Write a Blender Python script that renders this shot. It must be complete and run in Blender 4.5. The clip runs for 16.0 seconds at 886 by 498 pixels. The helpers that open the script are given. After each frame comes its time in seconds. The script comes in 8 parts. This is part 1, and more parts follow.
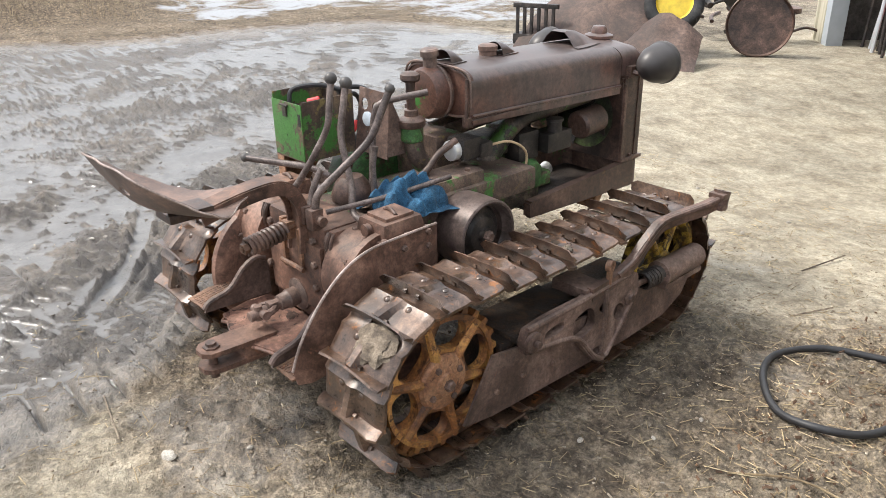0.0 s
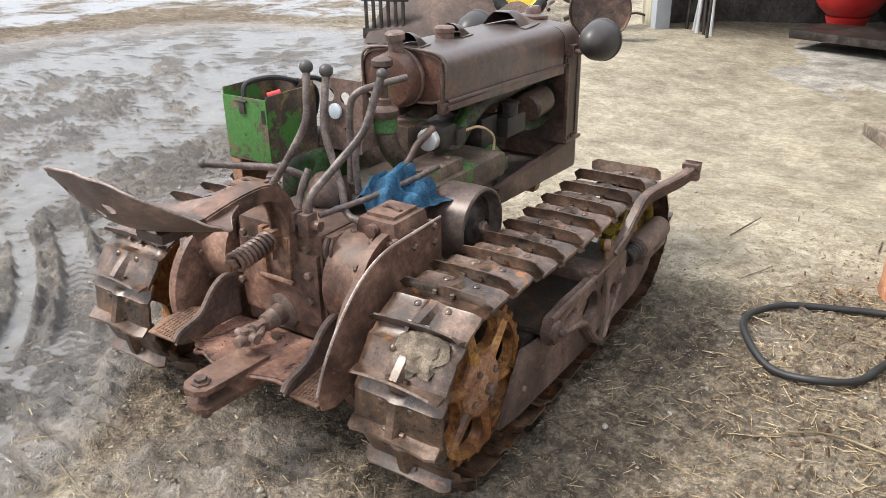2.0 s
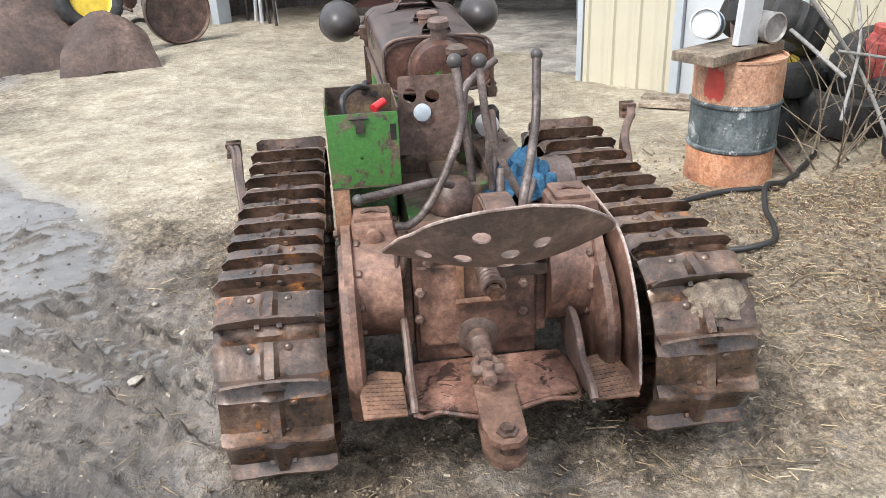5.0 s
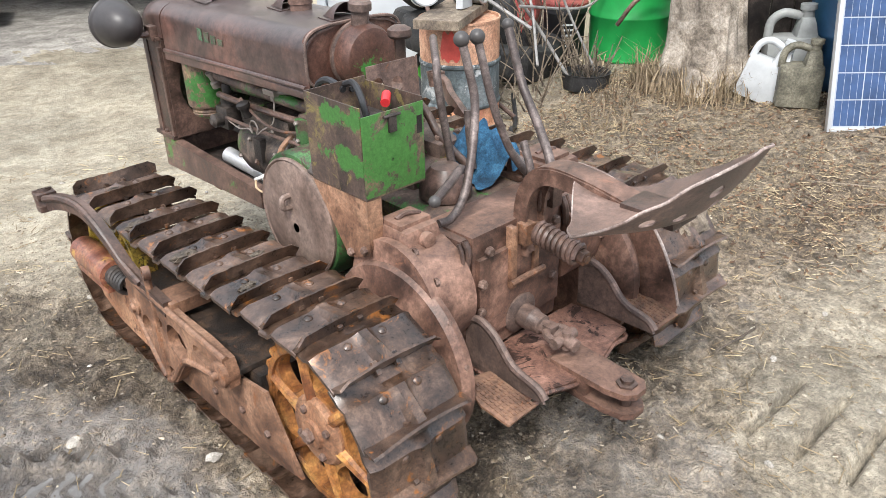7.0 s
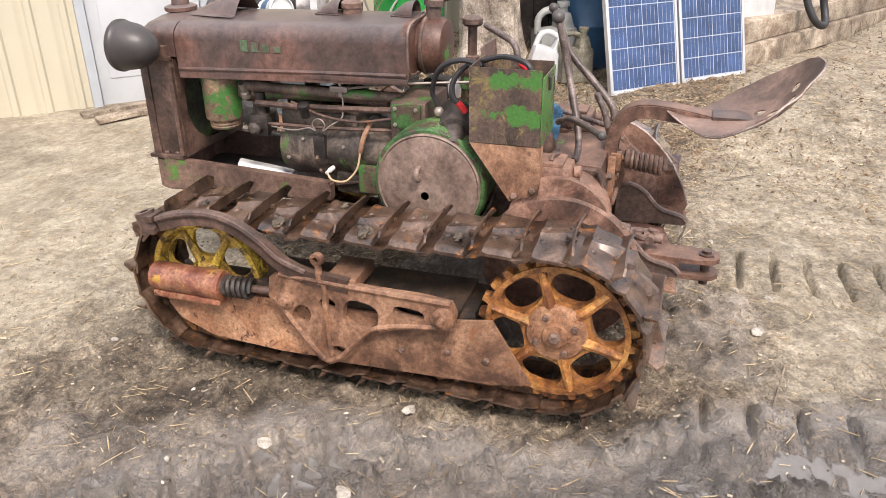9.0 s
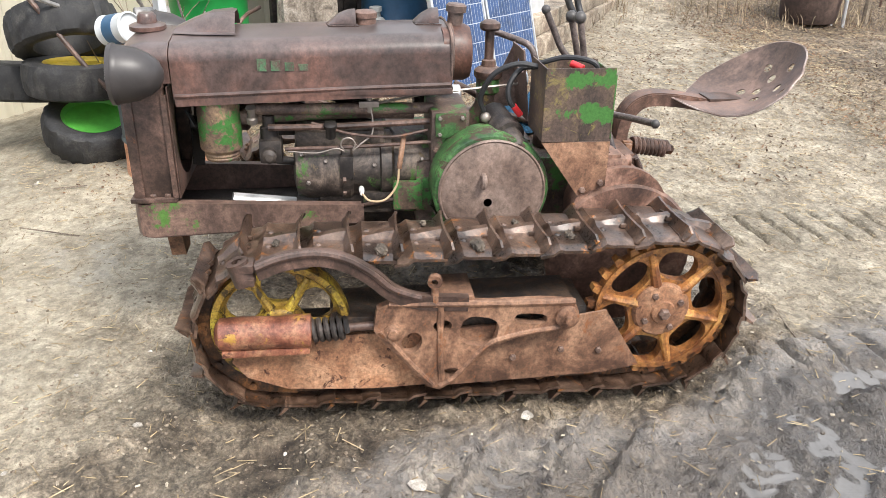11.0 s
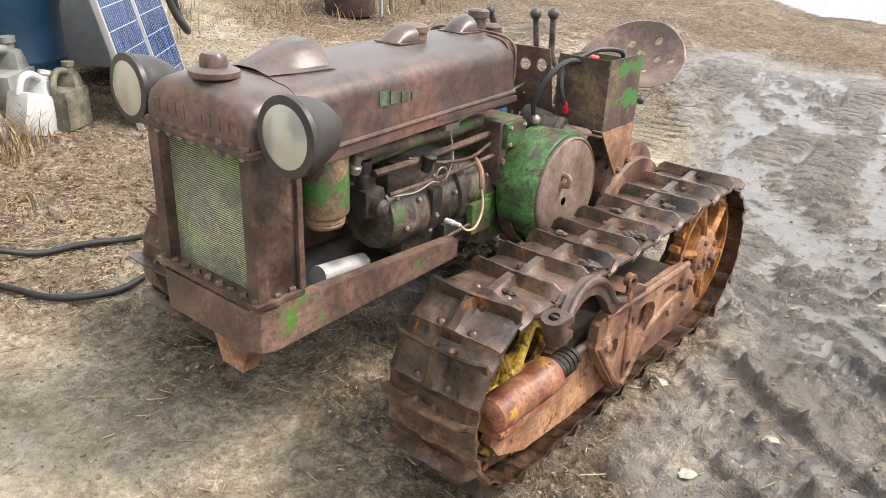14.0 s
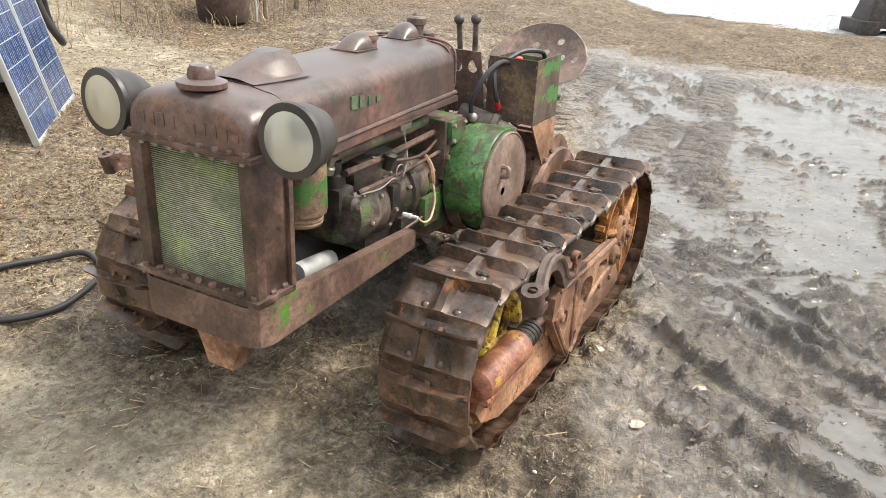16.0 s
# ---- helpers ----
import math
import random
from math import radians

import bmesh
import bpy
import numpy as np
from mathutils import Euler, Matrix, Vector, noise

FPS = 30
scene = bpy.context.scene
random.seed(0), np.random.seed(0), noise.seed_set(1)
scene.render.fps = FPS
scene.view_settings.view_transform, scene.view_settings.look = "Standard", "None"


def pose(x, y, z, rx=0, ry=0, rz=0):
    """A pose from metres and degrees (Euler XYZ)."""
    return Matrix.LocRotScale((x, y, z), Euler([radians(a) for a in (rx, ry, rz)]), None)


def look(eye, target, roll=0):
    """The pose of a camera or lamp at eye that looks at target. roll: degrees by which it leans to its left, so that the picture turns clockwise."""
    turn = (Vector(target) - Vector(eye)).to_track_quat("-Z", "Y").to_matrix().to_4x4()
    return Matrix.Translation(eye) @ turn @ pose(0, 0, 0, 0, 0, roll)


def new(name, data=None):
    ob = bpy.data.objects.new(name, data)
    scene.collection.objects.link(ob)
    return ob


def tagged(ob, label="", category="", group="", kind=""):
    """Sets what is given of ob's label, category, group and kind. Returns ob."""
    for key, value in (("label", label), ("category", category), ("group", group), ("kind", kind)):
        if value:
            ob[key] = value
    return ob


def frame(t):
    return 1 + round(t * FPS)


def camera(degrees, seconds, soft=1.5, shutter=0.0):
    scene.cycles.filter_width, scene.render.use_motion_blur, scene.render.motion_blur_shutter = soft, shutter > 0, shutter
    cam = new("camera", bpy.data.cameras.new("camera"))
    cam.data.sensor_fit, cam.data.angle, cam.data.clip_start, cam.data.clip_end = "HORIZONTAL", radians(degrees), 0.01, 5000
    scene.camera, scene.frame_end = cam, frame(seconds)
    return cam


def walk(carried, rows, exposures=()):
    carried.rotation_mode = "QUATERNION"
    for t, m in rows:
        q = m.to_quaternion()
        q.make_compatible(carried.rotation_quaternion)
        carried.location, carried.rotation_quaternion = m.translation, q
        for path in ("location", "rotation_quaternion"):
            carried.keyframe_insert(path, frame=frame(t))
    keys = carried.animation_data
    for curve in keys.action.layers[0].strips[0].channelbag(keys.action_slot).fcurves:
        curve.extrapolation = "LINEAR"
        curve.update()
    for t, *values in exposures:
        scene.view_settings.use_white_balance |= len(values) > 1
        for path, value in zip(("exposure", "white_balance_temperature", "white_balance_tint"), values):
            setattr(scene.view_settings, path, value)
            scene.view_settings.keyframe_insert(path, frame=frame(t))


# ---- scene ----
cam = camera(58.7, 16.0, soft=0.35)
PATH = [
    (0, (2.165, -1.325, 1.629), (0.805, -0.102, 0.819), -1.0),
    (0.5, (2.16, -1.343, 1.629), (0.835, -0.087, 0.812), -0.8),
    (1, (2.102, -1.379, 1.625), (0.844, -0.062, 0.8), -0.9),
    (1.5, (1.883, -1.495, 1.596), (0.728, -0.086, 0.77), -0.9),
    (2, (1.626, -1.575, 1.55), (0.605, -0.061, 0.733), -1.0),
    (2.5, (1.333, -1.672, 1.536), (0.457, -0.063, 0.735), -1.2),
    (3, (1.04, -1.854, 1.518), (0.312, -0.163, 0.736), -1.6),
    (3.2, (0.912, -1.918, 1.529), (0.259, -0.195, 0.752), -1.8),
    (5.3, (-0.498, -1.918, 1.544), (-0.12, -0.16, 0.67), -2.1),
    (5.5, (-0.63, -1.885, 1.551), (-0.133, -0.165, 0.661), -1.8),
    (6, (-0.936, -1.783, 1.568), (-0.164, -0.179, 0.655), -1.5),
    (6.5, (-1.16, -1.512, 1.552), (-0.154, -0.053, 0.625), -1.4),
    (7, (-1.404, -1.272, 1.551), (-0.203, 0.029, 0.621), -1.5),
    (7.5, (-1.716, -1.021, 1.568), (-0.348, 0.108, 0.645), -1.6),
    (8, (-2.024, -0.739, 1.543), (-0.519, 0.211, 0.631), -1.7),
    (8.5, (-2.374, -0.532, 1.539), (-0.75, 0.217, 0.643), -1.2),
    (9, (-2.596, -0.288, 1.535), (-0.884, 0.264, 0.662), -0.6),
    (9.2, (-2.649, -0.152, 1.539), (-0.91, 0.312, 0.667), -0.3),
    (11.3, (-2.674, 1.141, 1.524), (-0.903, 0.765, 0.676), 1.4),
    (11.5, (-2.635, 1.257, 1.533), (-0.883, 0.789, 0.689), 1.6),
    (12, (-2.422, 1.557, 1.507), (-0.761, 0.859, 0.64), 1.9),
    (12.5, (-2.216, 1.867, 1.49), (-0.662, 0.937, 0.641), 1.8),
    (13, (-2.034, 2.174, 1.475), (-0.606, 1.049, 0.64), 2.0),
    (13.5, (-1.783, 2.431, 1.432), (-0.49, 1.141, 0.616), 2.2),
    (14, (-1.563, 2.632, 1.452), (-0.411, 1.211, 0.643), 2.3),
    (14.5, (-1.427, 2.848, 1.456), (-0.396, 1.337, 0.649), 2.4),
    (15, (-1.421, 2.93, 1.475), (-0.477, 1.362, 0.668), 2.4),
    (15.5, (-1.432, 2.941, 1.48), (-0.535, 1.343, 0.678), 2.4),
    (16, (-1.431, 2.942, 1.481), (-0.553, 1.329, 0.689), 2.5),
]
walk(cam, [(t, look(eye, target, roll)) for t, eye, target, roll in PATH], [(0, 0.85, 6500, 10), (3, 0.8, 6450, 10), (5.5, 0.85, 6200, 10), (7, 0.85, 6200, 10), (9, 0.82, 6800, 17), (11.5, 0.95, 6350, 10), (13, 1.0, 6750, 12), (16, 1.0, 6850, 8)])

# ---- light ----
SUN_EL, SUN_ROT = radians(52), radians(-125)
world = bpy.data.worlds.new("sky")
scene.world = world
world.use_nodes = True
wn = world.node_tree
sky = wn.nodes.new("ShaderNodeTexSky")
sky.sky_type, sky.sun_disc = "NISHITA", False
sky.sun_elevation, sky.sun_rotation = SUN_EL, SUN_ROT
sky.air_density, sky.dust_density, sky.ozone_density = 1.0, 4.0, 1.0
cloud = wn.nodes.new("ShaderNodeMix")
cloud.data_type = "RGBA"
cloud.inputs[0].default_value = 0.75
cloud.inputs[7].default_value = (7.6, 7.9, 8.3, 1)
wn.links.new(sky.outputs[0], cloud.inputs[6])
way = wn.nodes.new("ShaderNodeTexCoord")
split = wn.nodes.new("ShaderNodeSeparateXYZ")
wn.links.new(way.outputs["Generated"], split.inputs[0])
rise = wn.nodes.new("ShaderNodeMapRange")
for key, value in (("From Min", 0.0), ("From Max", 1.0), ("To Min", 0.7), ("To Max", 1.27)):
    rise.inputs[key].default_value = value
wn.links.new(split.outputs["Z"], rise.inputs["Value"])
shade = wn.nodes.new("ShaderNodeVectorMath")
shade.operation = "SCALE"
wn.links.new(cloud.outputs[2], shade.inputs[0])
wn.links.new(rise.outputs[0], shade.inputs["Scale"])
wn.links.new(shade.outputs[0], wn.nodes["Background"].inputs[0])
wn.nodes["Background"].inputs[1].default_value = 0.128
sun_data = bpy.data.lights.new("sun", "SUN")
sun_data.energy, sun_data.angle, sun_data.color = 2.2, radians(14), (1.0, 0.95, 0.87)
sun = new("sun", sun_data)
sun.matrix_world = look((0, 0, 8), Vector((0, 0, 8)) - Vector((math.cos(SUN_EL) * math.sin(SUN_ROT), math.cos(SUN_EL) * math.cos(SUN_ROT), math.sin(SUN_EL))))


# ---- materials ----
def nodes_of(name):
    m = bpy.data.materials.new(name)
    m.use_nodes = True
    t = m.node_tree
    return m, t, t.nodes["Principled BSDF"]


def put(t, kind, **inputs):
    n = t.nodes.new(kind)
    for key, value in inputs.items():
        n.inputs[key.replace("_", " ")].default_value = value
    return n


def noise_of(t, vec, scale, detail=5.0, rough=0.6, distortion=0.0):
    n = put(t, "ShaderNodeTexNoise", Scale=scale, Detail=detail, Roughness=rough, Distortion=distortion)
    t.links.new(vec, n.inputs["Vector"])
    return n.outputs["Fac"]


def ramp(t, fac, stops):
    n = t.nodes.new("ShaderNodeValToRGB")
    e = n.color_ramp.elements
    while len(e) < len(stops):
        e.new(0.5)
    for el, (p, c) in zip(e, stops):
        el.position = p
        el.color = (*c, 1) if isinstance(c, tuple) else (c, c, c, 1)
    t.links.new(fac, n.inputs["Fac"])
    return n.outputs["Color"]


def mix(t, fac, a, b, blend="MIX"):
    n = t.nodes.new("ShaderNodeMix")
    n.data_type, n.blend_type = "RGBA", blend
    for sock, value in ((n.inputs[0], fac), (n.inputs[6], a), (n.inputs[7], b)):
        if isinstance(value, (int, float)):
            sock.default_value = value
        elif isinstance(value, tuple):
            sock.default_value = (*value, 1)
        else:
            t.links.new(value, sock)
    return n.outputs[2]


def bump(t, bsdf, height, strength=0.4, distance=0.01):
    n = put(t, "ShaderNodeBump", Strength=strength, Distance=distance)
    t.links.new(height, n.inputs["Height"])
    t.links.new(n.outputs["Normal"], bsdf.inputs["Normal"])


def coords(t, jitter=True):
    """Object coordinates in metres, shifted from object to object."""
    c = t.nodes.new("ShaderNodeTexCoord")
    if not jitter:
        return c.outputs["Object"]
    info = t.nodes.new("ShaderNodeObjectInfo")
    mul = t.nodes.new("ShaderNodeMath")
    mul.operation = "MULTIPLY"
    mul.inputs[1].default_value = 37.0
    t.links.new(info.outputs["Random"], mul.inputs[0])
    add = t.nodes.new("ShaderNodeVectorMath")
    t.links.new(c.outputs["Object"], add.inputs[0])
    t.links.new(mul.outputs[0], add.inputs[1])
    return add.outputs[0]


def warmer(c, k):
    return (c[0] * (1 + 0.04 * k), c[1] * (1 - 0.09 * k), c[2] * (1 - 0.19 * k))


def weathered(name, dark, mid, light, scale=7.0, rough=(0.55, 0.85), metal=0.0, paint=None, paint_at=(0.5, 0.56), spots=None, spots_at=(0.6, 0.68), bump_by=0.35, jitter=True, dust_sheen=None, warm=0.0, grain=0.16, runs_by=0.14, coat=None, paint_where=()):
    """Old iron: crisp blotches in three tones at two scales, flaking paint, rust spots, pits, grain."""
    m, t, b = nodes_of(name)
    dark, mid, light = (warmer(c, warm) for c in (dark, mid, light))
    v = coords(t, jitter)
    broad = noise_of(t, v, scale * 0.33, 4, 0.55, 0.6)
    big = noise_of(t, v, scale, 9, 0.72, 0.5)
    fine = noise_of(t, v, scale * 11, 6, 0.75)
    grit = noise_of(t, v, scale * 34, 4, 0.8)
    stretch = t.nodes.new("ShaderNodeMapping")
    stretch.inputs["Scale"].default_value = (1.0, 1.0, 0.2)
    t.links.new(v, stretch.inputs["Vector"])
    runs = noise_of(t, stretch.outputs["Vector"], scale * 2.6, 6, 0.7, 0.8)
    col = ramp(t, big, [(0.38, dark), (0.5, mid), (0.62, light)])
    col = mix(t, 0.6, col, ramp(t, broad, [(0.3, 0.15), (0.5, 0.5), (0.7, 0.85)]), "OVERLAY")
    col = mix(t, runs_by, col, ramp(t, runs, [(0.32, 0.1), (0.5, 0.5), (0.68, 0.9)]), "OVERLAY")
    col = mix(t, 0.45, col, ramp(t, fine, [(0.36, 0.08), (0.5, 0.5), (0.64, 0.92)]), "OVERLAY")
    col = mix(t, grain, col, ramp(t, grit, [(0.3, 0.05), (0.5, 0.5), (0.7, 0.95)]), "OVERLAY")
    r_val = ramp(t, mix(t, 0.5, big, fine), [(0.35, rough[0]), (0.65, rough[1])])
    if spots:
        f = ramp(t, noise_of(t, v, scale * 2.3, 8, 0.74, 0.8), [(spots_at[0], 0.0), (spots_at[1], 1.0)])
        col = mix(t, f, col, mix(t, ramp(t, fine, [(0.35, 0.0), (0.7, 1.0)]), spots, tuple(0.5 * q for q in spots)))
    if paint:
        spread = noise_of(t, v, scale * 0.9, 10, 0.76, 0.3)
        for x, y, z, r, gain in paint_where:
            far = t.nodes.new("ShaderNodeVectorMath")
            far.operation = "DISTANCE"
            t.links.new(coords(t, False), far.inputs[0])
            far.inputs[1].default_value = (x, y, z)
            near = t.nodes.new("ShaderNodeMapRange")
            for key, value in (("From Min", 0.0), ("From Max", r), ("To Min", gain), ("To Max", 0.0)):
                near.inputs[key].default_value = value
            t.links.new(far.outputs["Value"], near.inputs["Value"])
            add = t.nodes.new("ShaderNodeMath")
            t.links.new(spread, add.inputs[0])
            t.links.new(near.outputs[0], add.inputs[1])
            spread = add.outputs[0]
        f = ramp(t, spread, [(paint_at[0], 0.0), (paint_at[1], 1.0)])
        shade = mix(t, ramp(t, fine, [(0.35, 0.0), (0.75, 1.0)]), paint, tuple(0.5 * q for q in paint))
        col = mix(t, f, col, shade)
        r_val = mix(t, f, r_val, (0.4, 0.4, 0.4))
    if dust_sheen:
        # tone on upward faces: dust, and for the hood a painted sheen as well
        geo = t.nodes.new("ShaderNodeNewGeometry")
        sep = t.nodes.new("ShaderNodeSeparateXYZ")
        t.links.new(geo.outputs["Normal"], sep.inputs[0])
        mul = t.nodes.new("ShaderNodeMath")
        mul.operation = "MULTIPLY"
        t.links.new(ramp(t, sep.outputs["Z"], [(0.35, 0.0), (0.95, dust_sheen[1])]), mul.inputs[0])
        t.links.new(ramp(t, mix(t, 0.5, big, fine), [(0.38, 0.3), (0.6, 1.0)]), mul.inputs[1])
        col = mix(t, mul.outputs[0], col, dust_sheen[0])
    t.links.new(col, b.inputs["Base Color"])
    t.links.new(r_val, b.inputs["Roughness"])
    b.inputs["Metallic"].default_value = metal
    if coat:
        b.inputs["Coat Weight"].default_value, b.inputs["Coat Roughness"].default_value = coat
    bump(t, b, mix(t, 0.4, mix(t, 0.4, fine, grit), big), min(1.0, bump_by), 0.007)
    return m


def plain(name, color, rough=0.5, metal=0.0, vary=0.25, scale=20.0, bump_by=0.1):
    m, t, b = nodes_of(name)
    v = coords(t)
    n = noise_of(t, v, scale, 5, 0.65)
    col = ramp(t, n, [(0.3, tuple(q * (1 - vary) for q in color)), (0.7, tuple(min(1, q * (1 + vary)) for q in color))])
    t.links.new(col, b.inputs["Base Color"])
    b.inputs["Roughness"].default_value, b.inputs["Metallic"].default_value = rough, metal
    if bump_by:
        bump(t, b, n, bump_by, 0.003)
    return m


DUST = (0.25, 0.19, 0.155)
M = {}
M["rust"] = weathered("brown_rust", (0.034, 0.022, 0.018), (0.08, 0.05, 0.04), (0.16, 0.1, 0.08), 6, (0.3, 0.56), dust_sheen=(DUST, 0.2), warm=0.3, bump_by=0.2, spots=(0.2, 0.085, 0.04), spots_at=(0.62, 0.7))
# grey upward faces: the hood top's blue-grey sheen put into colour, with dust
M["hood"] = weathered("rusty_hood", (0.05, 0.035, 0.031), (0.077, 0.048, 0.041), (0.125, 0.064, 0.049), 3.0, (0.28, 0.44), spots=(0.21, 0.085, 0.055), spots_at=(0.6, 0.8), bump_by=0.06, coat=(0.15, 0.3), dust_sheen=((0.11, 0.097, 0.094), 0.75), jitter=False, grain=0.16, runs_by=0.3)
M["tank"] = weathered("rusty_tank", (0.075, 0.036, 0.026), (0.115, 0.055, 0.039), (0.2, 0.11, 0.078), 6, (0.36, 0.6), paint=(0.07, 0.25, 0.05), paint_at=(0.66, 0.69), paint_where=((-0.03, 0.52, 0.96, 0.09, 0.2),), bump_by=0.1)
M["track"] = weathered("wet_track_steel", (0.022, 0.0135, 0.009), (0.075, 0.043, 0.028), (0.17, 0.108, 0.075), 8, (0.22, 0.45), metal=0.25, coat=(0.65, 0.3), spots=(0.36, 0.135, 0.03), spots_at=(0.58, 0.65), bump_by=0.3, grain=0.3)
M["chain"] = weathered("rusty_chain", (0.016, 0.009, 0.006), (0.07, 0.034, 0.017), (0.26, 0.115, 0.04), 12, (0.3, 0.7), bump_by=0.6, spots=(0.4, 0.16, 0.04), spots_at=(0.62, 0.7))
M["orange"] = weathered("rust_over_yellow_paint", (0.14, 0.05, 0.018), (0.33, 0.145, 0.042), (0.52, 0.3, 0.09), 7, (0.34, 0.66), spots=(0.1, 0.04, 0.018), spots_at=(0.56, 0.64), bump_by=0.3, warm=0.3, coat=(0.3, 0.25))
M["orange_dark"] = weathered("rust_over_yellow_paint_darker", (0.08, 0.03, 0.014), (0.23, 0.095, 0.032), (0.42, 0.22, 0.06), 7, (0.34, 0.66), spots=(0.07, 0.03, 0.016), spots_at=(0.53, 0.6), bump_by=0.3, coat=(0.3, 0.25))
M["yellow"] = weathered("worn_yellow_paint", (0.16, 0.08, 0.02), (0.42, 0.27, 0.045), (0.64, 0.47, 0.06), 9, (0.34, 0.66), spots=(0.08, 0.05, 0.02), spots_at=(0.5, 0.56), bump_by=0.4)
M["frame"] = weathered("rusty_track_frame", (0.075, 0.038, 0.024), (0.19, 0.1, 0.06), (0.34, 0.195, 0.12), 6, (0.45, 0.78), spots=(0.3, 0.115, 0.045), spots_at=(0.58, 0.66), bump_by=0.22, dust_sheen=(DUST, 0.2), warm=0.1)
M["frame_dark"] = weathered("dull_brown_frame", (0.06, 0.038, 0.031), (0.125, 0.08, 0.064), (0.21, 0.145, 0.12), 6, (0.45, 0.75), spots=(0.24, 0.1, 0.05), spots_at=(0.62, 0.7), bump_by=0.4, dust_sheen=(DUST, 0.25))
M["edge"] = weathered("pale_worn_edge", (0.2, 0.14, 0.115), (0.3, 0.23, 0.2), (0.42, 0.35, 0.31), 14, (0.4, 0.6), bump_by=0.2)
M["guard"] = weathered("pitted_rust_guard", (0.16, 0.075, 0.042), (0.28, 0.14, 0.075), (0.38, 0.22, 0.13), 8, (0.5, 0.82), spots=(0.09, 0.035, 0.02), spots_at=(0.57, 0.62), bump_by=0.8, warm=0.2)
M["recoil"] = weathered("red_rust_cylinder", (0.16, 0.05, 0.03), (0.33, 0.12, 0.07), (0.5, 0.25, 0.14), 9, (0.34, 0.62), spots=(0.12, 0.04, 0.025), spots_at=(0.56, 0.63), bump_by=0.3, coat=(0.4, 0.2), paint=(0.5, 0.28, 0.05), paint_at=(0.6, 0.63))
M["house"] = weathered("dusty_red_brown_casting", (0.045, 0.025, 0.019), (0.135, 0.072, 0.051), (0.27, 0.155, 0.112), 4.5, (0.4, 0.7), spots=(0.33, 0.15, 0.09), spots_at=(0.62, 0.7), bump_by=0.2, dust_sheen=((0.24, 0.165, 0.125), 0.35))
M["seat"] = weathered("rusted_seat_pan", (0.07, 0.05, 0.043), (0.125, 0.085, 0.07), (0.21, 0.14, 0.112), 5, (0.36, 0.62), bump_by=0.25, dust_sheen=((0.25, 0.155, 0.115), 0.35), spots=(0.3, 0.14, 0.08), spots_at=(0.64, 0.74))
M["green"] = weathered("green_paint_over_rust", (0.07, 0.045, 0.035), (0.14, 0.09, 0.065), (0.25, 0.17, 0.1), 8, (0.45, 0.75), paint=(0.06, 0.2, 0.045), paint_at=(0.47, 0.5), bump_by=0.35, spots=(0.3, 0.24, 0.12), spots_at=(0.6, 0.66))
M["green_full"] = weathered("worn_green_paint", (0.025, 0.065, 0.022), (0.052, 0.13, 0.04), (0.1, 0.22, 0.07), 7, (0.32, 0.55), spots=(0.085, 0.055, 0.038), spots_at=(0.52, 0.56), bump_by=0.2)
M["green_rust"] = weathered("rust_with_green_patches", (0.06, 0.04, 0.033), (0.11, 0.075, 0.06), (0.19, 0.135, 0.1), 8, (0.42, 0.75), paint=(0.07, 0.2, 0.045), paint_at=(0.55, 0.585), bump_by=0.35, spots=(0.24, 0.17, 0.06), spots_at=(0.6, 0.66))
M["nose"] = weathered("rusty_nose_frame", (0.055, 0.035, 0.029), (0.098, 0.06, 0.047), (0.16, 0.1, 0.076), 5, (0.4, 0.68), paint=(0.1, 0.23, 0.045), paint_at=(0.66, 0.69), paint_where=((-0.215, 1.54, 0.51, 0.18, 0.19), (-0.215, 1.08, 0.5, 0.12, 0.17)), bump_by=0.15, spots=(0.24, 0.13, 0.07), spots_at=(0.62, 0.72))
M["engine"] = weathered("oily_engine_casting", (0.016, 0.013, 0.011), (0.06, 0.046, 0.038), (0.16, 0.122, 0.096), 9, (0.32, 0.68), paint=(0.075, 0.17, 0.035), paint_at=(0.56, 0.6), bump_by=0.4, spots=(0.2, 0.14, 0.07), spots_at=(0.6, 0.68))
M["dark"] = weathered("dark_iron", (0.01, 0.0085, 0.008), (0.026, 0.021, 0.019), (0.07, 0.055, 0.046), 8, (0.36, 0.7), bump_by=0.35)
M["lever"] = weathered("worn_lever_steel", (0.06, 0.046, 0.042), (0.11, 0.085, 0.077), (0.2, 0.16, 0.145), 10, (0.3, 0.55), metal=0.2, bump_by=0.25)
M["knob"] = plain("black_knob", (0.06, 0.055, 0.052), 0.45)
M["lamp_shell"] = plain("dark_lamp_shell", (0.042, 0.037, 0.036), 0.42, 0.0, 0.35, 9, 0.05)
M["flywheel"] = weathered("brown_flywheel_face", (0.11, 0.075, 0.06), (0.18, 0.125, 0.1), (0.26, 0.19, 0.155), 3.2, (0.4, 0.65), bump_by=0.12, grain=0.15)
M["pulley"] = weathered("grey_brown_pulley", (0.07, 0.05, 0.044), (0.11, 0.08, 0.07), (0.17, 0.13, 0.115), 4, (0.3, 0.5), metal=0.25, bump_by=0.08)
M["pipe_grey"] = plain("dull_grey_pipe", (0.3, 0.29, 0.28), 0.5, 0.3, 0.35, 25, 0.15)
M["chrome"] = plain("bright_pipe", (0.72, 0.72, 0.72), 0.38, 0.5, 0.12, 30, 0.05)
M["cable"] = plain("black_cable", (0.025, 0.025, 0.027), 0.5)
M["red"] = plain("red_plastic", (0.6, 0.03, 0.035), 0.4)
M["wire"] = plain("cream_wire", (0.5, 0.36, 0.22), 0.5)
M["white_part"] = plain("white_ceramic", (0.75, 0.73, 0.7), 0.3)
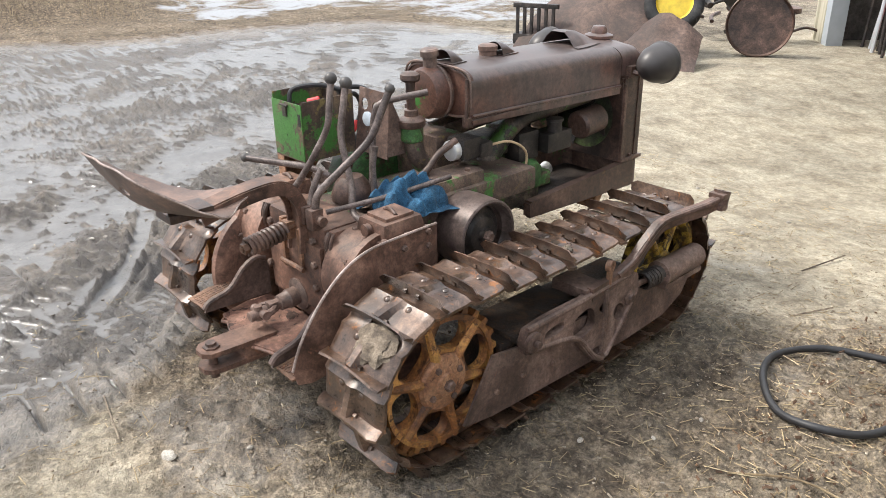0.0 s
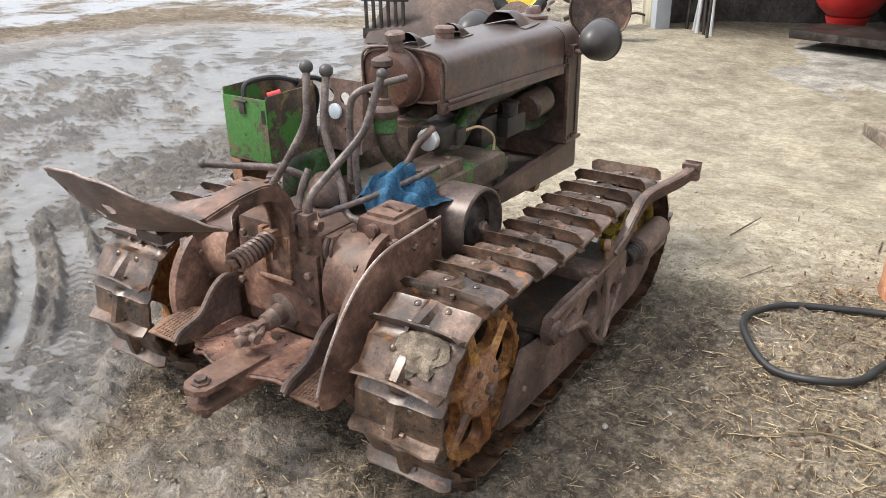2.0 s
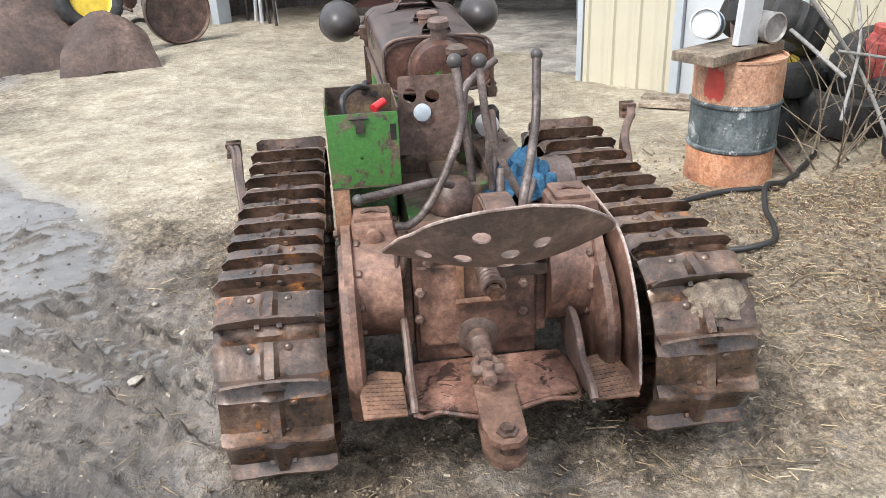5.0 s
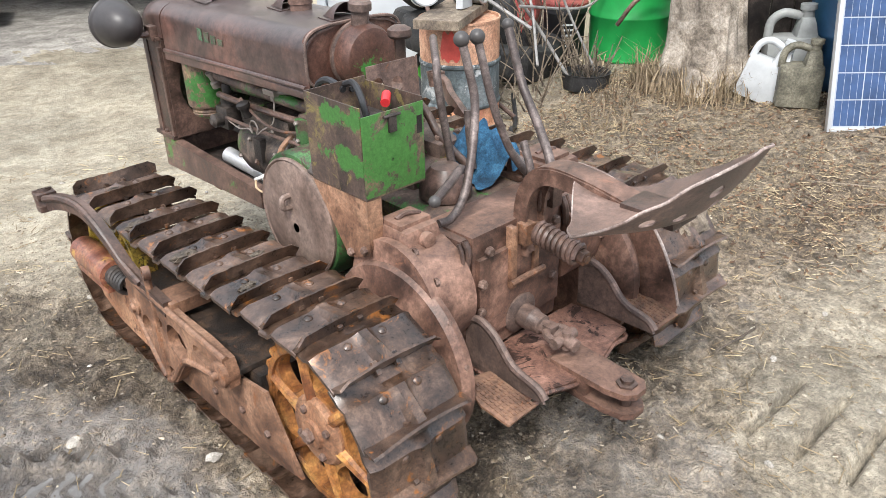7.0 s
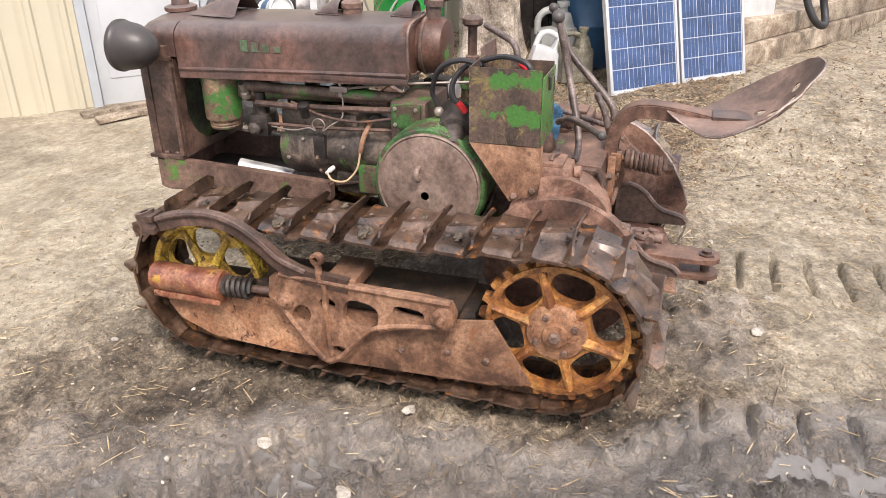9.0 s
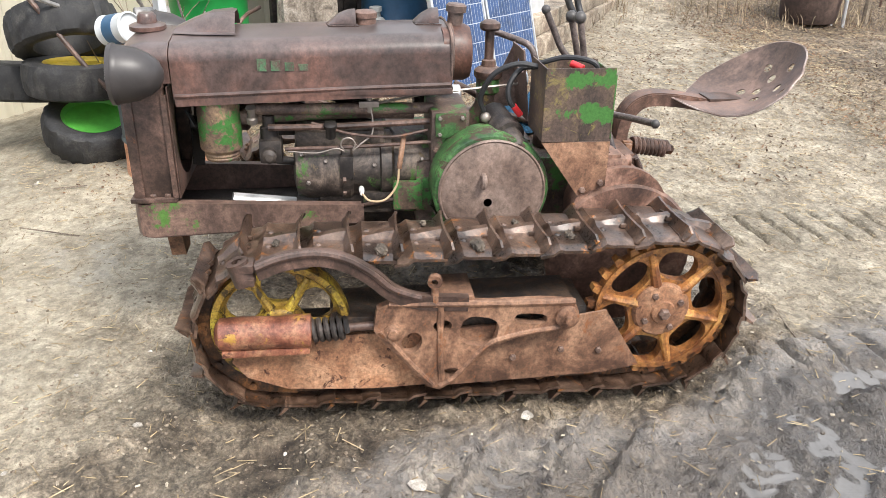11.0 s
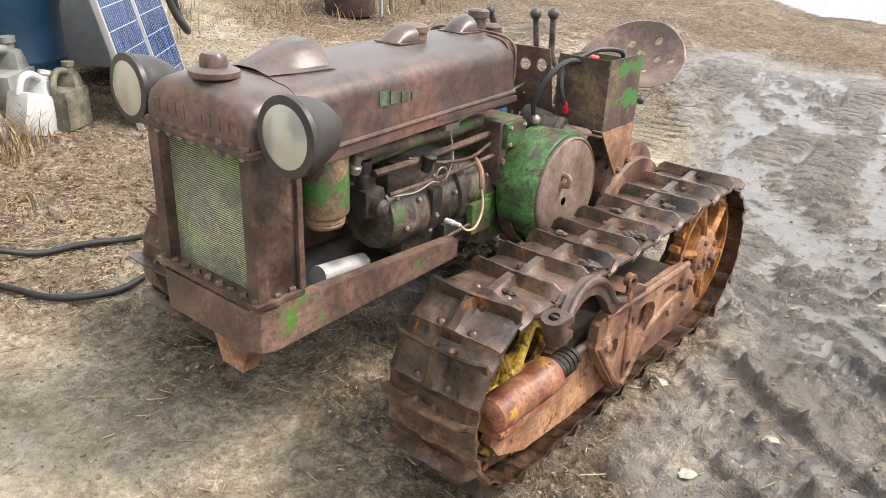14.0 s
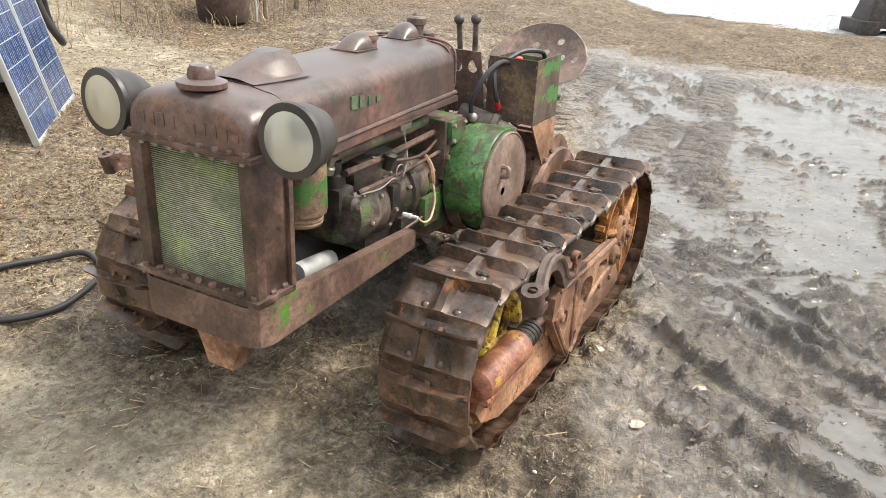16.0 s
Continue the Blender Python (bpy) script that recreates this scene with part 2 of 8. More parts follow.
M["rag"] = weathered("blue_cloth", (0.012, 0.045, 0.085), (0.022, 0.085, 0.16), (0.045, 0.14, 0.24), 22, (0.85, 0.95), bump_by=0.7)
M["nickel"] = plain("bolt_steel", (0.3, 0.26, 0.23), 0.4, 0.5)
M["bolt"] = weathered("bolt_iron", (0.07, 0.042, 0.032), (0.13, 0.08, 0.06), (0.21, 0.14, 0.11), 30, (0.45, 0.7), bump_by=0.2)
M["gauge"] = plain("pale_gauge_glass", (0.5, 0.56, 0.62), 0.15)
M["mud"] = weathered("caked_mud", (0.1, 0.078, 0.06), (0.17, 0.135, 0.1), (0.27, 0.22, 0.165), 20, (0.85, 0.97), bump_by=0.8)
M["mud_wet"] = weathered("wet_caked_mud", (0.05, 0.04, 0.03), (0.1, 0.078, 0.058), (0.18, 0.145, 0.105), 20, (0.4, 0.75), bump_by=0.8)
M["flaked"] = weathered("flaking_red_brown_plate", (0.1, 0.052, 0.038), (0.19, 0.1, 0.072), (0.3, 0.175, 0.13), 5, (0.45, 0.7), bump_by=0.35, spots=(0.05, 0.026, 0.019), spots_at=(0.56, 0.58))
M["caked"] = weathered("oily_caked_dirt", (0.012, 0.009, 0.007), (0.035, 0.024, 0.018), (0.1, 0.06, 0.036), 14, (0.35, 0.75), bump_by=0.9, spots=(0.2, 0.085, 0.035), spots_at=(0.6, 0.67))
M["letter"] = weathered("faded_green_mark", (0.085, 0.055, 0.045), (0.075, 0.1, 0.06), (0.065, 0.17, 0.08), 30, (0.5, 0.7), bump_by=0.1)
M["core"] = weathered("radiator_core_green", (0.05, 0.055, 0.04), (0.09, 0.11, 0.06), (0.16, 0.24, 0.08), 5, (0.5, 0.7), bump_by=0.3, jitter=False)
M["fins"] = weathered("radiator_wire", (0.2, 0.21, 0.16), (0.36, 0.38, 0.28), (0.42, 0.52, 0.22), 6, (0.35, 0.6), metal=0.3, bump_by=0.1, jitter=False)
M["box_green"] = weathered("box_green_paint", (0.04, 0.032, 0.026), (0.085, 0.06, 0.047), (0.16, 0.115, 0.07), 9, (0.4, 0.7), paint=(0.068, 0.205, 0.045), paint_at=(0.47, 0.5), spots=(0.06, 0.045, 0.035), bump_by=0.15)
M["box_side"] = weathered("box_side_rust", (0.05, 0.036, 0.03), (0.095, 0.064, 0.05), (0.18, 0.13, 0.075), 8, (0.4, 0.7), paint=(0.065, 0.2, 0.042), paint_at=(0.62, 0.645), paint_where=((-0.365, 0.15, 0.972, 0.05, 0.28), (-0.365, 0.21, 0.968, 0.05, 0.28), (-0.365, 0.27, 0.972, 0.05, 0.26), (-0.365, 0.15, 0.862, 0.055, 0.28), (-0.365, 0.21, 0.868, 0.05, 0.26), (-0.365, 0.27, 0.86, 0.05, 0.2), (-0.172, 0.2, 0.88, 0.15, 0.2)), bump_by=0.15, jitter=False, spots=(0.24, 0.19, 0.07), spots_at=(0.56, 0.62))


def lens_material(name, color, ribs):
    m, t, b = nodes_of(name)
    v = coords(t)
    sep = t.nodes.new("ShaderNodeSeparateXYZ")
    t.links.new(v, sep.inputs[0])
    wave = put(t, "ShaderNodeTexWave", Scale=ribs, Distortion=0.0)
    wave.bands_direction = "X"
    t.links.new(v, wave.inputs["Vector"])
    wave2 = put(t, "ShaderNodeTexWave", Scale=ribs, Distortion=0.0)
    wave2.bands_direction = "Z"
    t.links.new(v, wave2.inputs["Vector"])
    both = mix(t, 0.5, wave.outputs["Color"], wave2.outputs["Color"])
    b.inputs["Base Color"].default_value = (*color, 1)
    b.inputs["Roughness"].default_value = 0.12
    b.inputs["Metallic"].default_value = 0.35 if name == "clear_ribbed_lens" else 0.0
    b.inputs["Coat Weight"].default_value = 0.6
    bump(t, b, both, 0.12, 0.0008)
    return m


M["lens"] = lens_material("clear_ribbed_lens", (0.46, 0.46, 0.42), 120)
M["lens_cream"] = lens_material("cream_ribbed_lens", (0.44, 0.405, 0.32), 150)


def ground_material():
    m, t, b = nodes_of("yard_ground")
    v = t.nodes.new("ShaderNodeTexCoord").outputs["Object"]
    zone = t.nodes.new("ShaderNodeAttribute")
    zone.attribute_name = "zone"
    sep = t.nodes.new("ShaderNodeSeparateColor")
    t.links.new(zone.outputs["Color"], sep.inputs[0])
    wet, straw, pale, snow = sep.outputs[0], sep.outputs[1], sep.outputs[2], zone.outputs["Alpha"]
    pool = t.nodes.new("ShaderNodeAttribute")
    pool.attribute_name = "pool"

    def calc(op, a, b2):
        n = t.nodes.new("ShaderNodeMath")
        n.operation = op
        for s, val in zip(n.inputs, (a, b2)):
            if isinstance(val, (int, float)):
                s.default_value = val
            else:
                t.links.new(val, s)
        return n.outputs[0]

    def crumbs(scale):
        n = put(t, "ShaderNodeTexVoronoi", Scale=scale, Randomness=1.0)
        t.links.new(warped, n.inputs["Vector"])
        return n.outputs["Distance"], n.outputs["Color"]

    shake = put(t, "ShaderNodeTexNoise", Scale=30, Detail=3.0)
    t.links.new(v, shake.inputs["Vector"])
    offset = t.nodes.new("ShaderNodeVectorMath")
    offset.operation = "MULTIPLY_ADD"
    offset.inputs[1].default_value = (0.06, 0.06, 0.06)
    t.links.new(shake.outputs["Color"], offset.inputs[0])
    t.links.new(v, offset.inputs[2])
    warped = offset.outputs[0]
    broad = noise_of(t, v, 1.3, 7, 0.62, 0.6)
    mid = noise_of(t, v, 4.5, 9, 0.68, 0.4)
    small = noise_of(t, v, 22, 7, 0.7, 0.3)
    crisp = noise_of(t, v, 60, 5, 0.7, 0.2)
    fine = noise_of(t, v, 170, 4, 0.8)
    lump, lump_c = crumbs(48)
    grain, grain_c = crumbs(150)
    soil = ramp(t, mid, [(0.36, (0.1, 0.076, 0.054)), (0.48, (0.185, 0.147, 0.106)), (0.62, (0.29, 0.24, 0.178))])
    soil = mix(t, 0.9, soil, ramp(t, broad, [(0.38, 0.24), (0.5, 0.48), (0.62, 0.74)]), "OVERLAY")
    litter = ramp(t, noise_of(t, v, 34, 8, 0.76, 1.6), [(0.4, (0.04, 0.026, 0.018)), (0.5, (0.125, 0.085, 0.052)), (0.61, (0.36, 0.275, 0.165))])
    base = mix(t, straw, soil, mix(t, 0.22, litter, soil))
    sand = ramp(t, mid, [(0.34, (0.25, 0.213, 0.153)), (0.5, (0.36, 0.315, 0.236)), (0.66, (0.45, 0.405, 0.313))])
    sand = mix(t, 0.45, sand, ramp(t, broad, [(0.36, 0.3), (0.5, 0.5), (0.64, 0.68)]), "OVERLAY")
    base = mix(t, pale, base, sand)
    contrast = calc("SUBTRACT", 1.0, calc("MULTIPLY", pale, 0.6))
    base = mix(t, calc("MULTIPLY", contrast, 0.6), base, ramp(t, small, [(0.41, 0.14), (0.5, 0.5), (0.59, 0.84)]), "OVERLAY")
    base = mix(t, calc("MULTIPLY", contrast, 0.4), base, ramp(t, crisp, [(0.4, 0.15), (0.5, 0.5), (0.6, 0.85)]), "OVERLAY")
    base = mix(t, calc("MULTIPLY", contrast, 0.28), base, ramp(t, grain_c, [(0.15, 0.2), (0.85, 0.8)]), "OVERLAY")
    base = mix(t, 0.14, base, ramp(t, fine, [(0.3, 0.1), (0.5, 0.5), (0.7, 0.9)]), "OVERLAY")
    # scattered pale grit and dark bits
    base = mix(t, calc("MULTIPLY", ramp(t, lump_c, [(0.86, 0.0), (0.9, 0.75)]), ramp(t, lump, [(0.16, 1.0), (0.24, 0.0)])), base, (0.55, 0.5, 0.41))
    base = mix(t, calc("MULTIPLY", ramp(t, grain_c, [(0.9, 0.0), (0.93, 0.7)]), contrast), base, (0.07, 0.05, 0.036))
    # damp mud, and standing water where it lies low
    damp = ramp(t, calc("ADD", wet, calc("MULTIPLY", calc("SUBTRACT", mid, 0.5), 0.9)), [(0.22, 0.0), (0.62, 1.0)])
    rim = calc("ADD", pool.outputs["Fac"], calc("MULTIPLY", calc("SUBTRACT", small, 0.5), 0.9))
    rim = calc("ADD", rim, calc("MULTIPLY", calc("SUBTRACT", crisp, 0.5), 0.5))
    water = ramp(t, rim, [(0.36, 0.0), (0.66, 1.0)])
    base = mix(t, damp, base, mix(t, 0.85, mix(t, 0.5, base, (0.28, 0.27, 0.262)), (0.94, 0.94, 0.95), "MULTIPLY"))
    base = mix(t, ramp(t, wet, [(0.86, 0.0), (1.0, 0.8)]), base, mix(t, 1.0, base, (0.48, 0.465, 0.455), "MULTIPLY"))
    base = mix(t, calc("MULTIPLY", water, 0.85), base, ramp(t, mid, [(0.3, (0.1, 0.094, 0.087)), (0.7, (0.2, 0.193, 0.184))]))
    ice = ramp(t, calc("MULTIPLY", snow, noise_of(t, v, 1.1, 8, 0.7, 0.6)), [(0.3, 0.0), (0.38, 1.0)])
    base = mix(t, ice, base, mix(t, small, (0.33, 0.345, 0.37), (0.52, 0.535, 0.56)))
    t.links.new(base, b.inputs["Base Color"])
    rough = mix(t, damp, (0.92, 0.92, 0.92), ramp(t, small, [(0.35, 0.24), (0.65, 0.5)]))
    rough = mix(t, water, rough, ramp(t, mid, [(0.35, 0.04), (0.65, 0.12)]))
    t.links.new(rough, b.inputs["Roughness"])
    b.inputs["Specular IOR Level"].default_value = 0.55
    height_of = mix(t, 0.16, mix(t, 0.45, mid, small), crisp)
    height_of = mix(t, 0.03, height_of, fine)
    height_of = mix(t, 0.12, height_of, ramp(t, lump, [(0.0, 1.0), (0.5, 0.0)]))
    height_of = mix(t, 0.1, height_of, ramp(t, grain, [(0.0, 1.0), (0.6, 0.0)]))
    height_of = mix(t, calc("MULTIPLY", pale, 0.45), height_of, (0.5, 0.5, 0.5))
    height_of = mix(t, calc("MULTIPLY", water, 0.9), height_of, (0.5, 0.5, 0.5))
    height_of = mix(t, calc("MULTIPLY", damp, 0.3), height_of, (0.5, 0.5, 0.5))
    bump(t, b, height_of, 1.0, 0.058)
    return m


def clod_material(name, dark, light, rough):
    m, t, b = nodes_of(name)
    geo = t.nodes.new("ShaderNodeNewGeometry")
    v = t.nodes.new("ShaderNodeTexCoord").outputs["Object"]
    col = ramp(t, geo.outputs["Random Per Island"], [(0.0, dark), (1.0, light)])
    col = mix(t, 0.6, col, ramp(t, noise_of(t, v, 160, 4, 0.8), [(0.3, 0.1), (0.7, 0.9)]), "OVERLAY")
    t.links.new(col, b.inputs["Base Color"])
    b.inputs["Roughness"].default_value = rough
    bump(t, b, noise_of(t, v, 240, 3, 0.7), 0.6, 0.004)
    return m


M["clod"] = clod_material("dry_crumb", (0.15, 0.115, 0.083), (0.33, 0.27, 0.2), 0.95)
M["clod_wet"] = clod_material("wet_mud_lump", (0.07, 0.054, 0.042), (0.16, 0.13, 0.1), 0.25)
M["ground"] = ground_material()
M["straw"] = weathered("dry_straw", (0.17, 0.12, 0.068), (0.32, 0.245, 0.142), (0.5, 0.41, 0.26), 3, (0.7, 0.9), bump_by=0.1)
M["twig"] = weathered("grey_twig", (0.09, 0.07, 0.055), (0.17, 0.135, 0.1), (0.28, 0.23, 0.17), 6, (0.8, 0.95), bump_by=0.3)
M["chip"] = weathered("pale_chip", (0.22, 0.185, 0.14), (0.34, 0.29, 0.22), (0.46, 0.41, 0.32), 6, (0.7, 0.9), bump_by=0.2)
M["dead_grass"] = weathered("grey_dead_grass", (0.16, 0.115, 0.07), (0.29, 0.22, 0.14), (0.42, 0.34, 0.22), 3, (0.75, 0.92), bump_by=0.1)
M["leaf"] = weathered("dead_leaf", (0.07, 0.038, 0.022), (0.14, 0.08, 0.045), (0.28, 0.185, 0.11), 5, (0.7, 0.9), bump_by=0.2)
M["stone"] = weathered("pale_stone", (0.26, 0.235, 0.2), (0.36, 0.33, 0.285), (0.5, 0.465, 0.41), 20, (0.7, 0.9), bump_by=0.4)
M["siding"] = plain("cream_steel_siding", (0.52, 0.485, 0.38), 0.45, 0.0, 0.07, 1.1, 0.02)
M["trim"] = plain("grey_blue_trim", (0.42, 0.46, 0.5), 0.45, 0.0, 0.12, 3, 0.03)
M["door_grey"] = plain("grey_door_paint", (0.5, 0.53, 0.56), 0.45, 0.0, 0.1, 2, 0.03)
# the room's dimness is put into this dark wall colour
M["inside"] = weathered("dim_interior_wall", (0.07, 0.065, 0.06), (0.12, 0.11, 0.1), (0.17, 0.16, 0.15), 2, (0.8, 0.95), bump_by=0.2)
M["rubber"] = weathered("tyre_rubber", (0.014, 0.014, 0.015), (0.024, 0.024, 0.025), (0.045, 0.043, 0.04), 9, (0.6, 0.85), bump_by=0.3)
M["bark"] = weathered("grey_bark", (0.14, 0.115, 0.09), (0.33, 0.28, 0.225), (0.52, 0.46, 0.39), 7, (0.85, 0.97), bump_by=0.9)
M["drum_top"] = weathered("drum_faded_orange", (0.36, 0.18, 0.11), (0.5, 0.28, 0.18), (0.58, 0.38, 0.26), 6, (0.5, 0.8), spots=(0.25, 0.1, 0.06), spots_at=(0.62, 0.75), bump_by=0.2)
M["drum_mid"] = weathered("drum_slate", (0.035, 0.045, 0.05), (0.065, 0.08, 0.085), (0.12, 0.135, 0.14), 5, (0.5, 0.8), spots=(0.55, 0.57, 0.57), spots_at=(0.57, 0.64), bump_by=0.15, runs_by=0.5)
M["drum_low"] = weathered("drum_rust_orange", (0.3, 0.13, 0.07), (0.5, 0.24, 0.13), (0.58, 0.32, 0.2), 6, (0.6, 0.85), spots=(0.6, 0.2, 0.16), spots_at=(0.55, 0.7), bump_by=0.3)
M["drum_red"] = plain("red_paint_blot", (0.6, 0.09, 0.07), 0.5, 0.0, 0.2)
M["green_plastic"] = plain("green_drum_paint", (0.02, 0.3, 0.065), 0.4, 0.0, 0.2, 4, 0.05)
M["white_plastic"] = plain("white_plastic", (0.55, 0.57, 0.58), 0.4, 0.0, 0.12, 12, 0.05)
M["grey_plastic"] = plain("grey_translucent_plastic", (0.3, 0.31, 0.3), 0.5, 0.0, 0.25, 9, 0.1)
M["olive_plastic"] = weathered("dirty_olive_plastic", (0.08, 0.075, 0.055), (0.15, 0.14, 0.105), (0.24, 0.225, 0.17), 9, (0.5, 0.75), bump_by=0.2)
M["blue_drum"] = plain("blue_drum", (0.035, 0.1, 0.19), 0.45, 0.0, 0.25, 6)
M["cell"] = plain("blue_solar_cell", (0.035, 0.07, 0.165), 0.14, 0.0, 0.45, 6, 0.0)
M["cell_line"] = plain("solar_grid_line", (0.42, 0.46, 0.53), 0.3, 0.0, 0.05, 5, 0.0)
M["alu"] = plain("aluminium_frame", (0.66, 0.68, 0.7), 0.35, 0.6, 0.1, 8, 0.03)
M["timber"] = weathered("weathered_timber", (0.16, 0.12, 0.09), (0.28, 0.23, 0.175), (0.4, 0.345, 0.27), 7, (0.8, 0.95), bump_by=0.6)
M["black_plastic"] = plain("black_plastic", (0.018, 0.018, 0.02), 0.45, 0.0, 0.3, 9)
M["hub_white"] = plain("white_wheel", (0.7, 0.72, 0.74), 0.4)
M["rim_yellow"] = plain("yellow_wheel_paint", (0.65, 0.47, 0.04), 0.45, 0.0, 0.25, 10)
M["rim_green"] = plain("green_wheel_paint", (0.08, 0.34, 0.05), 0.45, 0.0, 0.25, 10)
M["concrete"] = weathered("grey_concrete", (0.2, 0.185, 0.165), (0.32, 0.3, 0.27), (0.42, 0.4, 0.36), 4, (0.8, 0.95), bump_by=0.4)
M["rust_sheet"] = weathered("rusty_plough_sheet", (0.045, 0.03, 0.025), (0.07, 0.046, 0.038), (0.12, 0.08, 0.064), 2.5, (0.6, 0.85), bump_by=0.2)
M["red_dull"] = weathered("faded_red_paint", (0.12, 0.02, 0.018), (0.24, 0.045, 0.04), (0.36, 0.1, 0.085), 8, (0.45, 0.75), bump_by=0.2)
M["red_paint"] = plain("red_enamel", (0.55, 0.03, 0.03), 0.3, 0.0, 0.15, 5, 0.02)


# ---- building blocks ----
def axes(origin, z, x=None):
    """A frame at origin whose z axis points along z."""
    z = Vector(z).normalized()
    x = Vector(x) if x else (Vector((1, 0, 0)) if abs(z.x) < 0.9 else Vector((0, 1, 0)))
    y = z.cross(x).normalized()
    x = y.cross(z)
    return Matrix(((x.x, y.x, z.x, origin[0]), (x.y, y.y, z.y, origin[1]), (x.z, y.z, z.z, origin[2]), (0, 0, 0, 1)))


def block(bm, lo, hi, bevel=0.004, m=None, taper=None):
    """A box from corner lo to corner hi with rounded edges. taper: (sx, sy) of the top."""
    r = bmesh.ops.create_cube(bm, size=1)
    vs = r["verts"]
    for v in vs:
        top = v.co.z > 0
        c = [(lo[i] + hi[i]) / 2 + v.co[i] * (hi[i] - lo[i]) for i in range(3)]
        if taper and top:
            for i in (0, 1):
                mid = (lo[i] + hi[i]) / 2
                c[i] = mid + (c[i] - mid) * taper[i]
        v.co = c
    if bevel:
        es = {e for v in vs for e in v.link_edges}
        out = bmesh.ops.bevel(bm, geom=list(es), offset=bevel, segments=2, profile=0.7, affect="EDGES")
        vs = list({v for f in out["faces"] for v in f.verts} | {v for v in vs if v.is_valid})
    if m is not None:
        bmesh.ops.transform(bm, matrix=m, verts=[v for v in vs if v.is_valid])
    return vs


def lathe(bm, profile, m=None, seg=24, arc=None):
    """Turns a profile of (radius, height) about z."""
    rings = []
    full = arc is None
    n = seg if full else seg + 1
    for r, z in profile:
        ring = []
        for i in range(n):
            a = 2 * math.pi * i / seg if full else arc[0] + (arc[1] - arc[0]) * i / seg
            co = Vector((r * math.cos(a), r * math.sin(a), z))
            ring.append(bm.verts.new(m @ co if m is not None else co))
        rings.append(ring)
    for a, b in zip(rings, rings[1:]):
        for i in range(n if full else n - 1):
            j = (i + 1) % n
            bm.faces.new((a[i], a[j], b[j], b[i]))
    if full and tuple(profile[0]) != tuple(profile[-1]):
        for ring, (r, z) in ((rings[0], profile[0]), (rings[-1], profile[-1])):
            if r > 1e-5:
                bm.faces.new(ring)
    return rings


def rod(bm, p, q, r, seg=12, r2=None):
    p, q = Vector(p), Vector(q)
    lathe(bm, [(r, 0), (r if r2 is None else r2, (q - p).length)], axes(p, q - p), seg)


def smooth_path(pts, steps=5):
    pts = [Vector(p) for p in pts]
    if len(pts) < 3:
        return pts
    out = []
    ext = [2 * pts[0] - pts[1], *pts, 2 * pts[-1] - pts[-2]]
    for i in range(1, len(ext) - 2):
        a, b, c, d = ext[i - 1:i + 3]
        for k in range(steps):
            s = k / steps
            out.append(0.5 * (2 * b + (c - a) * s + (2 * a - 5 * b + 4 * c - d) * s * s + (3 * b - a - 3 * c + d) * s ** 3))
    return out + [pts[-1]]


def tube(bm, pts, r, seg=10, steps=5, flat=None, radii=None):
    """A round bar along a path. flat: (width, height) for a flat bar instead."""
    path = smooth_path(pts, steps)
    prev = None
    rings = []
    for i, p in enumerate(path):
        d = (path[min(i + 1, len(path) - 1)] - path[max(i - 1, 0)]).normalized()
        if prev is None:
            x = d.cross(Vector((0, 0, 1)))
            x = x.normalized() if x.length > 0.05 else Vector((1, 0, 0))
        else:
            x = (prev - d * prev.dot(d)).normalized()
        prev = x
        y = d.cross(x)
        k = i / max(1, len(path) - 1)
        rr = r if radii is None else radii[0] + (radii[1] - radii[0]) * k
        if flat:
            w, h = flat[0] / 2, flat[1] / 2
            ring = [p + x * a + y * b for a, b in ((-w, -h), (w, -h), (w, h), (-w, h))]
        else:
            ring = [p + (x * math.cos(2 * math.pi * j / seg) + y * math.sin(2 * math.pi * j / seg)) * rr for j in range(seg)]
        rings.append([bm.verts.new(c) for c in ring])
    n = len(rings[0])
    for a, b in zip(rings, rings[1:]):
        for j in range(n):
            bm.faces.new((a[j], a[(j + 1) % n], b[(j + 1) % n], b[j]))
    bm.faces.new(rings[0])
    bm.faces.new(rings[-1])


def ellipse(cx, cy, rx, ry, n=16, turn=0.0, power=1.0):
    out = []
    for i in range(n):
        a = 2 * math.pi * i / n
        c, s = math.cos(a), math.sin(a)
        x = rx * math.copysign(abs(c) ** power, c)
        y = ry * math.copysign(abs(s) ** power, s)
        out.append((cx + x * math.cos(turn) - y * math.sin(turn), cy + x * math.sin(turn) + y * math.cos(turn)))
    return out


def plate(bm, outline, thick, m, holes=(), bevel=0.0):
    """A sheet with holes: outline and holes in the frame's xy plane, thickness along z."""
    first = len(bm.verts)
    edges = []
    for loop in (outline, *holes):
        vs = [bm.verts.new((x, y, 0)) for x, y in loop]
        edges += [bm.edges.new((vs[i], vs[(i + 1) % len(vs)])) for i in range(len(vs))]
    faces = [f for f in bmesh.ops.triangle_fill(bm, use_beauty=True, use_dissolve=False, edges=edges)["geom"] if isinstance(f, bmesh.types.BMFace)]
    bm.verts.ensure_lookup_table()
    keep = list(bm.verts)[first:]
    faces = list({f for v in keep for f in v.link_faces})
    ext = bmesh.ops.extrude_face_region(bm, geom=faces)
    moved = [v for v in ext["geom"] if isinstance(v, bmesh.types.BMVert)]
    bmesh.ops.translate(bm, vec=(0, 0, thick), verts=moved)
    allv = list({v for v in keep + moved if v.is_valid})
    bmesh.ops.recalc_face_normals(bm, faces=list({f for v in allv for f in v.link_faces}))
    bmesh.ops.transform(bm, matrix=m, verts=allv)
    return allv


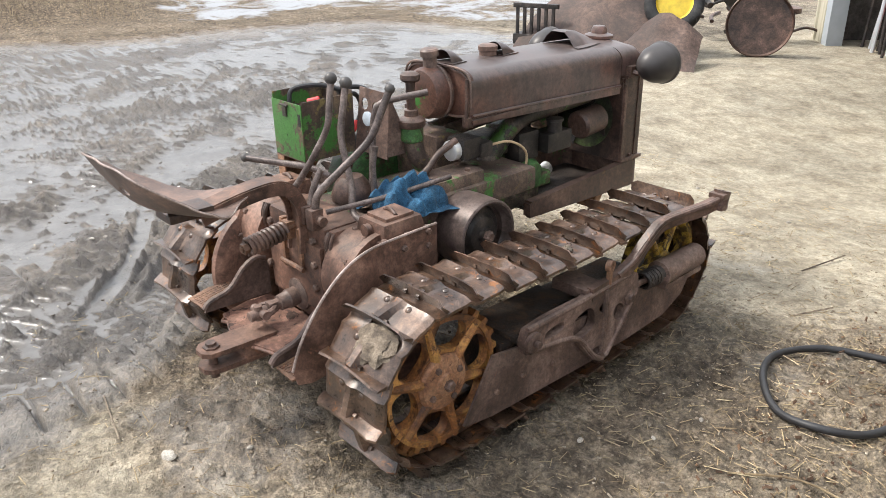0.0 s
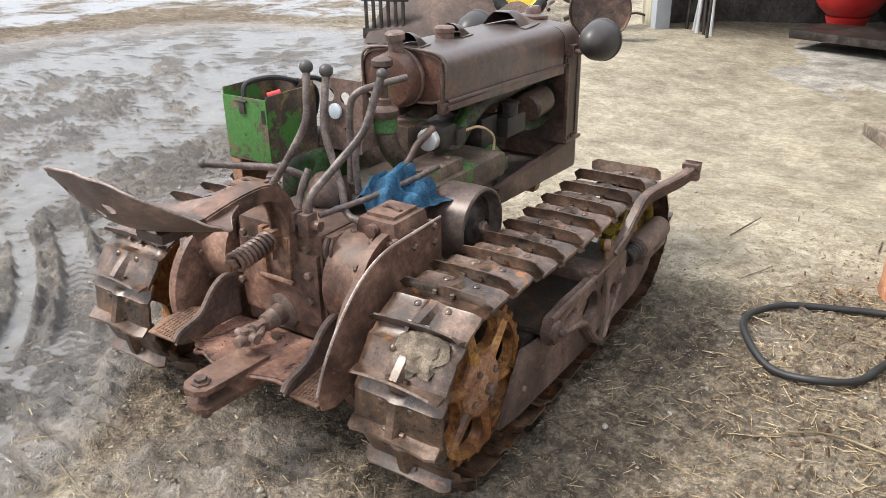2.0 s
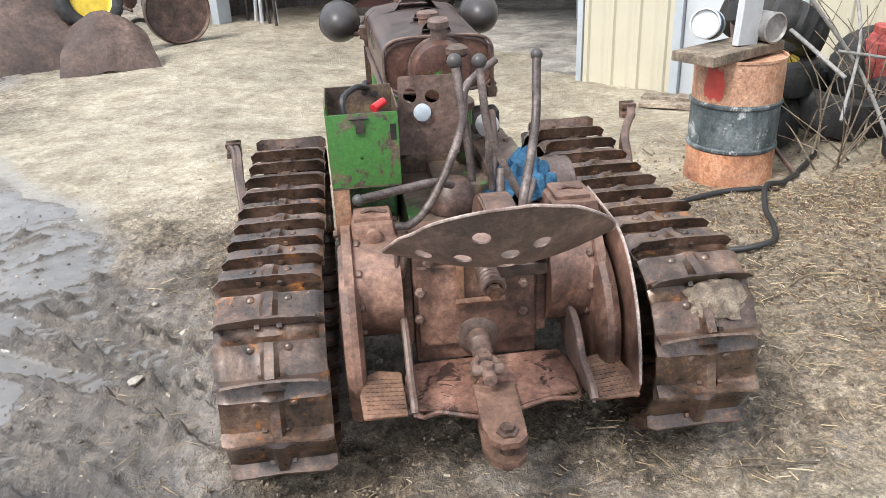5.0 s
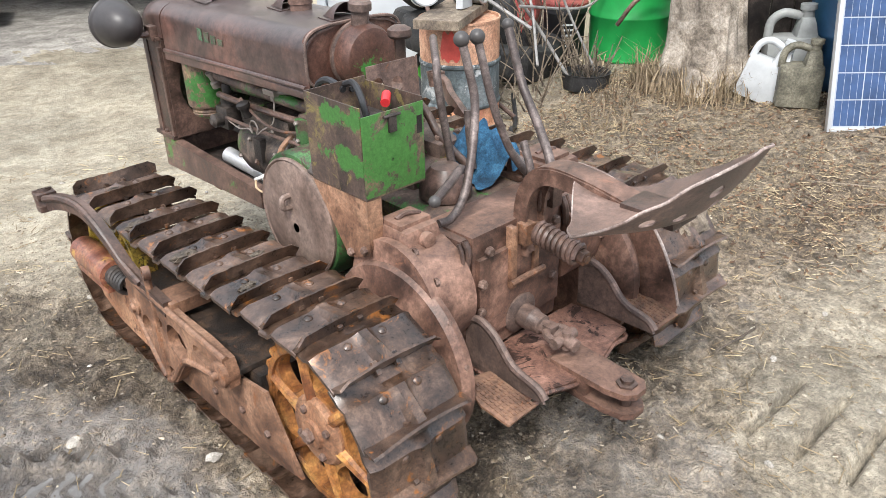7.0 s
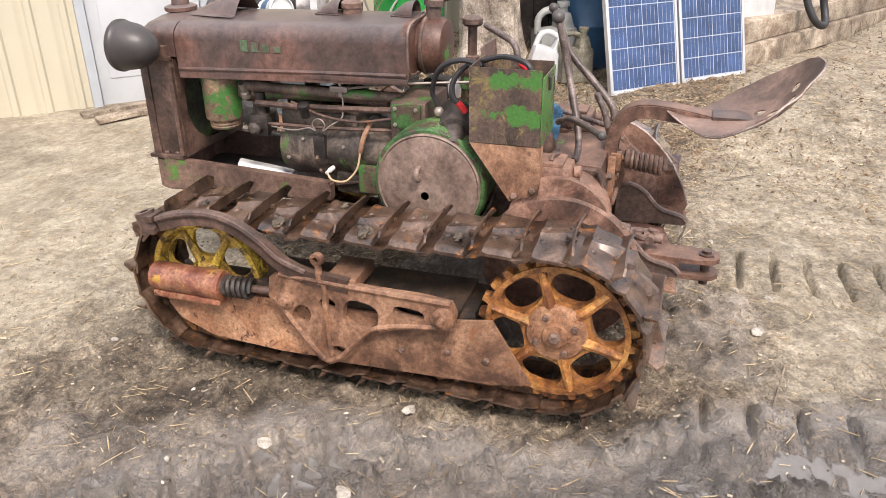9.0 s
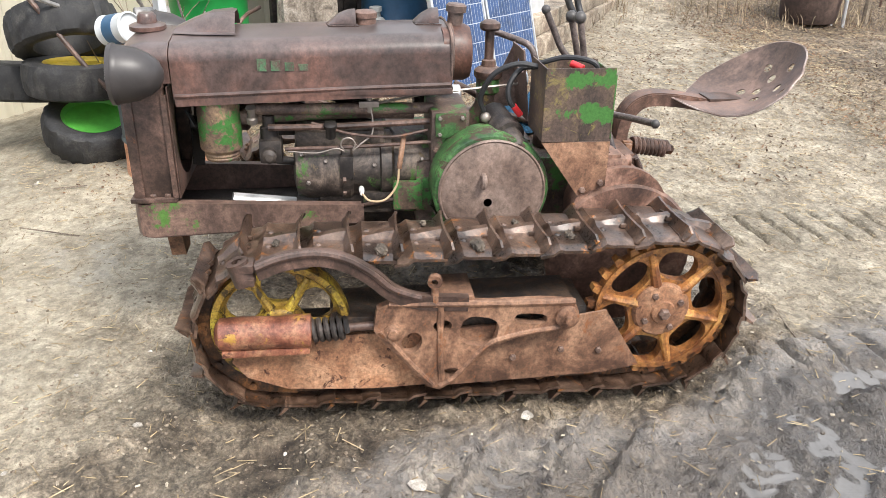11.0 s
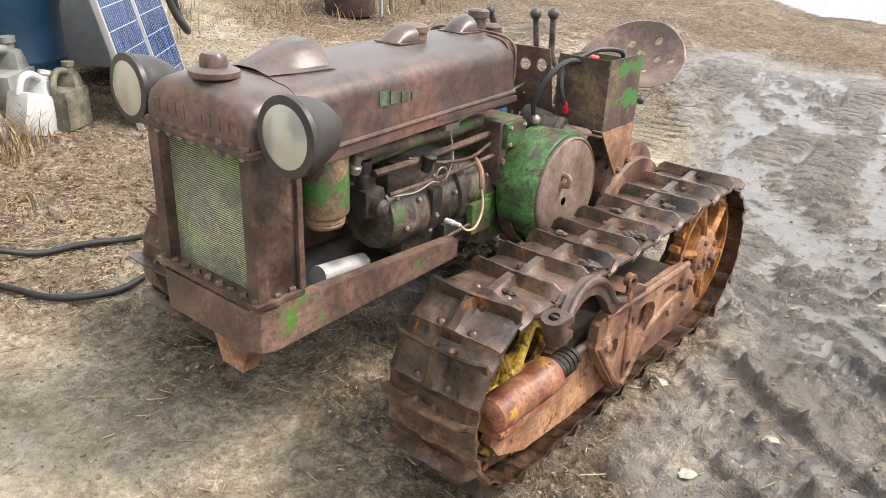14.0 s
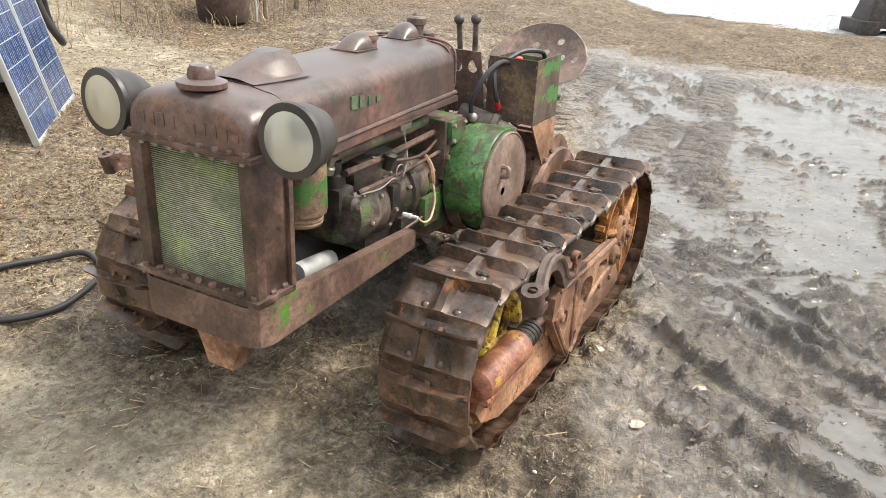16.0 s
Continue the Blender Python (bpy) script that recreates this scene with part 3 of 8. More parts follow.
def ball(bm, c, r, seg=14, squash=(1, 1, 1)):
    prof = [(r * math.sin(math.pi * i / (seg // 2)) * squash[0], -r * math.cos(math.pi * i / (seg // 2)) * squash[2]) for i in range(seg // 2 + 1)]
    prof = [(max(a, 1e-6), b) for a, b in prof]
    lathe(bm, prof, Matrix.Translation(c), seg)


def coil(bm, p, q, r, wire, turns, seg=6, per=14):
    p, q = Vector(p), Vector(q)
    m = axes(p, q - p)
    length = (q - p).length
    n = int(turns * per)
    pts = [m @ Vector((r * math.cos(2 * math.pi * i / per), r * math.sin(2 * math.pi * i / per), length * i / n)) for i in range(n + 1)]
    tube(bm, pts, wire, seg, 1)


def mesh_of(name, bm, material, angle=38):
    bmesh.ops.remove_doubles(bm, verts=bm.verts, dist=1e-6)
    bmesh.ops.recalc_face_normals(bm, faces=bm.faces)
    me = bpy.data.meshes.new(name)
    bm.to_mesh(me)
    bm.free()
    me.materials.append(M[material] if isinstance(material, str) else material)
    me.shade_smooth()
    me.set_sharp_from_angle(angle=radians(angle))
    return me


def part(name, bm, material, parent, label=""):
    ob = new(name, mesh_of(name, bm, material))
    ob.parent = parent
    return tagged(ob, label)


def thing(name, label, category, at=(0, 0, 0), group="", kind=""):
    ob = new(name)
    ob.location = at
    ob.empty_display_size = 0.05
    return tagged(ob, label, category, group, kind)


def solid(name, bm, material, label="", category="", group="", kind="", m=None):
    ob = new(name, mesh_of(name, bm, material))
    if m is not None:
        ob.matrix_world = m
    return tagged(ob, label, category, group, kind)


def piece(name, me, parent, m):
    ob = new(name, me)
    ob.parent = parent
    ob.matrix_local = m
    return ob


BM = bmesh.new
bm = BM()
lathe(bm, [(0.011, 0), (0.011, 0.009), (0.008, 0.012)], None, 6)
BOLT = mesh_of("bolt", bm, "bolt")
bm = BM()
lathe(bm, [(0.0075, 0), (0.0075, 0.006), (0.005, 0.009)], None, 6)
BOLT_SMALL = mesh_of("bolt", bm, "nickel")


# ---- ground ----
def hash2(i, j, seed):
    h = (i.astype(np.int64) * 374761393 + j.astype(np.int64) * 668265263 + seed * 1442695041) & 0xFFFFFFFF
    h = ((h ^ (h >> 13)) * 1274126177) & 0xFFFFFFFF
    return ((h ^ (h >> 16)) & 0xFFFF) / 65535.0


def value_noise(x, y, seed=0):
    i, j = np.floor(x), np.floor(y)
    u, v = x - i, y - j
    u, v = u * u * (3 - 2 * u), v * v * (3 - 2 * v)
    a, b = hash2(i, j, seed), hash2(i + 1, j, seed)
    c, d = hash2(i, j + 1, seed), hash2(i + 1, j + 1, seed)
    return (a * (1 - u) + b * u) * (1 - v) + (c * (1 - u) + d * u) * v - 0.5


def fbm(x, y, octaves=4, seed=0):
    out, amp = 0.0, 1.0
    for k in range(octaves):
        out = out + amp * value_noise(x * 2 ** k, y * 2 ** k, seed + k)
        amp *= 0.5
    return out


def step(a, b, x):
    k = np.clip((x - a) / (b - a), 0, 1)
    return k * k * (3 - 2 * k)


def zones(x, y):
    """How wet, strawy, pale and snowy the yard is at a place."""
    w1 = fbm(x * 0.7, y * 0.7, 4, 5) * 0.9
    w2 = fbm(x * 0.35 + 9, y * 0.35, 4, 9) * 1.6
    w3 = fbm(x * 2.3 + 4, y * 2.3, 4, 13)
    edge = np.interp(y, [-8, -4, -2, -1, -0.6, -0.2, 0.8, 1.3, 2.2, 3.0, 4.5], [3.2, 1.2, 0.25, -0.3, -0.5, -0.74, -0.84, -1.15, -1.7, -2.4, -3.3]) + 0.3 * w1 + 0.16 * w3
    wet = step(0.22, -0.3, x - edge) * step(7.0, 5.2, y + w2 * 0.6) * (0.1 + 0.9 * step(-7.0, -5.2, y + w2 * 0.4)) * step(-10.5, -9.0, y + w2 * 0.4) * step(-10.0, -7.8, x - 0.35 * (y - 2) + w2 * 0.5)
    # raised wet value in patches beside, under and behind the machine
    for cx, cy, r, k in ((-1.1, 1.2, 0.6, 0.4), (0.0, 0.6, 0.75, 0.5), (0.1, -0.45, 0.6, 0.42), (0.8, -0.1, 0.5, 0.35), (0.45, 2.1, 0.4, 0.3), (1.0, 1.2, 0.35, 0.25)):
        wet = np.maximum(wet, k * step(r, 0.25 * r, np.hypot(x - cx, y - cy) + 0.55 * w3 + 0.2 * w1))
    pale = step(1.15, 2.2, y + w1 * 0.8 + 0.35 * w3 - 0.12 * np.abs(x - 0.6)) * step(-4.2, -2.2, x + w1)
    pale = np.maximum(pale, 0.35 * step(4.0, 6.0, y) * step(-7.5, -5.5, x))
    pale = np.maximum(pale, 0.25 * step(0.9, 1.5, x) * step(-0.5, 0.6, y + w1) * step(3.0, 1.5, y))
    pale = np.maximum(pale, 0.68 * step(-0.25, -0.7, y + w1 * 0.5) * (1 - np.clip(wet, 0, 1)) * step(-3.5, -2.0, y))
    straw = step(0.7, 2.0, x + w1 * 0.8 + 0.1 * y) * step(3.0, 1.8, y + w1)
    straw = np.maximum(straw, step(-9.5, -11.0, x + w2) * step(6, 3.5, y))
    straw = np.maximum(straw, 0.22 * step(-0.9, -0.5, x) * step(3, 2, y))
    straw = straw * np.maximum(step(-4.4, -3.0, y + w1), step(3.8, 5.2, x + w1))
    straw = np.maximum(straw, 0.75 * step(-4.6, -6.0, y + w1) * step(-11.5, -10.0, y))
    straw = np.maximum(straw, 0.7 * step(-5.4, -7.0, x + w2 * 0.5))
    straw = np.where(pale > 0.5, straw * 0.3, straw)
    snow = 0.74 * step(-7.9, -9.8, x + w2 * 1.2) * step(-0.5, 2.2, y + 0.3 * x + 0.2)
    snow = np.maximum(snow, step(-9.9, -11.2, y + w2 * 0.5 + 0.12 * (x - 1)) * step(14, 6, x))
    snow = np.maximum(snow, 0.7 * step(5.6, 7.6, y + w2 * 1.2) * step(-4.9, -6.2, x))
    snow = snow * (1 - step(-10.2, -11.2, x + w2 * 0.5) * step(4.5, 3.2, y))
    return np.clip(wet, 0, 1), np.clip(straw, 0, 1), np.clip(pale, 0, 1), np.clip(snow, 0, 1)


def relief(x, y):
    """Large swells, small relief, and the water level over the swells."""
    wet, straw, pale, snow = zones(x, y)
    rough = 1 - 0.88 * pale
    swell = 0.03 * fbm(x * 0.8, y * 0.8, 3, 21)
    swell = swell * step(14, 5, np.hypot(x, y))
    swell = swell + 1.3 * step(4.6, 10.5, x) * step(3.5, 1.0, y) + 1.0 * step(-10.6, -13.5, x) * step(6.5, 2.0, y)
    swell = swell + 0.15 * step(1.9, 3.1, x) * step(3.2, 2.2, y)
    # the yard falls a little towards the workshop
    swell = swell - 0.12 * step(2.3, 3.9, y) * step(-1.6, 0.2, x)
    lumps = 0.026 * fbm(x * 3.4, y * 3.4, 4, 33)
    ridge = 0.5 - np.abs(fbm(x * 6.5, y * 6.5, 3, 57))
    clod = fbm(x * 15, y * 15, 4, 44)
    crumb = fbm(x * 38, y * 38, 2, 48)
    small = 0.7 * lumps + 0.02 * (ridge - 0.3) + 0.024 * clod + 0.045 * np.maximum(0, clod - 0.26) + 0.011 * crumb
    # wet lanes run along u; tread bars lie across them, with low mirrors of water between
    u, v = -0.6 * x + 0.8 * y, 0.8 * x + 0.6 * y
    lane_of = 0.5 - np.abs(fbm(v * 2.3 + 0.25 * np.sin(1.3 * u), u * 0.3, 3, 61))
    churn = 0.034 * fbm(v * 4.2, u * 1.9, 4, 62) + 0.045 * (lane_of - 0.3) + 0.03 * clod + 0.03 * np.maximum(0, clod - 0.16) + 0.014 * crumb
    weave = u + 0.05 * fbm(v * 2.2, u * 1.1, 2, 81)
    rows = np.maximum(0, np.cos(weave * 2 * np.pi / 0.11)) ** 2.5 * step(-0.1, 0.12, fbm(v * 2.1 + 5, u * 0.45, 3, 83))
    fine_rows = np.maximum(0, np.cos((weave + 0.3 * v) * 2 * np.pi / 0.06)) ** 1.5 * step(-0.02, 0.16, fbm(v * 1.7, u * 0.5 + 4, 3, 85))
    broken = step(-0.3, 0.15, fbm(x * 8, y * 8, 3, 87))
    churn = churn + 0.05 * rows * broken + 0.03 * fine_rows * broken
    small = small * (1 - wet) + churn * wet
    small = small * rough
    # prints of the track grousers behind the machine and across the yard
    for cx, y0, y1, bend, depth in ((-0.56, -9.0, -0.35, 0.024, 0.045), (0.60, -9.0, -0.4, 0.024, 0.035), (-1.75, -7.0, -0.5, 0.0, 0.03), (1.5, -7.2, -2.6, 0.0, 0.035), (0.02, -8.0, -1.6, -0.01, 0.04)):
        mid = cx + bend * (y + 0.4) ** 2
        lane = step(0.20, 0.13, np.abs(x - mid)) * step(y0 - 0.4, y0 + 0.2, y) * step(y1 + 0.1, y1 - 0.15, y)
        lane = lane * step(-0.36, -0.05, fbm(x * 1.1 + 3, y * 1.1, 3, 71))
        tooth = np.maximum(0, np.cos(y * 2 * np.pi / 0.141 + 2.5 * value_noise(x * 3, y * 0.8, 5))) ** 9
        small = small * (1 - 0.5 * lane) + lane * (0.014 + 0.03 * wet - 1.9 * depth * tooth)
    # tyre ruts that swing past the left belt: a treaded one and smooth wet ones beside it
    along = -0.817 * (x + 0.70) + 0.577 * (y - 0.32)
    across = 0.577 * (x + 0.70) + 0.817 * (y - 0.32) + 0.03 * along * along - 0.03 * np.sin(3.1 * along)
    for off, half, depth, treaded in ((0.0, 0.07, 0.012, 1.0), (-0.2, 0.06, 0.014, 0.0), (-0.62, 0.07, 0.012, 1.0), (-0.84, 0.05, 0.014, 0.0)):
        d = np.abs(across - off)
        run = step(-0.25, 0.1, along) * step(1.7, 1.0, along)
        bed = step(half, 0.7 * half, d) * run
        small = small * (1 - 0.8 * bed) - 1.3 * depth * bed + 0.034 * step(half * 1.6, half * 1.25, d) * step(half * 0.9, half * 1.2, d) * run * (0.7 + fbm(x * 5, y * 5, 2, 88))
        bars = np.maximum(0, np.cos((along + 0.9 * np.abs(across - off)) * 2 * np.pi / 0.062)) ** 1.5
        small = small + 0.02 * treaded * bars * bed
    # heaved mud behind the left belt
    small = small + 0.03 * np.maximum(0, fbm(x * 9, y * 9, 3, 90) + 0.15) * step(0.5, 0.15, np.hypot(x + 0.75, (y + 0.75) * 0.8))
    for cx in (-0.55, 0.588):
        swell = swell - 0.018 * step(0.2, 0.14, np.abs(x - cx)) * step(-0.3, -0.15, y) * step(1.4, 1.25, y)
    flood = np.maximum(step(0.15, -0.35, y) * step(-0.42, -0.75, x + 0.4 * np.minimum(0, y + 0.5)), step(-1.25, -1.8, x))
    level = np.where(wet > 0.02, -0.068 + 0.048 * wet + 0.036 * flood * wet + 0.045 * fbm(x * 1.6, y * 0.6, 4, 66), -1.0)
    small = small * step(20, 9, np.hypot(x, y))
    return swell, small, level


def film(small, level):
    """A thin film of water that still shows the ripples of the mud below it."""
    return np.where(small > level, small, level + 0.12 * np.maximum(small - level, -0.03))


def height(x, y):
    swell, small, level = relief(x, y)
    return swell + film(small, level)


def graded(lo, hi, near0, near1, cell, grow):
    mid = list(np.arange(near0, near1, cell))
    out, c, s = [], near1, cell
    while c < hi:
        out.append(c)
        s *= grow
        c += s
    low, c, s = [], near0 - cell, cell
    while c > lo:
        low.append(c)
        s *= grow
        c -= s
    return np.array(low[::-1] + mid + out)


gx = graded(-160, 160, -2.7, 1.7, 0.012, 1.034)
gy = graded(-160, 160, -4.3, 2.4, 0.012, 1.034)
X, Y = np.meshgrid(gx, gy)
SW, SM, LV = relief(X, Y)
Z = SW + film(SM, LV)
nx, ny = len(gx), len(gy)
idx = np.arange(nx * ny).reshape(ny, nx)
quads = np.stack([idx[:-1, :-1], idx[:-1, 1:], idx[1:, 1:], idx[1:, :-1]], -1).reshape(-1, 4)
me = bpy.data.meshes.new("ground")
me.vertices.add(nx * ny)
me.vertices.foreach_set("co", np.stack([X, Y, Z], -1).reshape(-1).astype(np.float32))
me.loops.add(quads.size)
me.loops.foreach_set("vertex_index", quads.reshape(-1).astype(np.int32))
me.polygons.add(len(quads))
me.polygons.foreach_set("loop_start", np.arange(0, quads.size, 4, dtype=np.int32))
me.update(calc_edges=True)
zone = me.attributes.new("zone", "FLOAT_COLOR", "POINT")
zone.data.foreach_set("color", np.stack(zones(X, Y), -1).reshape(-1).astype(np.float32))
pool = me.attributes.new("pool", "FLOAT", "POINT")
pool.data.foreach_set("value", np.clip((LV - SM) / 0.012 + 0.5, 0, 1).reshape(-1).astype(np.float32))
me.materials.append(M["ground"])
me.shade_smooth()
ground = tagged(new("ground", me), "muddy farmyard ground with puddles, straw and pale gravel", "ground", kind="structure")


def ground_z(x, y):
    i = min(max(int(np.searchsorted(gx, x)), 1), nx - 1)
    j = min(max(int(np.searchsorted(gy, y)), 1), ny - 1)
    u, v = (x - gx[i - 1]) / (gx[i] - gx[i - 1]), (y - gy[j - 1]) / (gy[j] - gy[j - 1])
    return float((Z[j - 1, i - 1] * (1 - u) + Z[j - 1, i] * u) * (1 - v) + (Z[j, i - 1] * (1 - u) + Z[j, i] * u) * v)


# ---- workshop building ----
FD = Vector((0.695, -0.719, 0)).normalized()
FN = Vector((-FD.y, FD.x, 0))
CORNER = Vector((1.734, 4.70, -0.12))


def facade(s, d, z=0.0):
    """A place s metres along the front from the opening's near jamb, d metres into the building."""
    return CORNER + FD * s + FN * d + Vector((0, 0, z))


FM = Matrix(((FD.x, FN.x, 0, CORNER.x), (FD.y, FN.y, 0, CORNER.y), (0, 0, 1, CORNER.z), (0, 0, 0, 1)))


def ribbed_wall(name, s0, s1, z0, z1, d=0.0, label=""):
    bm = BM()
    s = s0
    prof = []
    while s < s1 - 1e-6:
        for ds, dd in ((0.0, 0.0), (0.015, -0.02), (0.05, -0.02), (0.065, 0.0), (0.15, 0.0), (0.16, -0.006), (0.18, -0.006), (0.19, 0.0)):
            if s + ds < s1:
                prof.append((s + ds, d + dd))
        s += 0.23
    prof.append((s1, d))
    outline = prof + [(s1, d + 0.12), (s0, d + 0.12)]
    plate(bm, outline, z1 - z0, FM @ Matrix.Translation((0, 0, z0)))
    return solid(name, bm, "siding", label or "cream ribbed steel wall of the workshop", "wall", kind="structure")


HEAD = 3.4
ribbed_wall("wall_front", 0.0, 0.80, -0.1, HEAD)
ribbed_wall("wall_front_far", 1.78, 4.6, -0.1, HEAD)
ribbed_wall("wall_front_over_door", 0.801, 1.779, 2.1, HEAD)
ribbed_wall("wall_front_over_opening", -5.15, -0.001, 3.0, HEAD)
ribbed_wall("wall_front_left", -5.5, -5.151, -0.1, HEAD)
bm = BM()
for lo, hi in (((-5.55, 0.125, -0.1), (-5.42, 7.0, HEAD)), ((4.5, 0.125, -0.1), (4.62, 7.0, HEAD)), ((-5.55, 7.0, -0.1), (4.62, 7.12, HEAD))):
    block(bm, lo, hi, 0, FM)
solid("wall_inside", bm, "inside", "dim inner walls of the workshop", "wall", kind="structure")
bm = BM()
block(bm, (-5.6, -0.15, HEAD), (4.7, 7.2, HEAD + 0.12), 0, FM)
solid("roof", bm, "trim", "plain flat workshop roof", "roof", kind="structure")
bm = BM()
block(bm, (-5.41, 0.13, -0.1), (4.49, 6.99, 0.012), 0, FM)
solid("floor_inside", bm, "concrete", "worn concrete workshop floor", "floor", kind="structure")
bm = BM()
block(bm, (-5.165, -0.03, -0.05), (-5.02, 0.16, 3.0), 0.004, FM)
block(bm, (-0.05, -0.028, -0.05), (0.0, 0.14, 3.0), 0.004, FM)
solid("trim_opening", bm, "trim", "grey-blue trim round the wide opening", "trim", kind="structure")
bm = BM()
block(bm, (0.802, -0.032, -0.05), (0.87, 0.10, 2.1), 0.004, FM)
block(bm, (1.71, -0.032, -0.05), (1.778, 0.10, 2.1), 0.004, FM)
block(bm, (0.871, -0.032, 2.04), (1.709, 0.10, 2.1), 0.004, FM)
door = tagged(solid("door_1", bm, "trim", kind="structure"), "grey steel side door in a blue-grey frame", "door")
bm = BM()
block(bm, (0.875, 0.02, 0.0), (1.705, 0.065, 2.035), 0.004, FM)
block(bm, (0.96, 0.014, 1.15), (1.62, 0.022, 1.9), 0.006, FM)
block(bm, (0.96, 0.014, 0.2), (1.62, 0.022, 0.95), 0.006, FM)
part("door_leaf", bm, "door_grey", door)
bm = BM()
ball(bm, FM @ Vector((1.62, -0.03, 1.0)), 0.03, 12)
rod(bm, FM @ Vector((1.62, 0.02, 1.0)), FM @ Vector((1.62, -0.02, 1.0)), 0.014)
part("door_knob", bm, "nickel", door)


# ---- the crawler tractor (front along +y) ----
tractor = thing("crawler_tractor", "rusty antique crawler tractor with green paint remnants on muddy ground", "tractor")
PITCH_N = 28
REAR, FRONT = (0.0, 0.315, 0.262), (1.165, 0.308, 0.25)


def track_loop():
    """Length of the belt and a function from the way along it to y, z and the travel direction."""
    (y0, z0, r0), (y1, z1, r1) = REAR, FRONT
    d = math.hypot(y1 - y0, z1 - z0)
    run = math.sqrt(d * d - (r0 - r1) ** 2)
    tilt = math.atan2(z1 - z0, y1 - y0)
    lean = math.asin((r0 - r1) / d)
    top_dir, bot_dir = tilt - lean, tilt + lean
    a_top = math.pi / 2 + top_dir
    a_bot = -math.pi / 2 + bot_dir
    arc_f = r1 * (a_top - a_bot)
    arc_r = r0 * (2 * math.pi - (a_top - a_bot))
    total = 2 * run + arc_f + arc_r

    def at(s):
        s %= total
        if s < run:
            k = s / run
            sag = -0.016 * math.sin(math.pi * k) * (1.0 if k > 0.3 else k / 0.3)
            y = y0 + r0 * math.cos(a_top) + s * math.cos(top_dir)
            z = z0 + r0 * math.sin(a_top) + s * math.sin(top_dir) + sag
            return y, z, top_dir
        s -= run
        if s < arc_f:
            a = a_top - s / r1
            return y1 + r1 * math.cos(a), z1 + r1 * math.sin(a), a - math.pi / 2
        s -= arc_f
        if s < run:
            y = y1 + r1 * math.cos(a_bot) - s * math.cos(bot_dir)
            z = z1 + r1 * math.sin(a_bot) - s * math.sin(bot_dir)
            return y, z, bot_dir + math.pi
        s -= run
        a = a_bot - s / r0
        return y0 + r0 * math.cos(a), z0 + r0 * math.sin(a), a - math.pi / 2

    return total, at


BELT, belt_at = track_loop()


def shoe_mesh(seed):
    """One grouser shoe: x across, y along the travel, z outwards."""
    rnd = random.Random(seed)
    bm = BM()
    nx, ny = 24, 8
    w, l0, l1 = 0.14, -0.074, 0.076
    def top(x, y):
        u = (y - l0) / (l1 - l0)
        z = 0.006 * math.sin(math.pi * min(1, max(0, u))) - 0.004 * u
        z -= 0.010 * max(0, abs(x) / w - 0.86) / 0.14
        if u > 0.68:
            z -= 0.006
        if abs(x) < 0.012 and u < 0.72:
            z += 0.006 + 0.022 * (1 - u / 0.72)
        elif abs(x) < 0.024 and u < 0.74:
            z += 0.003
        if 0.60 < u < 0.72:
            z += 0.006
        return z
    grid = []
    for layer in (0, 1):
        rows = []
        for j in range(ny + 1):
            y = l0 + (l1 - l0) * j / ny
            row = []
            for i in range(nx + 1):
                x = -w + 2 * w * i / nx
                ragged = (rnd.random() - 0.5) * 0.0025
                yy = y + (ragged if j in (0, ny) else 0)
                row.append(bm.verts.new((x, yy, top(x, y) - (0.009 if layer == 0 else 0))))
            rows.append(row)
        grid.append(rows)
    for layer in (0, 1):
        g = grid[layer]
        for j in range(ny):
            for i in range(nx):
                f = (g[j][i], g[j][i + 1], g[j + 1][i + 1], g[j + 1][i])
                bm.faces.new(f if layer else f[::-1])
    a, b = grid
    rim = [(0, i) for i in range(nx)] + [(j, nx) for j in range(ny)] + [(ny, i) for i in range(nx, 0, -1)] + [(j, 0) for j in range(ny, 0, -1)]
    for k in range(len(rim)):
        p, q = rim[k], rim[(k + 1) % len(rim)]
        bm.faces.new((a[p[0]][p[1]], a[q[0]][q[1]], b[q[0]][q[1]], b[p[0]][p[1]]))
    # the standing grouser bar along the rear edge
    n = 14
    prev = None
    for i in range(n + 1):
        x = -w + 2 * w * i / n
        edge = 1 - max(0, (abs(x) - w * 0.86) / (w * 0.14)) ** 2 * 0.45
        h = (0.034 + (rnd.random() - 0.5) * 0.0025) * edge
        lean = -0.010 - 0.010 * (abs(x) / w) ** 2
        ring = [bm.verts.new(c) for c in ((x, l0 - 0.002, -0.006), (x, l0 + 0.010, -0.002), (x, l0 + 0.006 + lean, h), (x, l0 - 0.001 + lean, h))]
        if prev:
            for k in range(4):
                bm.faces.new((prev[k], prev[(k + 1) % 4], ring[(k + 1) % 4], ring[k]))
        else:
            bm.faces.new(ring)
        prev = ring
    bm.faces.new(prev[::-1])
    for x in (-0.048, 0.048):
        lathe(bm, [(0.0125, 0.0), (0.0115, 0.004), (0.008, 0.007), (0.004, 0.0085), (1e-5, 0.009)], Matrix.Translation((x, 0.006, 0.002)), 10)
    for x in (-0.028, 0.028):
        block(bm, (x - 0.007, l1 - 0.020, -0.004), (x + 0.007, l1 + 0.012, 0.008), 0.003)
    return mesh_of("track_shoe", bm, "track", 30)


SHOES = [shoe_mesh(i) for i in range(5)]


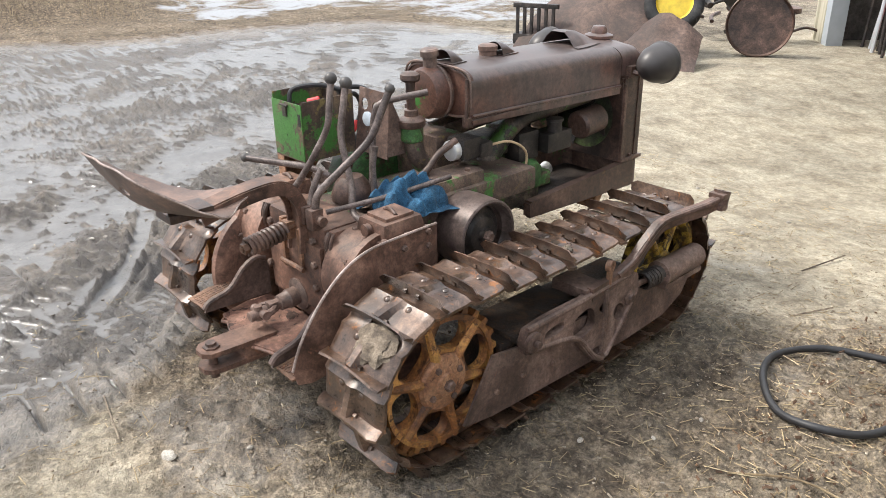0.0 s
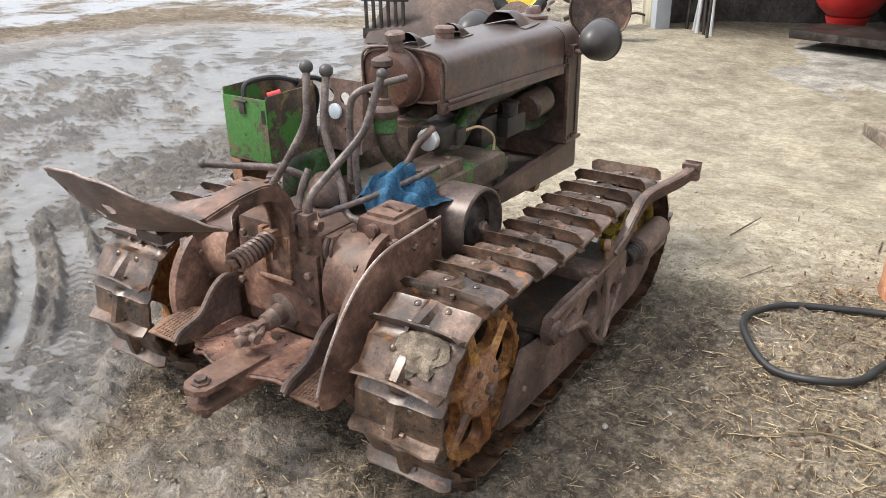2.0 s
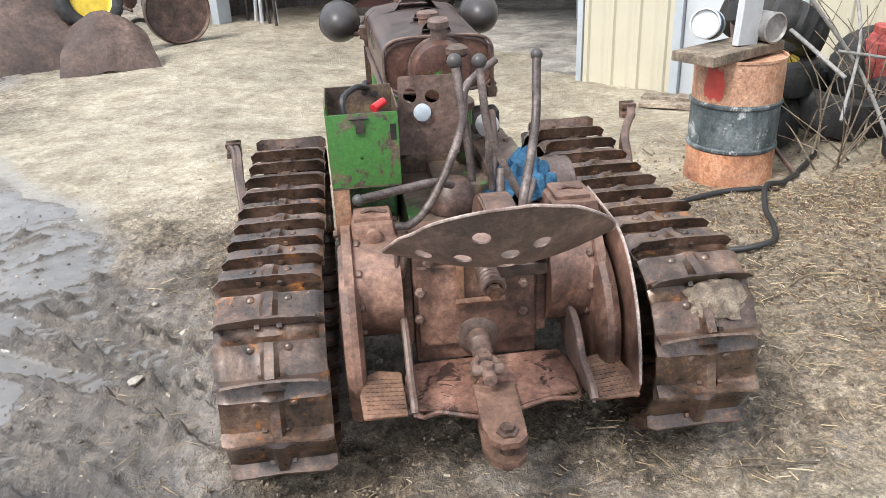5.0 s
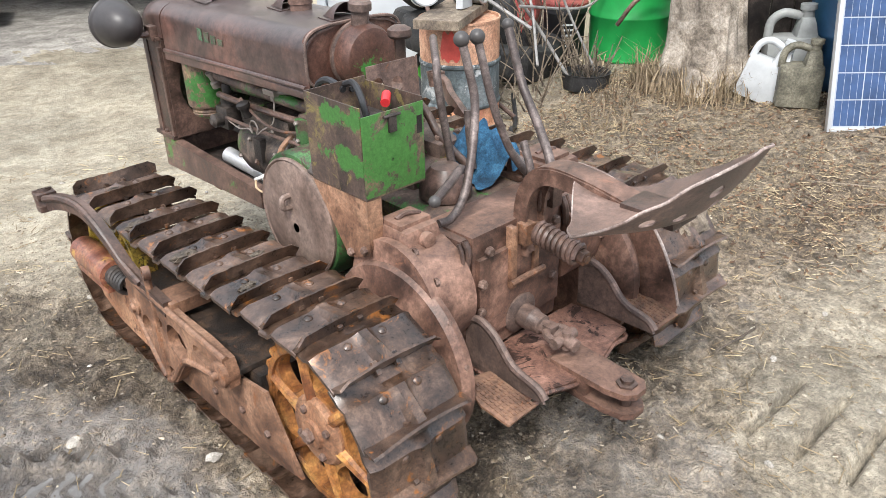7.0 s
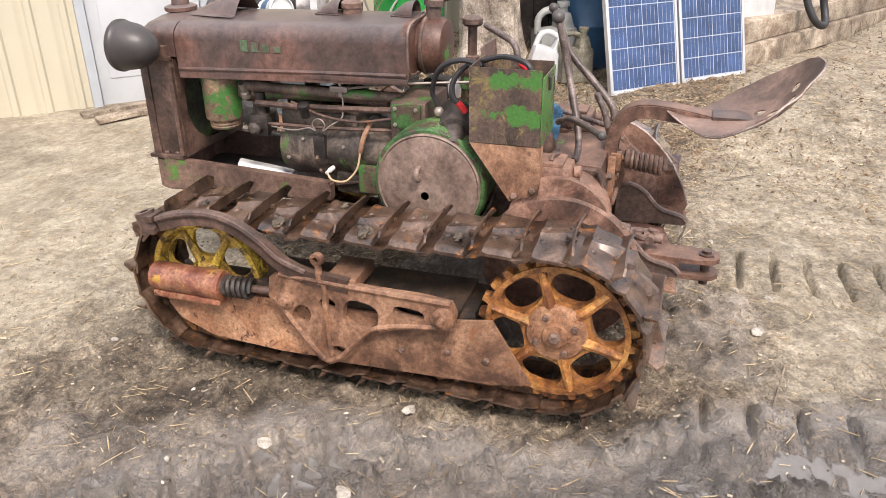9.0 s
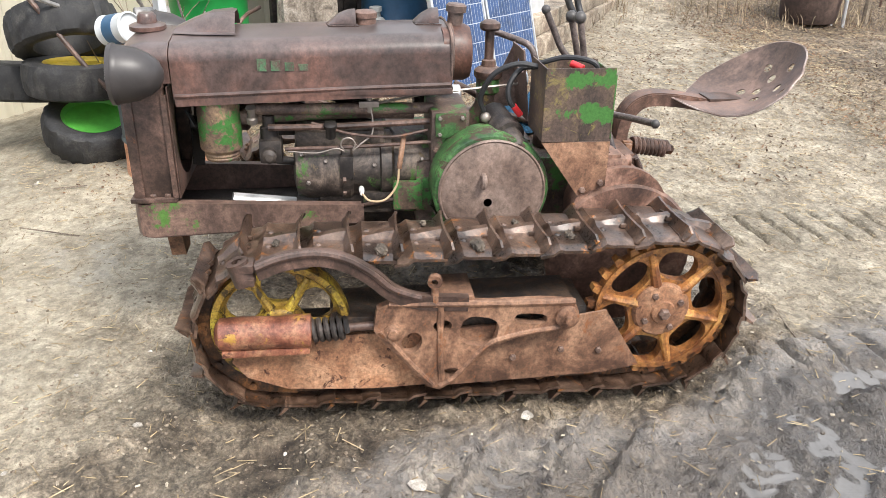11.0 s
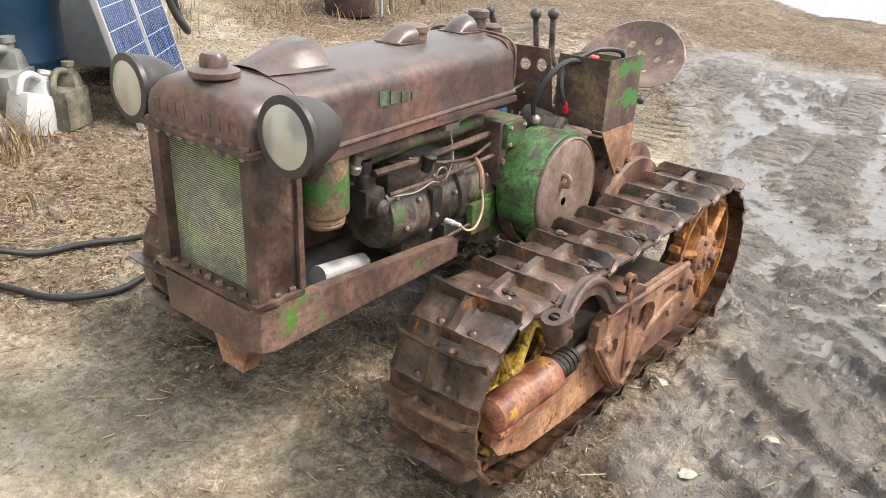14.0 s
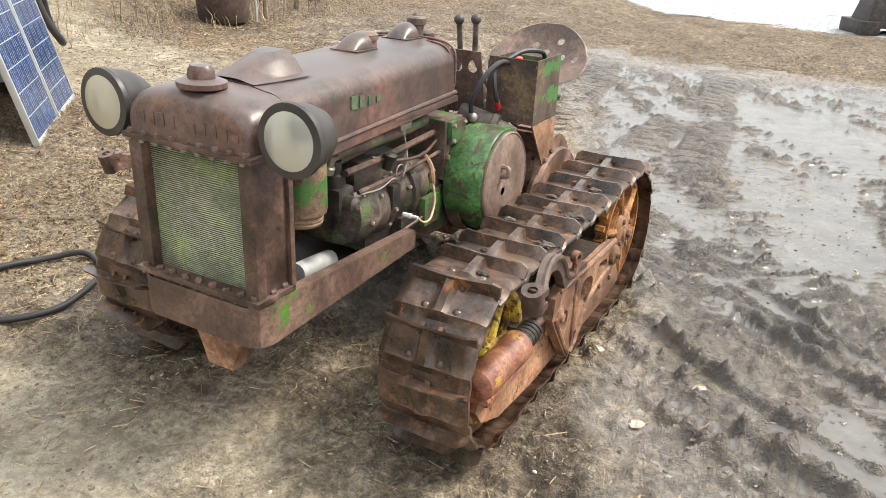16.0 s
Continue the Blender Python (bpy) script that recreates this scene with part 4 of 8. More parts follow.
def sprocket(parent, x, side):
    c = (x, REAR[0], REAR[1])
    face = axes(c, (side, 0, 0), (0, 1, 0))
    bm = BM()
    n = 26
    outline = []
    for i in range(n):
        for k, r in ((0.0, 0.212), (0.28, 0.212), (0.42, 0.236), (0.72, 0.236), (0.86, 0.212)):
            a = 2 * math.pi * (i + k) / n
            outline.append((r * math.cos(a), r * math.sin(a)))
    holes = []
    for i in range(6):
        a = math.pi / 3 * i + 0.26
        holes.append(ellipse(0.149 * math.cos(a), 0.149 * math.sin(a), 0.047, 0.064, 22, a, 0.8))
    plate(bm, outline, 0.034, face @ Matrix.Translation((0, 0, -0.023)), holes)
    lathe(bm, [(0.198, -0.02), (0.214, -0.02), (0.214, 0.02), (0.198, 0.02), (0.198, -0.02)], face, 48)
    # the right wheel takes the darker copy of the orange
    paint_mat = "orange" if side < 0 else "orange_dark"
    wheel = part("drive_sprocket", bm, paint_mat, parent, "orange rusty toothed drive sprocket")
    for i in range(6):
        a = math.pi / 3 * i + 0.26 + math.pi / 6
        p, q = (face @ Vector((r * math.cos(a), r * math.sin(a), 0.011)) for r in (0.08, 0.20))
        bm = BM()
        tube(bm, [p, (p + q) / 2, q], 0.013, 8, 3, None, (0.018, 0.012))
        part("spoke", bm, paint_mat, wheel)
    bm = BM()
    lathe(bm, [(0.092, 0.0), (0.092, 0.018), (0.084, 0.028), (0.04, 0.034), (0.036, 0.042), (1e-5, 0.044)], face, 32)
    hub = part("hub", bm, "guard", wheel, "rusty brown hub plate")
    for i in range(4):
        a = math.pi / 2 * i + 0.5
        piece("bolt", BOLT, hub, face @ Matrix.Translation((0.062 * math.cos(a), 0.062 * math.sin(a), 0.029)) @ Matrix.Scale(1.0, 4))
    piece("bolt", BOLT, hub, face @ Matrix.Translation((0, 0, 0.04)) @ Matrix.Scale(1.7, 4))
    return wheel


def idler(parent, x, side):
    c = (x, FRONT[0], FRONT[1] + 0.012)
    face = axes(c, (side, 0, 0), (0, 1, 0))
    bm = BM()
    holes = []
    for i in range(6):
        a = math.pi / 3 * i + 0.5
        holes.append(ellipse(0.117 * math.cos(a), 0.117 * math.sin(a), 0.049, 0.053, 20, a, 0.75))
    plate(bm, ellipse(0, 0, 0.19, 0.19, 40), 0.018, face @ Matrix.Translation((0, 0, -0.009)), holes)
    lathe(bm, [(0.165, -0.03), (0.20, -0.03), (0.205, 0.0), (0.20, 0.034), (0.182, 0.034), (0.168, 0.012), (0.165, -0.03)], face, 48)
    lathe(bm, [(0.055, -0.02), (0.055, 0.03), (0.04, 0.04), (1e-5, 0.04)], face, 20)
    wheel = part("idler_wheel", bm, "yellow", parent, "yellow spoked front idler wheel")
    for i in range(6):
        a = math.pi / 3 * i + 0.5 + math.pi / 6
        p, q = (face @ Vector((r * math.cos(a), r * math.sin(a), 0.012)) for r in (0.05, 0.17))
        bm = BM()
        tube(bm, [p, (p + q) / 2, q], 0.012, 8, 3, None, (0.016, 0.011))
        part("spoke", bm, "yellow", wheel)
    return wheel


def build_track(side, cx):
    """One crawler track with its frame. side: -1 on the tractor's left, 1 on its right."""
    X = lambda lx: cx + side * lx
    if side < 0:
        flank = Matrix(((0, 0, -1, X(0.138)), (1, 0, 0, 0), (0, 1, 0, 0), (0, 0, 0, 1)))
    else:
        flank = Matrix(((0, 0, 1, X(0.138)), (1, 0, 0, 0), (0, 1, 0, 0), (0, 0, 0, 1)))
    bm = BM()
    for i in range(PITCH_N):
        y, z, a = belt_at(BELT * (i + 0.5) / PITCH_N)
        m = Matrix.Translation((cx, y, z)) @ Matrix.Rotation(a, 4, "X")
        for lx in (-0.055, 0.055):
            block(bm, (lx - 0.011, -0.068, -0.052), (lx + 0.011, 0.068, -0.010), 0.006, m)
        rod(bm, m @ Vector((-0.075, 0.07, -0.033)), m @ Vector((0.075, 0.07, -0.033)), 0.012, 8)
    track = part("track_chain", bm, "chain", tractor, "rusty link chain of the crawler track")
    for i in range(PITCH_N):
        y, z, a = belt_at(BELT * (i + 0.35) / PITCH_N)
        rnd = random.Random(i * 7 + side)
        m = Matrix.Translation((cx + rnd.uniform(-0.004, 0.004), y, z)) @ Matrix.Rotation(a + rnd.uniform(-0.03, 0.03), 4, "X") @ Matrix.Rotation(rnd.uniform(-0.015, 0.015), 4, "Z")
        piece("track_shoe", SHOES[(i * 3 + (side > 0)) % 5], track, m)
    sprocket(tractor, X(0.075), side)
    idler(tractor, X(0.055), side)
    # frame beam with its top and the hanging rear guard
    # the right frame takes the duller, darker brown
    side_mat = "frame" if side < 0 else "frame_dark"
    bm = BM()
    block(bm, (min(X(-0.09), X(0.1)), 0.24, 0.12), (max(X(-0.09), X(0.1)), 1.02, 0.345), 0.012)
    block(bm, (min(X(-0.05), X(0.06)), 0.98, 0.2), (max(X(-0.05), X(0.06)), 1.2, 0.3), 0.01)
    beam = part("track_frame", bm, "caked", tractor, "rusty crawler track frame beam")
    for yy in (0.34, 0.52, 0.70, 0.86):
        bm = BM()
        lathe(bm, [(0.03, -0.07), (0.062, -0.07), (0.062, -0.04), (0.05, -0.03), (0.05, 0.03), (0.062, 0.04), (0.062, 0.07), (0.03, 0.07)], axes((cx, yy, 0.115), (1, 0, 0)), 18)
        part("track_roller", bm, "chain", beam)
    bm = BM()
    plate(bm, [(0.06, 0.135), (0.18, 0.115), (0.70, 0.100), (0.70, 0.30), (0.44, 0.31), (0.27, 0.325), (0.185, 0.338)], 0.010, flank @ Matrix.Translation((0, 0, -0.026)))
    guard = part("rear_guard", bm, side_mat, beam, "flat rusty guard plate with pointed rear corner")
    for yy, zz in ((0.32, 0.21), (0.20, 0.20), (0.47, 0.19)):
        piece("bolt", BOLT, guard, flank @ Matrix.Translation((yy, zz, -0.018)))
    bm = BM()
    pts = [(0.66, 0.105), (0.9, 0.10), (1.15, 0.115), (1.27, 0.165), (1.31, 0.22), (1.28, 0.285), (1.05, 0.295), (0.66, 0.295)]
    plate(bm, pts, 0.03, flank @ Matrix.Translation((0, 0, -0.052)))
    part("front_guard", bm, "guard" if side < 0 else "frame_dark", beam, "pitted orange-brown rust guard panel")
    # cast side bracket with lightening holes
    bm = BM()
    out = [(0.30, 0.395), (0.285, 0.36), (0.295, 0.31), (0.35, 0.295), (0.46, 0.285), (0.56, 0.25), (0.645, 0.145), (0.70, 0.112), (0.735, 0.125), (0.86, 0.28), (0.895, 0.33), (0.885, 0.40), (0.83, 0.425), (0.70, 0.415), (0.55, 0.405), (0.40, 0.405)]
    holes = [ellipse(0.785, 0.282, 0.030, 0.038, 12, 0.5), ellipse(0.694, 0.335, 0.028, 0.020, 12), ellipse(0.585, 0.31, 0.058, 0.05, 14, 0.2, 0.7), ellipse(0.664, 0.17, 0.030, 0.018, 12), ellipse(0.43, 0.345, 0.05, 0.018, 12, 0.1, 0.7), ellipse(0.695, 0.245, 0.006, 0.03, 10)]
    plate(bm, out, 0.03, flank @ Matrix.Translation((0, 0, -0.008)), holes)
    lip = [flank @ Vector((y, z, 0.022)) for y, z in ((0.31, 0.315), (0.46, 0.295), (0.56, 0.262), (0.65, 0.16), (0.70, 0.125))]
    tube(bm, lip, 0.009, 8, 3)
    lip = [flank @ Vector((y, z, 0.022)) for y, z in ((0.72, 0.13), (0.79, 0.215), (0.875, 0.33))]
    tube(bm, lip, 0.009, 8, 3)
    tube(bm, [flank @ Vector((y, z, 0.018)) for y, z in ((0.30, 0.395), (0.55, 0.402), (0.85, 0.415))], 0.011, 8, 3)
    tube(bm, [flank @ Vector((y, z, 0.02)) for y, z in ((0.70, 0.40), (0.70, 0.26), (0.695, 0.15))], 0.011, 8, 3)
    lathe(bm, [(0.036, -0.01), (0.036, 0.035), (0.026, 0.04), (0.012, 0.04), (0.012, 0.055), (1e-5, 0.056)], flank @ Matrix.Translation((0.322, 0.348, 0)), 18)
    lathe(bm, [(0.028, 0.0), (0.028, 0.028), (0.016, 0.032), (0.014, 0.04), (1e-5, 0.041)], flank @ Matrix.Translation((0.84, 0.322, 0)), 16)
    block(bm, (min(X(0.0), X(0.15)), 0.60, 0.385), (max(X(0.0), X(0.15)), 0.70, 0.425), 0.006)
    bracket = part("side_bracket", bm, side_mat, beam, "dusty rusty cast side bracket with holes")
    bm = BM()
    block(bm, (min(X(-0.08), X(0.13)), 0.28, 0.345), (max(X(-0.08), X(0.13)), 0.62, 0.362), 0.004)
    part("top_shelf", bm, "caked", beam, "dirt-caked shelf of the track frame")
    bm = BM()
    rod(bm, (X(0.155), 0.715, 0.40), (X(0.155), 0.718, 0.47), 0.011, 8)
    lathe(bm, [(0.010, -0.010), (0.021, -0.010), (0.021, 0.010), (0.010, 0.010), (0.010, -0.010)], axes((X(0.155), 0.718, 0.482), (side, 0.2, 0)), 14)
    part("eye_pin", bm, "frame", beam)
    # bowed front arm
    tip = 0.225 if side < 0 else 0.268
    bm = BM()
    arm = [(0.150, 0.62, 0.405), (0.150, 0.76, 0.418), (0.158, 0.84, 0.455), (0.168, 0.90, 0.515), (0.178, 0.97, 0.565), (0.186 if side < 0 else 0.212, 1.05, 0.588), (0.205 if side < 0 else 0.25, 1.14 if side < 0 else 1.11, 0.586 if side < 0 else 0.608), (tip, 1.205 if side < 0 else 1.165, 0.57 if side < 0 else 0.622)]
    tube(bm, [(X(a), b, c) for a, b, c in arm], 0.02, 10, 4, (0.026, 0.046))
    tube(bm, [(X(a + 0.012), b, c + 0.016) for a, b, c in arm[1:]], 0.011, 8, 4)
    end = Vector((X(tip), 1.222 if side < 0 else 1.18, 0.57 if side < 0 else 0.626))
    for dy in (-0.02, 0.02):
        block(bm, (end.x - 0.03, end.y - 0.015, end.z + dy - 0.011), (end.x + 0.03, end.y + 0.028, end.z + dy + 0.011), 0.007)
    lathe(bm, [(0.014, -0.034), (0.03, -0.034), (0.03, 0.034), (0.014, 0.034), (0.014, -0.034)], axes(end + Vector((0, 0.02, 0)), (0, 0.3, 1)), 16)
    part("front_arm", bm, "rust", beam, "bowed rusty front arm with forked end")
    # recoil cylinder and spring
    bm = BM()
    p, q = Vector((X(0.125), 1.345, 0.325)), Vector((X(0.125), 1.075, 0.322))
    m = axes(p, q - p)
    lathe(bm, [(1e-5, -0.004), (0.03, 0.0), (0.046, 0.012), (0.049, 0.06), (0.047, 0.19), (0.05, 0.2), (0.05, 0.27), (0.03, 0.274), (1e-5, 0.274)], m, 24)
    block(bm, (min(X(0.09), X(0.16)), 1.08, 0.262), (max(X(0.09), X(0.16)), 1.33, 0.285), 0.008)
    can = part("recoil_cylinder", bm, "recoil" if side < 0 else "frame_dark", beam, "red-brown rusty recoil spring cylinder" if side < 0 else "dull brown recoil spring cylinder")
    bm = BM()
    coil(bm, (X(0.125), 1.075, 0.322), (X(0.125), 0.97, 0.326), 0.029, 0.0085, 5.5)
    part("spring", bm, "dark", can, "dark coil spring")
    bm = BM()
    rod(bm, (X(0.125), 1.08, 0.322), (X(0.125), 0.86, 0.33), 0.013, 10)
    part("push_rod", bm, "rust", can)
    return track


build_track(-1, -0.55)
build_track(1, 0.588)

# ---- hood, tank and radiator ----
def hood_ring(y, hw, z0, z1, n=9, corner=0.075):
    pts = [(-hw, z0)]
    for i in range(n):
        a = math.pi - math.pi / 2 * i / (n - 1)
        pts.append((-hw + corner + corner * math.cos(a), z1 - 0.012 - corner * 0.8 + corner * 0.8 * math.sin(a)))
    pts += [(-hw * 0.35, z1 - 0.003), (0, z1), (hw * 0.35, z1 - 0.003)]
    for i in range(n):
        a = math.pi / 2 - math.pi / 2 * i / (n - 1)
        pts.append((hw - corner + corner * math.cos(a), z1 - 0.012 - corner * 0.8 + corner * 0.8 * math.sin(a)))
    pts.append((hw, z0))
    return [Vector((x, y, z)) for x, z in pts]


bm = BM()
sections = [(0.605, 0.176, 0.905, 1.085), (0.75, 0.178, 0.902, 1.084), (0.95, 0.181, 0.897, 1.080), (1.2, 0.187, 0.890, 1.074), (1.475, 0.194, 0.882, 1.066)]
outer = [[bm.verts.new(c) for c in hood_ring(*s)] for s in sections]
inner = [[bm.verts.new(c) for c in hood_ring(s[0], s[1] - 0.004, s[2], s[3] - 0.005)] for s in sections]
for rows, flip in ((outer, False), (inner, True)):
    for a, b in zip(rows, rows[1:]):
        for i in range(len(a) - 1):
            f = (a[i], a[i + 1], b[i + 1], b[i])
            bm.faces.new(f[::-1] if flip else f)
for k in (0, -1):
    for i in range(len(outer[0]) - 1):
        bm.faces.new((outer[k][i], outer[k][i + 1], inner[k][i + 1], inner[k][i]))
for i in (0, -1):
    for k in range(len(sections) - 1):
        bm.faces.new((outer[k][i], outer[k + 1][i], inner[k + 1][i], inner[k][i]))
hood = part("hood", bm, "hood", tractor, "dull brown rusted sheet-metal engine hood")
for s in (-1, 1):
    bm = BM()
    tube(bm, [(s * 0.183, 0.61, 0.918), (s * 0.188, 0.95, 0.910), (s * 0.2, 1.47, 0.895)], 0.007, 8, 2)
    block(bm, (s * 0.186 - 0.006, 0.605, 0.888), (s * 0.186 + 0.006, 1.0, 0.906), 0.002)
    tube(bm, [(s * 0.18, 0.61, 0.9), (s * 0.192, 1.2, 0.885), (s * 0.198, 1.47, 0.878)], 0.012, 6, 2, (0.006, 0.03))
    part("hood_rail", bm, "hood", hood)
# raised covers on top
def shield(y, w, length, h, z):
    bm = BM()
    n, k = 12, 8
    rows = []
    for j in range(k + 1):
        u = j / k
        yy = y + length * u
        hh = h * (1 - u ** 2.2)
        rows.append([bm.verts.new((w * (1 - 0.25 * u) * math.cos(math.pi * i / n), yy + 0.012 * math.sin(math.pi * i / n) * u, z + max(0.001, hh * math.sin(math.pi * i / n)))) for i in range(n + 1)])
    for a, b in zip(rows, rows[1:]):
        for i in range(n):
            bm.faces.new((a[i], a[i + 1], b[i + 1], b[i]))
    bmesh.ops.solidify(bm, geom=list(bm.faces), thickness=0.003)
    plate(bm, [(-w * 1.25, -0.008), (w * 1.25, -0.008), (w * 1.05, length * 1.08), (0, length * 1.2), (-w * 1.05, length * 1.08)], 0.003, Matrix.Translation((0, y, z - 0.003)))
    return bm


part("filler_shield", shield(0.635, 0.048, 0.07, 0.045, 1.086), "hood", hood, "half-round rusty filler shield")
part("filler_shield", shield(0.905, 0.048, 0.08, 0.045, 1.082), "hood", hood, "half-round rusty filler shield")
bm = BM()
lathe(bm, [(0.034, 0.0), (0.034, 0.018), (0.038, 0.02), (0.038, 0.036), (0.03, 0.042), (1e-5, 0.043)], Matrix.Translation((0, 0.872, 1.08)), 20)
part("filler_cap", bm, "rust", hood, "round rusty filler cap")
bm = BM()
rows = []
for j, (yy, w, h) in enumerate(((1.285, 0.075, 0.052), (1.30, 0.074, 0.056), (1.36, 0.07, 0.05), (1.42, 0.06, 0.028), (1.475, 0.046, 0.003))):
    prof = [(-w - 0.035, 0.0), (-w - 0.01, 0.004), (-w * 0.8, h * 0.6), (-w * 0.45, h), (w * 0.45, h), (w * 0.8, h * 0.6), (w + 0.01, 0.004), (w + 0.035, 0.0)]
    rows.append([bm.verts.new((x, yy, 1.070 - 0.006 * (abs(x) > w) + z)) for x, z in prof])
for a, b in zip(rows, rows[1:]):
    for i in range(7):
        bm.faces.new((a[i], a[i + 1], b[i + 1], b[i]))
bmesh.ops.solidify(bm, geom=list(bm.faces), thickness=0.003)
part("stack_cover", bm, "hood", hood, "bent sheet cover over the stack opening")
# faded lettering remnants on the flanks, as plain strokes
for s, y0 in ((-1, 1.215),):
    for k in range(4):
        yy = y0 - k * 0.042
        hw = 0.1885 - (1.2 - yy) * 0.022
        bm = BM()
        block(bm, (s * hw - 0.0012, yy - 0.028, 0.968), (s * hw + 0.0012, yy, 1.006 - 0.006 * k), 0)
        part("faded_mark", bm, "letter", hood, "faded green painted mark")

bm = BM()
hw, zlo, zhi = 0.17, 0.908, 1.08
rim = [(x, z) for x, z in ellipse(0, (zlo + zhi) / 2, hw, (zhi - zlo) / 2, 36, 0, 0.45)]
plate(bm, rim, 0.02, Matrix(((1, 0, 0, 0), (0, 0, 1, 0.612), (0, 1, 0, 0), (0, 0, 0, 1))))
rings = lathe(bm, [(0.094, 0.0), (0.094, 0.07), (0.085, 0.088), (0.06, 0.094), (1e-5, 0.095)], axes((0, 0.615, 0.985), (0, -1, 0)), 32)
tank = part("fuel_tank", bm, "tank", tractor, "red-brown rusty fuel tank end with green remnants")
bm = BM()
lathe(bm, [(0.096, 0.0), (0.10, 0.002), (0.10, 0.012), (0.096, 0.014)], axes((0, 0.60, 0.985), (0, -1, 0)), 40)
tube(bm, [Vector((x * 1.04, 0.607, 0.994 + (z - 0.994) * 1.04)) for x, z in rim + rim[:1]], 0.005, 6, 1)
part("tank_strap", bm, "seat", tank)
bm = BM()
lathe(bm, [(0.026, -0.02), (0.026, 0.03), (0.034, 0.032), (0.034, 0.052), (0.028, 0.058), (1e-5, 0.06)], axes((0, 0.575, 1.085), (0, -0.08, 1)), 18)
part("fuel_cap", bm, "seat", tank, "dusty round fuel cap")
bm = BM()
tube(bm, [(0.165, 0.6, 1.05), (0.17, 0.595, 0.98), (0.172, 0.59, 0.90)], 0.007, 8, 3)
block(bm, (0.155, 0.585, 0.88), (0.185, 0.615, 0.915), 0.004)
part("tank_clamp", bm, "rust", tank)

# radiator: cast top, core with fine wires, side posts, bottom flange
bm = BM()
secs = []
for y, hw, z0, z1, corner in ((1.478, 0.196, 0.935, 1.064, 0.07), (1.55, 0.2, 0.935, 1.066, 0.07), (1.6, 0.2, 0.935, 1.058, 0.07), (1.622, 0.197, 0.935, 1.04, 0.06), (1.632, 0.188, 0.936, 1.015, 0.045)):
    secs.append([bm.verts.new(c) for c in hood_ring(y, hw, z0, z1, 9, corner)])
for a, b in zip(secs, secs[1:]):
    for i in range(len(a)):
        j = (i + 1) % len(a)
        bm.faces.new((a[i], a[j], b[j], b[i]))
bm.faces.new(secs[0])
bm.faces.new(secs[-1])
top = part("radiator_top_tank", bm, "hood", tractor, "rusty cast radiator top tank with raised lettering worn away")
for word, n in ((0.158, 4), (-0.012, 5)):
    for k in range(n):
        x = word - k * 0.034
        h = 0.036 - 0.006 * abs(k - 1.5) * (1 if n == 5 else 0.3)
        bm = BM()
        block(bm, (x - 0.024, 1.628, 0.966), (x, 1.6345, 0.966 + h), 0.003)
        part("raised_bar", bm, "hood", top)
bm = BM()
lathe(bm, [(0.06, 0.0), (0.066, 0.004), (0.066, 0.016), (0.05, 0.022), (0.036, 0.024), (0.034, 0.044), (0.026, 0.054), (1e-5, 0.056)], Matrix.Translation((0.0, 1.565, 1.062)) @ Matrix.Diagonal((1, 0.85, 1, 1)), 24)
part("radiator_cap", bm, "hood", top, "rusty round radiator cap")
bm = BM()
block(bm, (-0.215, 1.5, 0.922), (0.215, 1.642, 0.936), 0.004)
flange = part("radiator_flange", bm, "rust", tractor, "rusty bolted radiator flange")
bm = BM()
block(bm, (-0.215, 1.5, 0.551), (0.215, 1.646, 0.566), 0.004)
flange_low = part("radiator_flange", bm, "rust", tractor, "rusty bolted radiator flange")
for i in range(9):
    x = -0.19 + i * 0.0475
    for z in (0.936, 0.566):
        piece("bolt", BOLT, flange if z > 0.9 else flange_low, Matrix.Translation((x, 1.63, z)))
    for z in (0.922, 0.551):
        piece("bolt", BOLT_SMALL, flange if z > 0.9 else flange_low, Matrix.Translation((x + 0.01, 1.634, z)) @ Matrix.Rotation(math.pi, 4, "X"))
for y in (1.53, 1.575):
    for s in (-1, 1):
        piece("bolt", BOLT, flange_low, Matrix.Translation((s * 0.2, y, 0.566)))
bm = BM()
block(bm, (-0.172, 1.55, 0.566), (0.172, 1.598, 0.922), 0.002)
core = part("radiator_core", bm, "core", tractor, "green-grey radiator core with fine fins")
bm = BM()
for i in range(62):
    z = 0.570 + i * 0.00575
    wob = 0.0014 * math.sin(i * 12.9)
    tube(bm, [(-0.168, 1.601, z + wob), (-0.05, 1.602, z - wob), (0.06, 1.602, z + 0.4 * wob), (0.168, 1.601, z)], 0.0013, 4, 1)
tagged(part("wire_mesh", bm, "fins", core), "fine bent radiator wires", kind="stuff")
for s in (-1, 1):
    bm = BM()
    block(bm, (min(s * 0.17, s * 0.2), 1.505, 0.566), (max(s * 0.17, s * 0.2), 1.628, 0.922), 0.004)
    post = part("radiator_post", bm, "rust", tractor, "rusty radiator side post")
    bm = BM()
    block(bm, (min(s * 0.162, s * 0.205), 1.60, 0.566), (max(s * 0.162, s * 0.205), 1.632, 0.922), 0.004)
    part("front_rib", bm, "rust", post)
    bm = BM()
    block(bm, (min(s * 0.19, s * 0.212), 1.495, 0.566), (max(s * 0.19, s * 0.212), 1.512, 0.90), 0.003)
    part("rear_rib", bm, "rust", post)
bm = BM()
plate(bm, [(-0.2, 0.56), (0.2, 0.56), (0.2, 0.925), (-0.2, 0.925)], 0.004, Matrix(((1, 0, 0, 0), (0, 0, 1, 1.49), (0, 1, 0, 0), (0, 0, 0, 1))), [ellipse(0, 0.745, 0.158, 0.158, 30)])
part("fan_shroud", bm, "rust", tractor)
bm = BM()
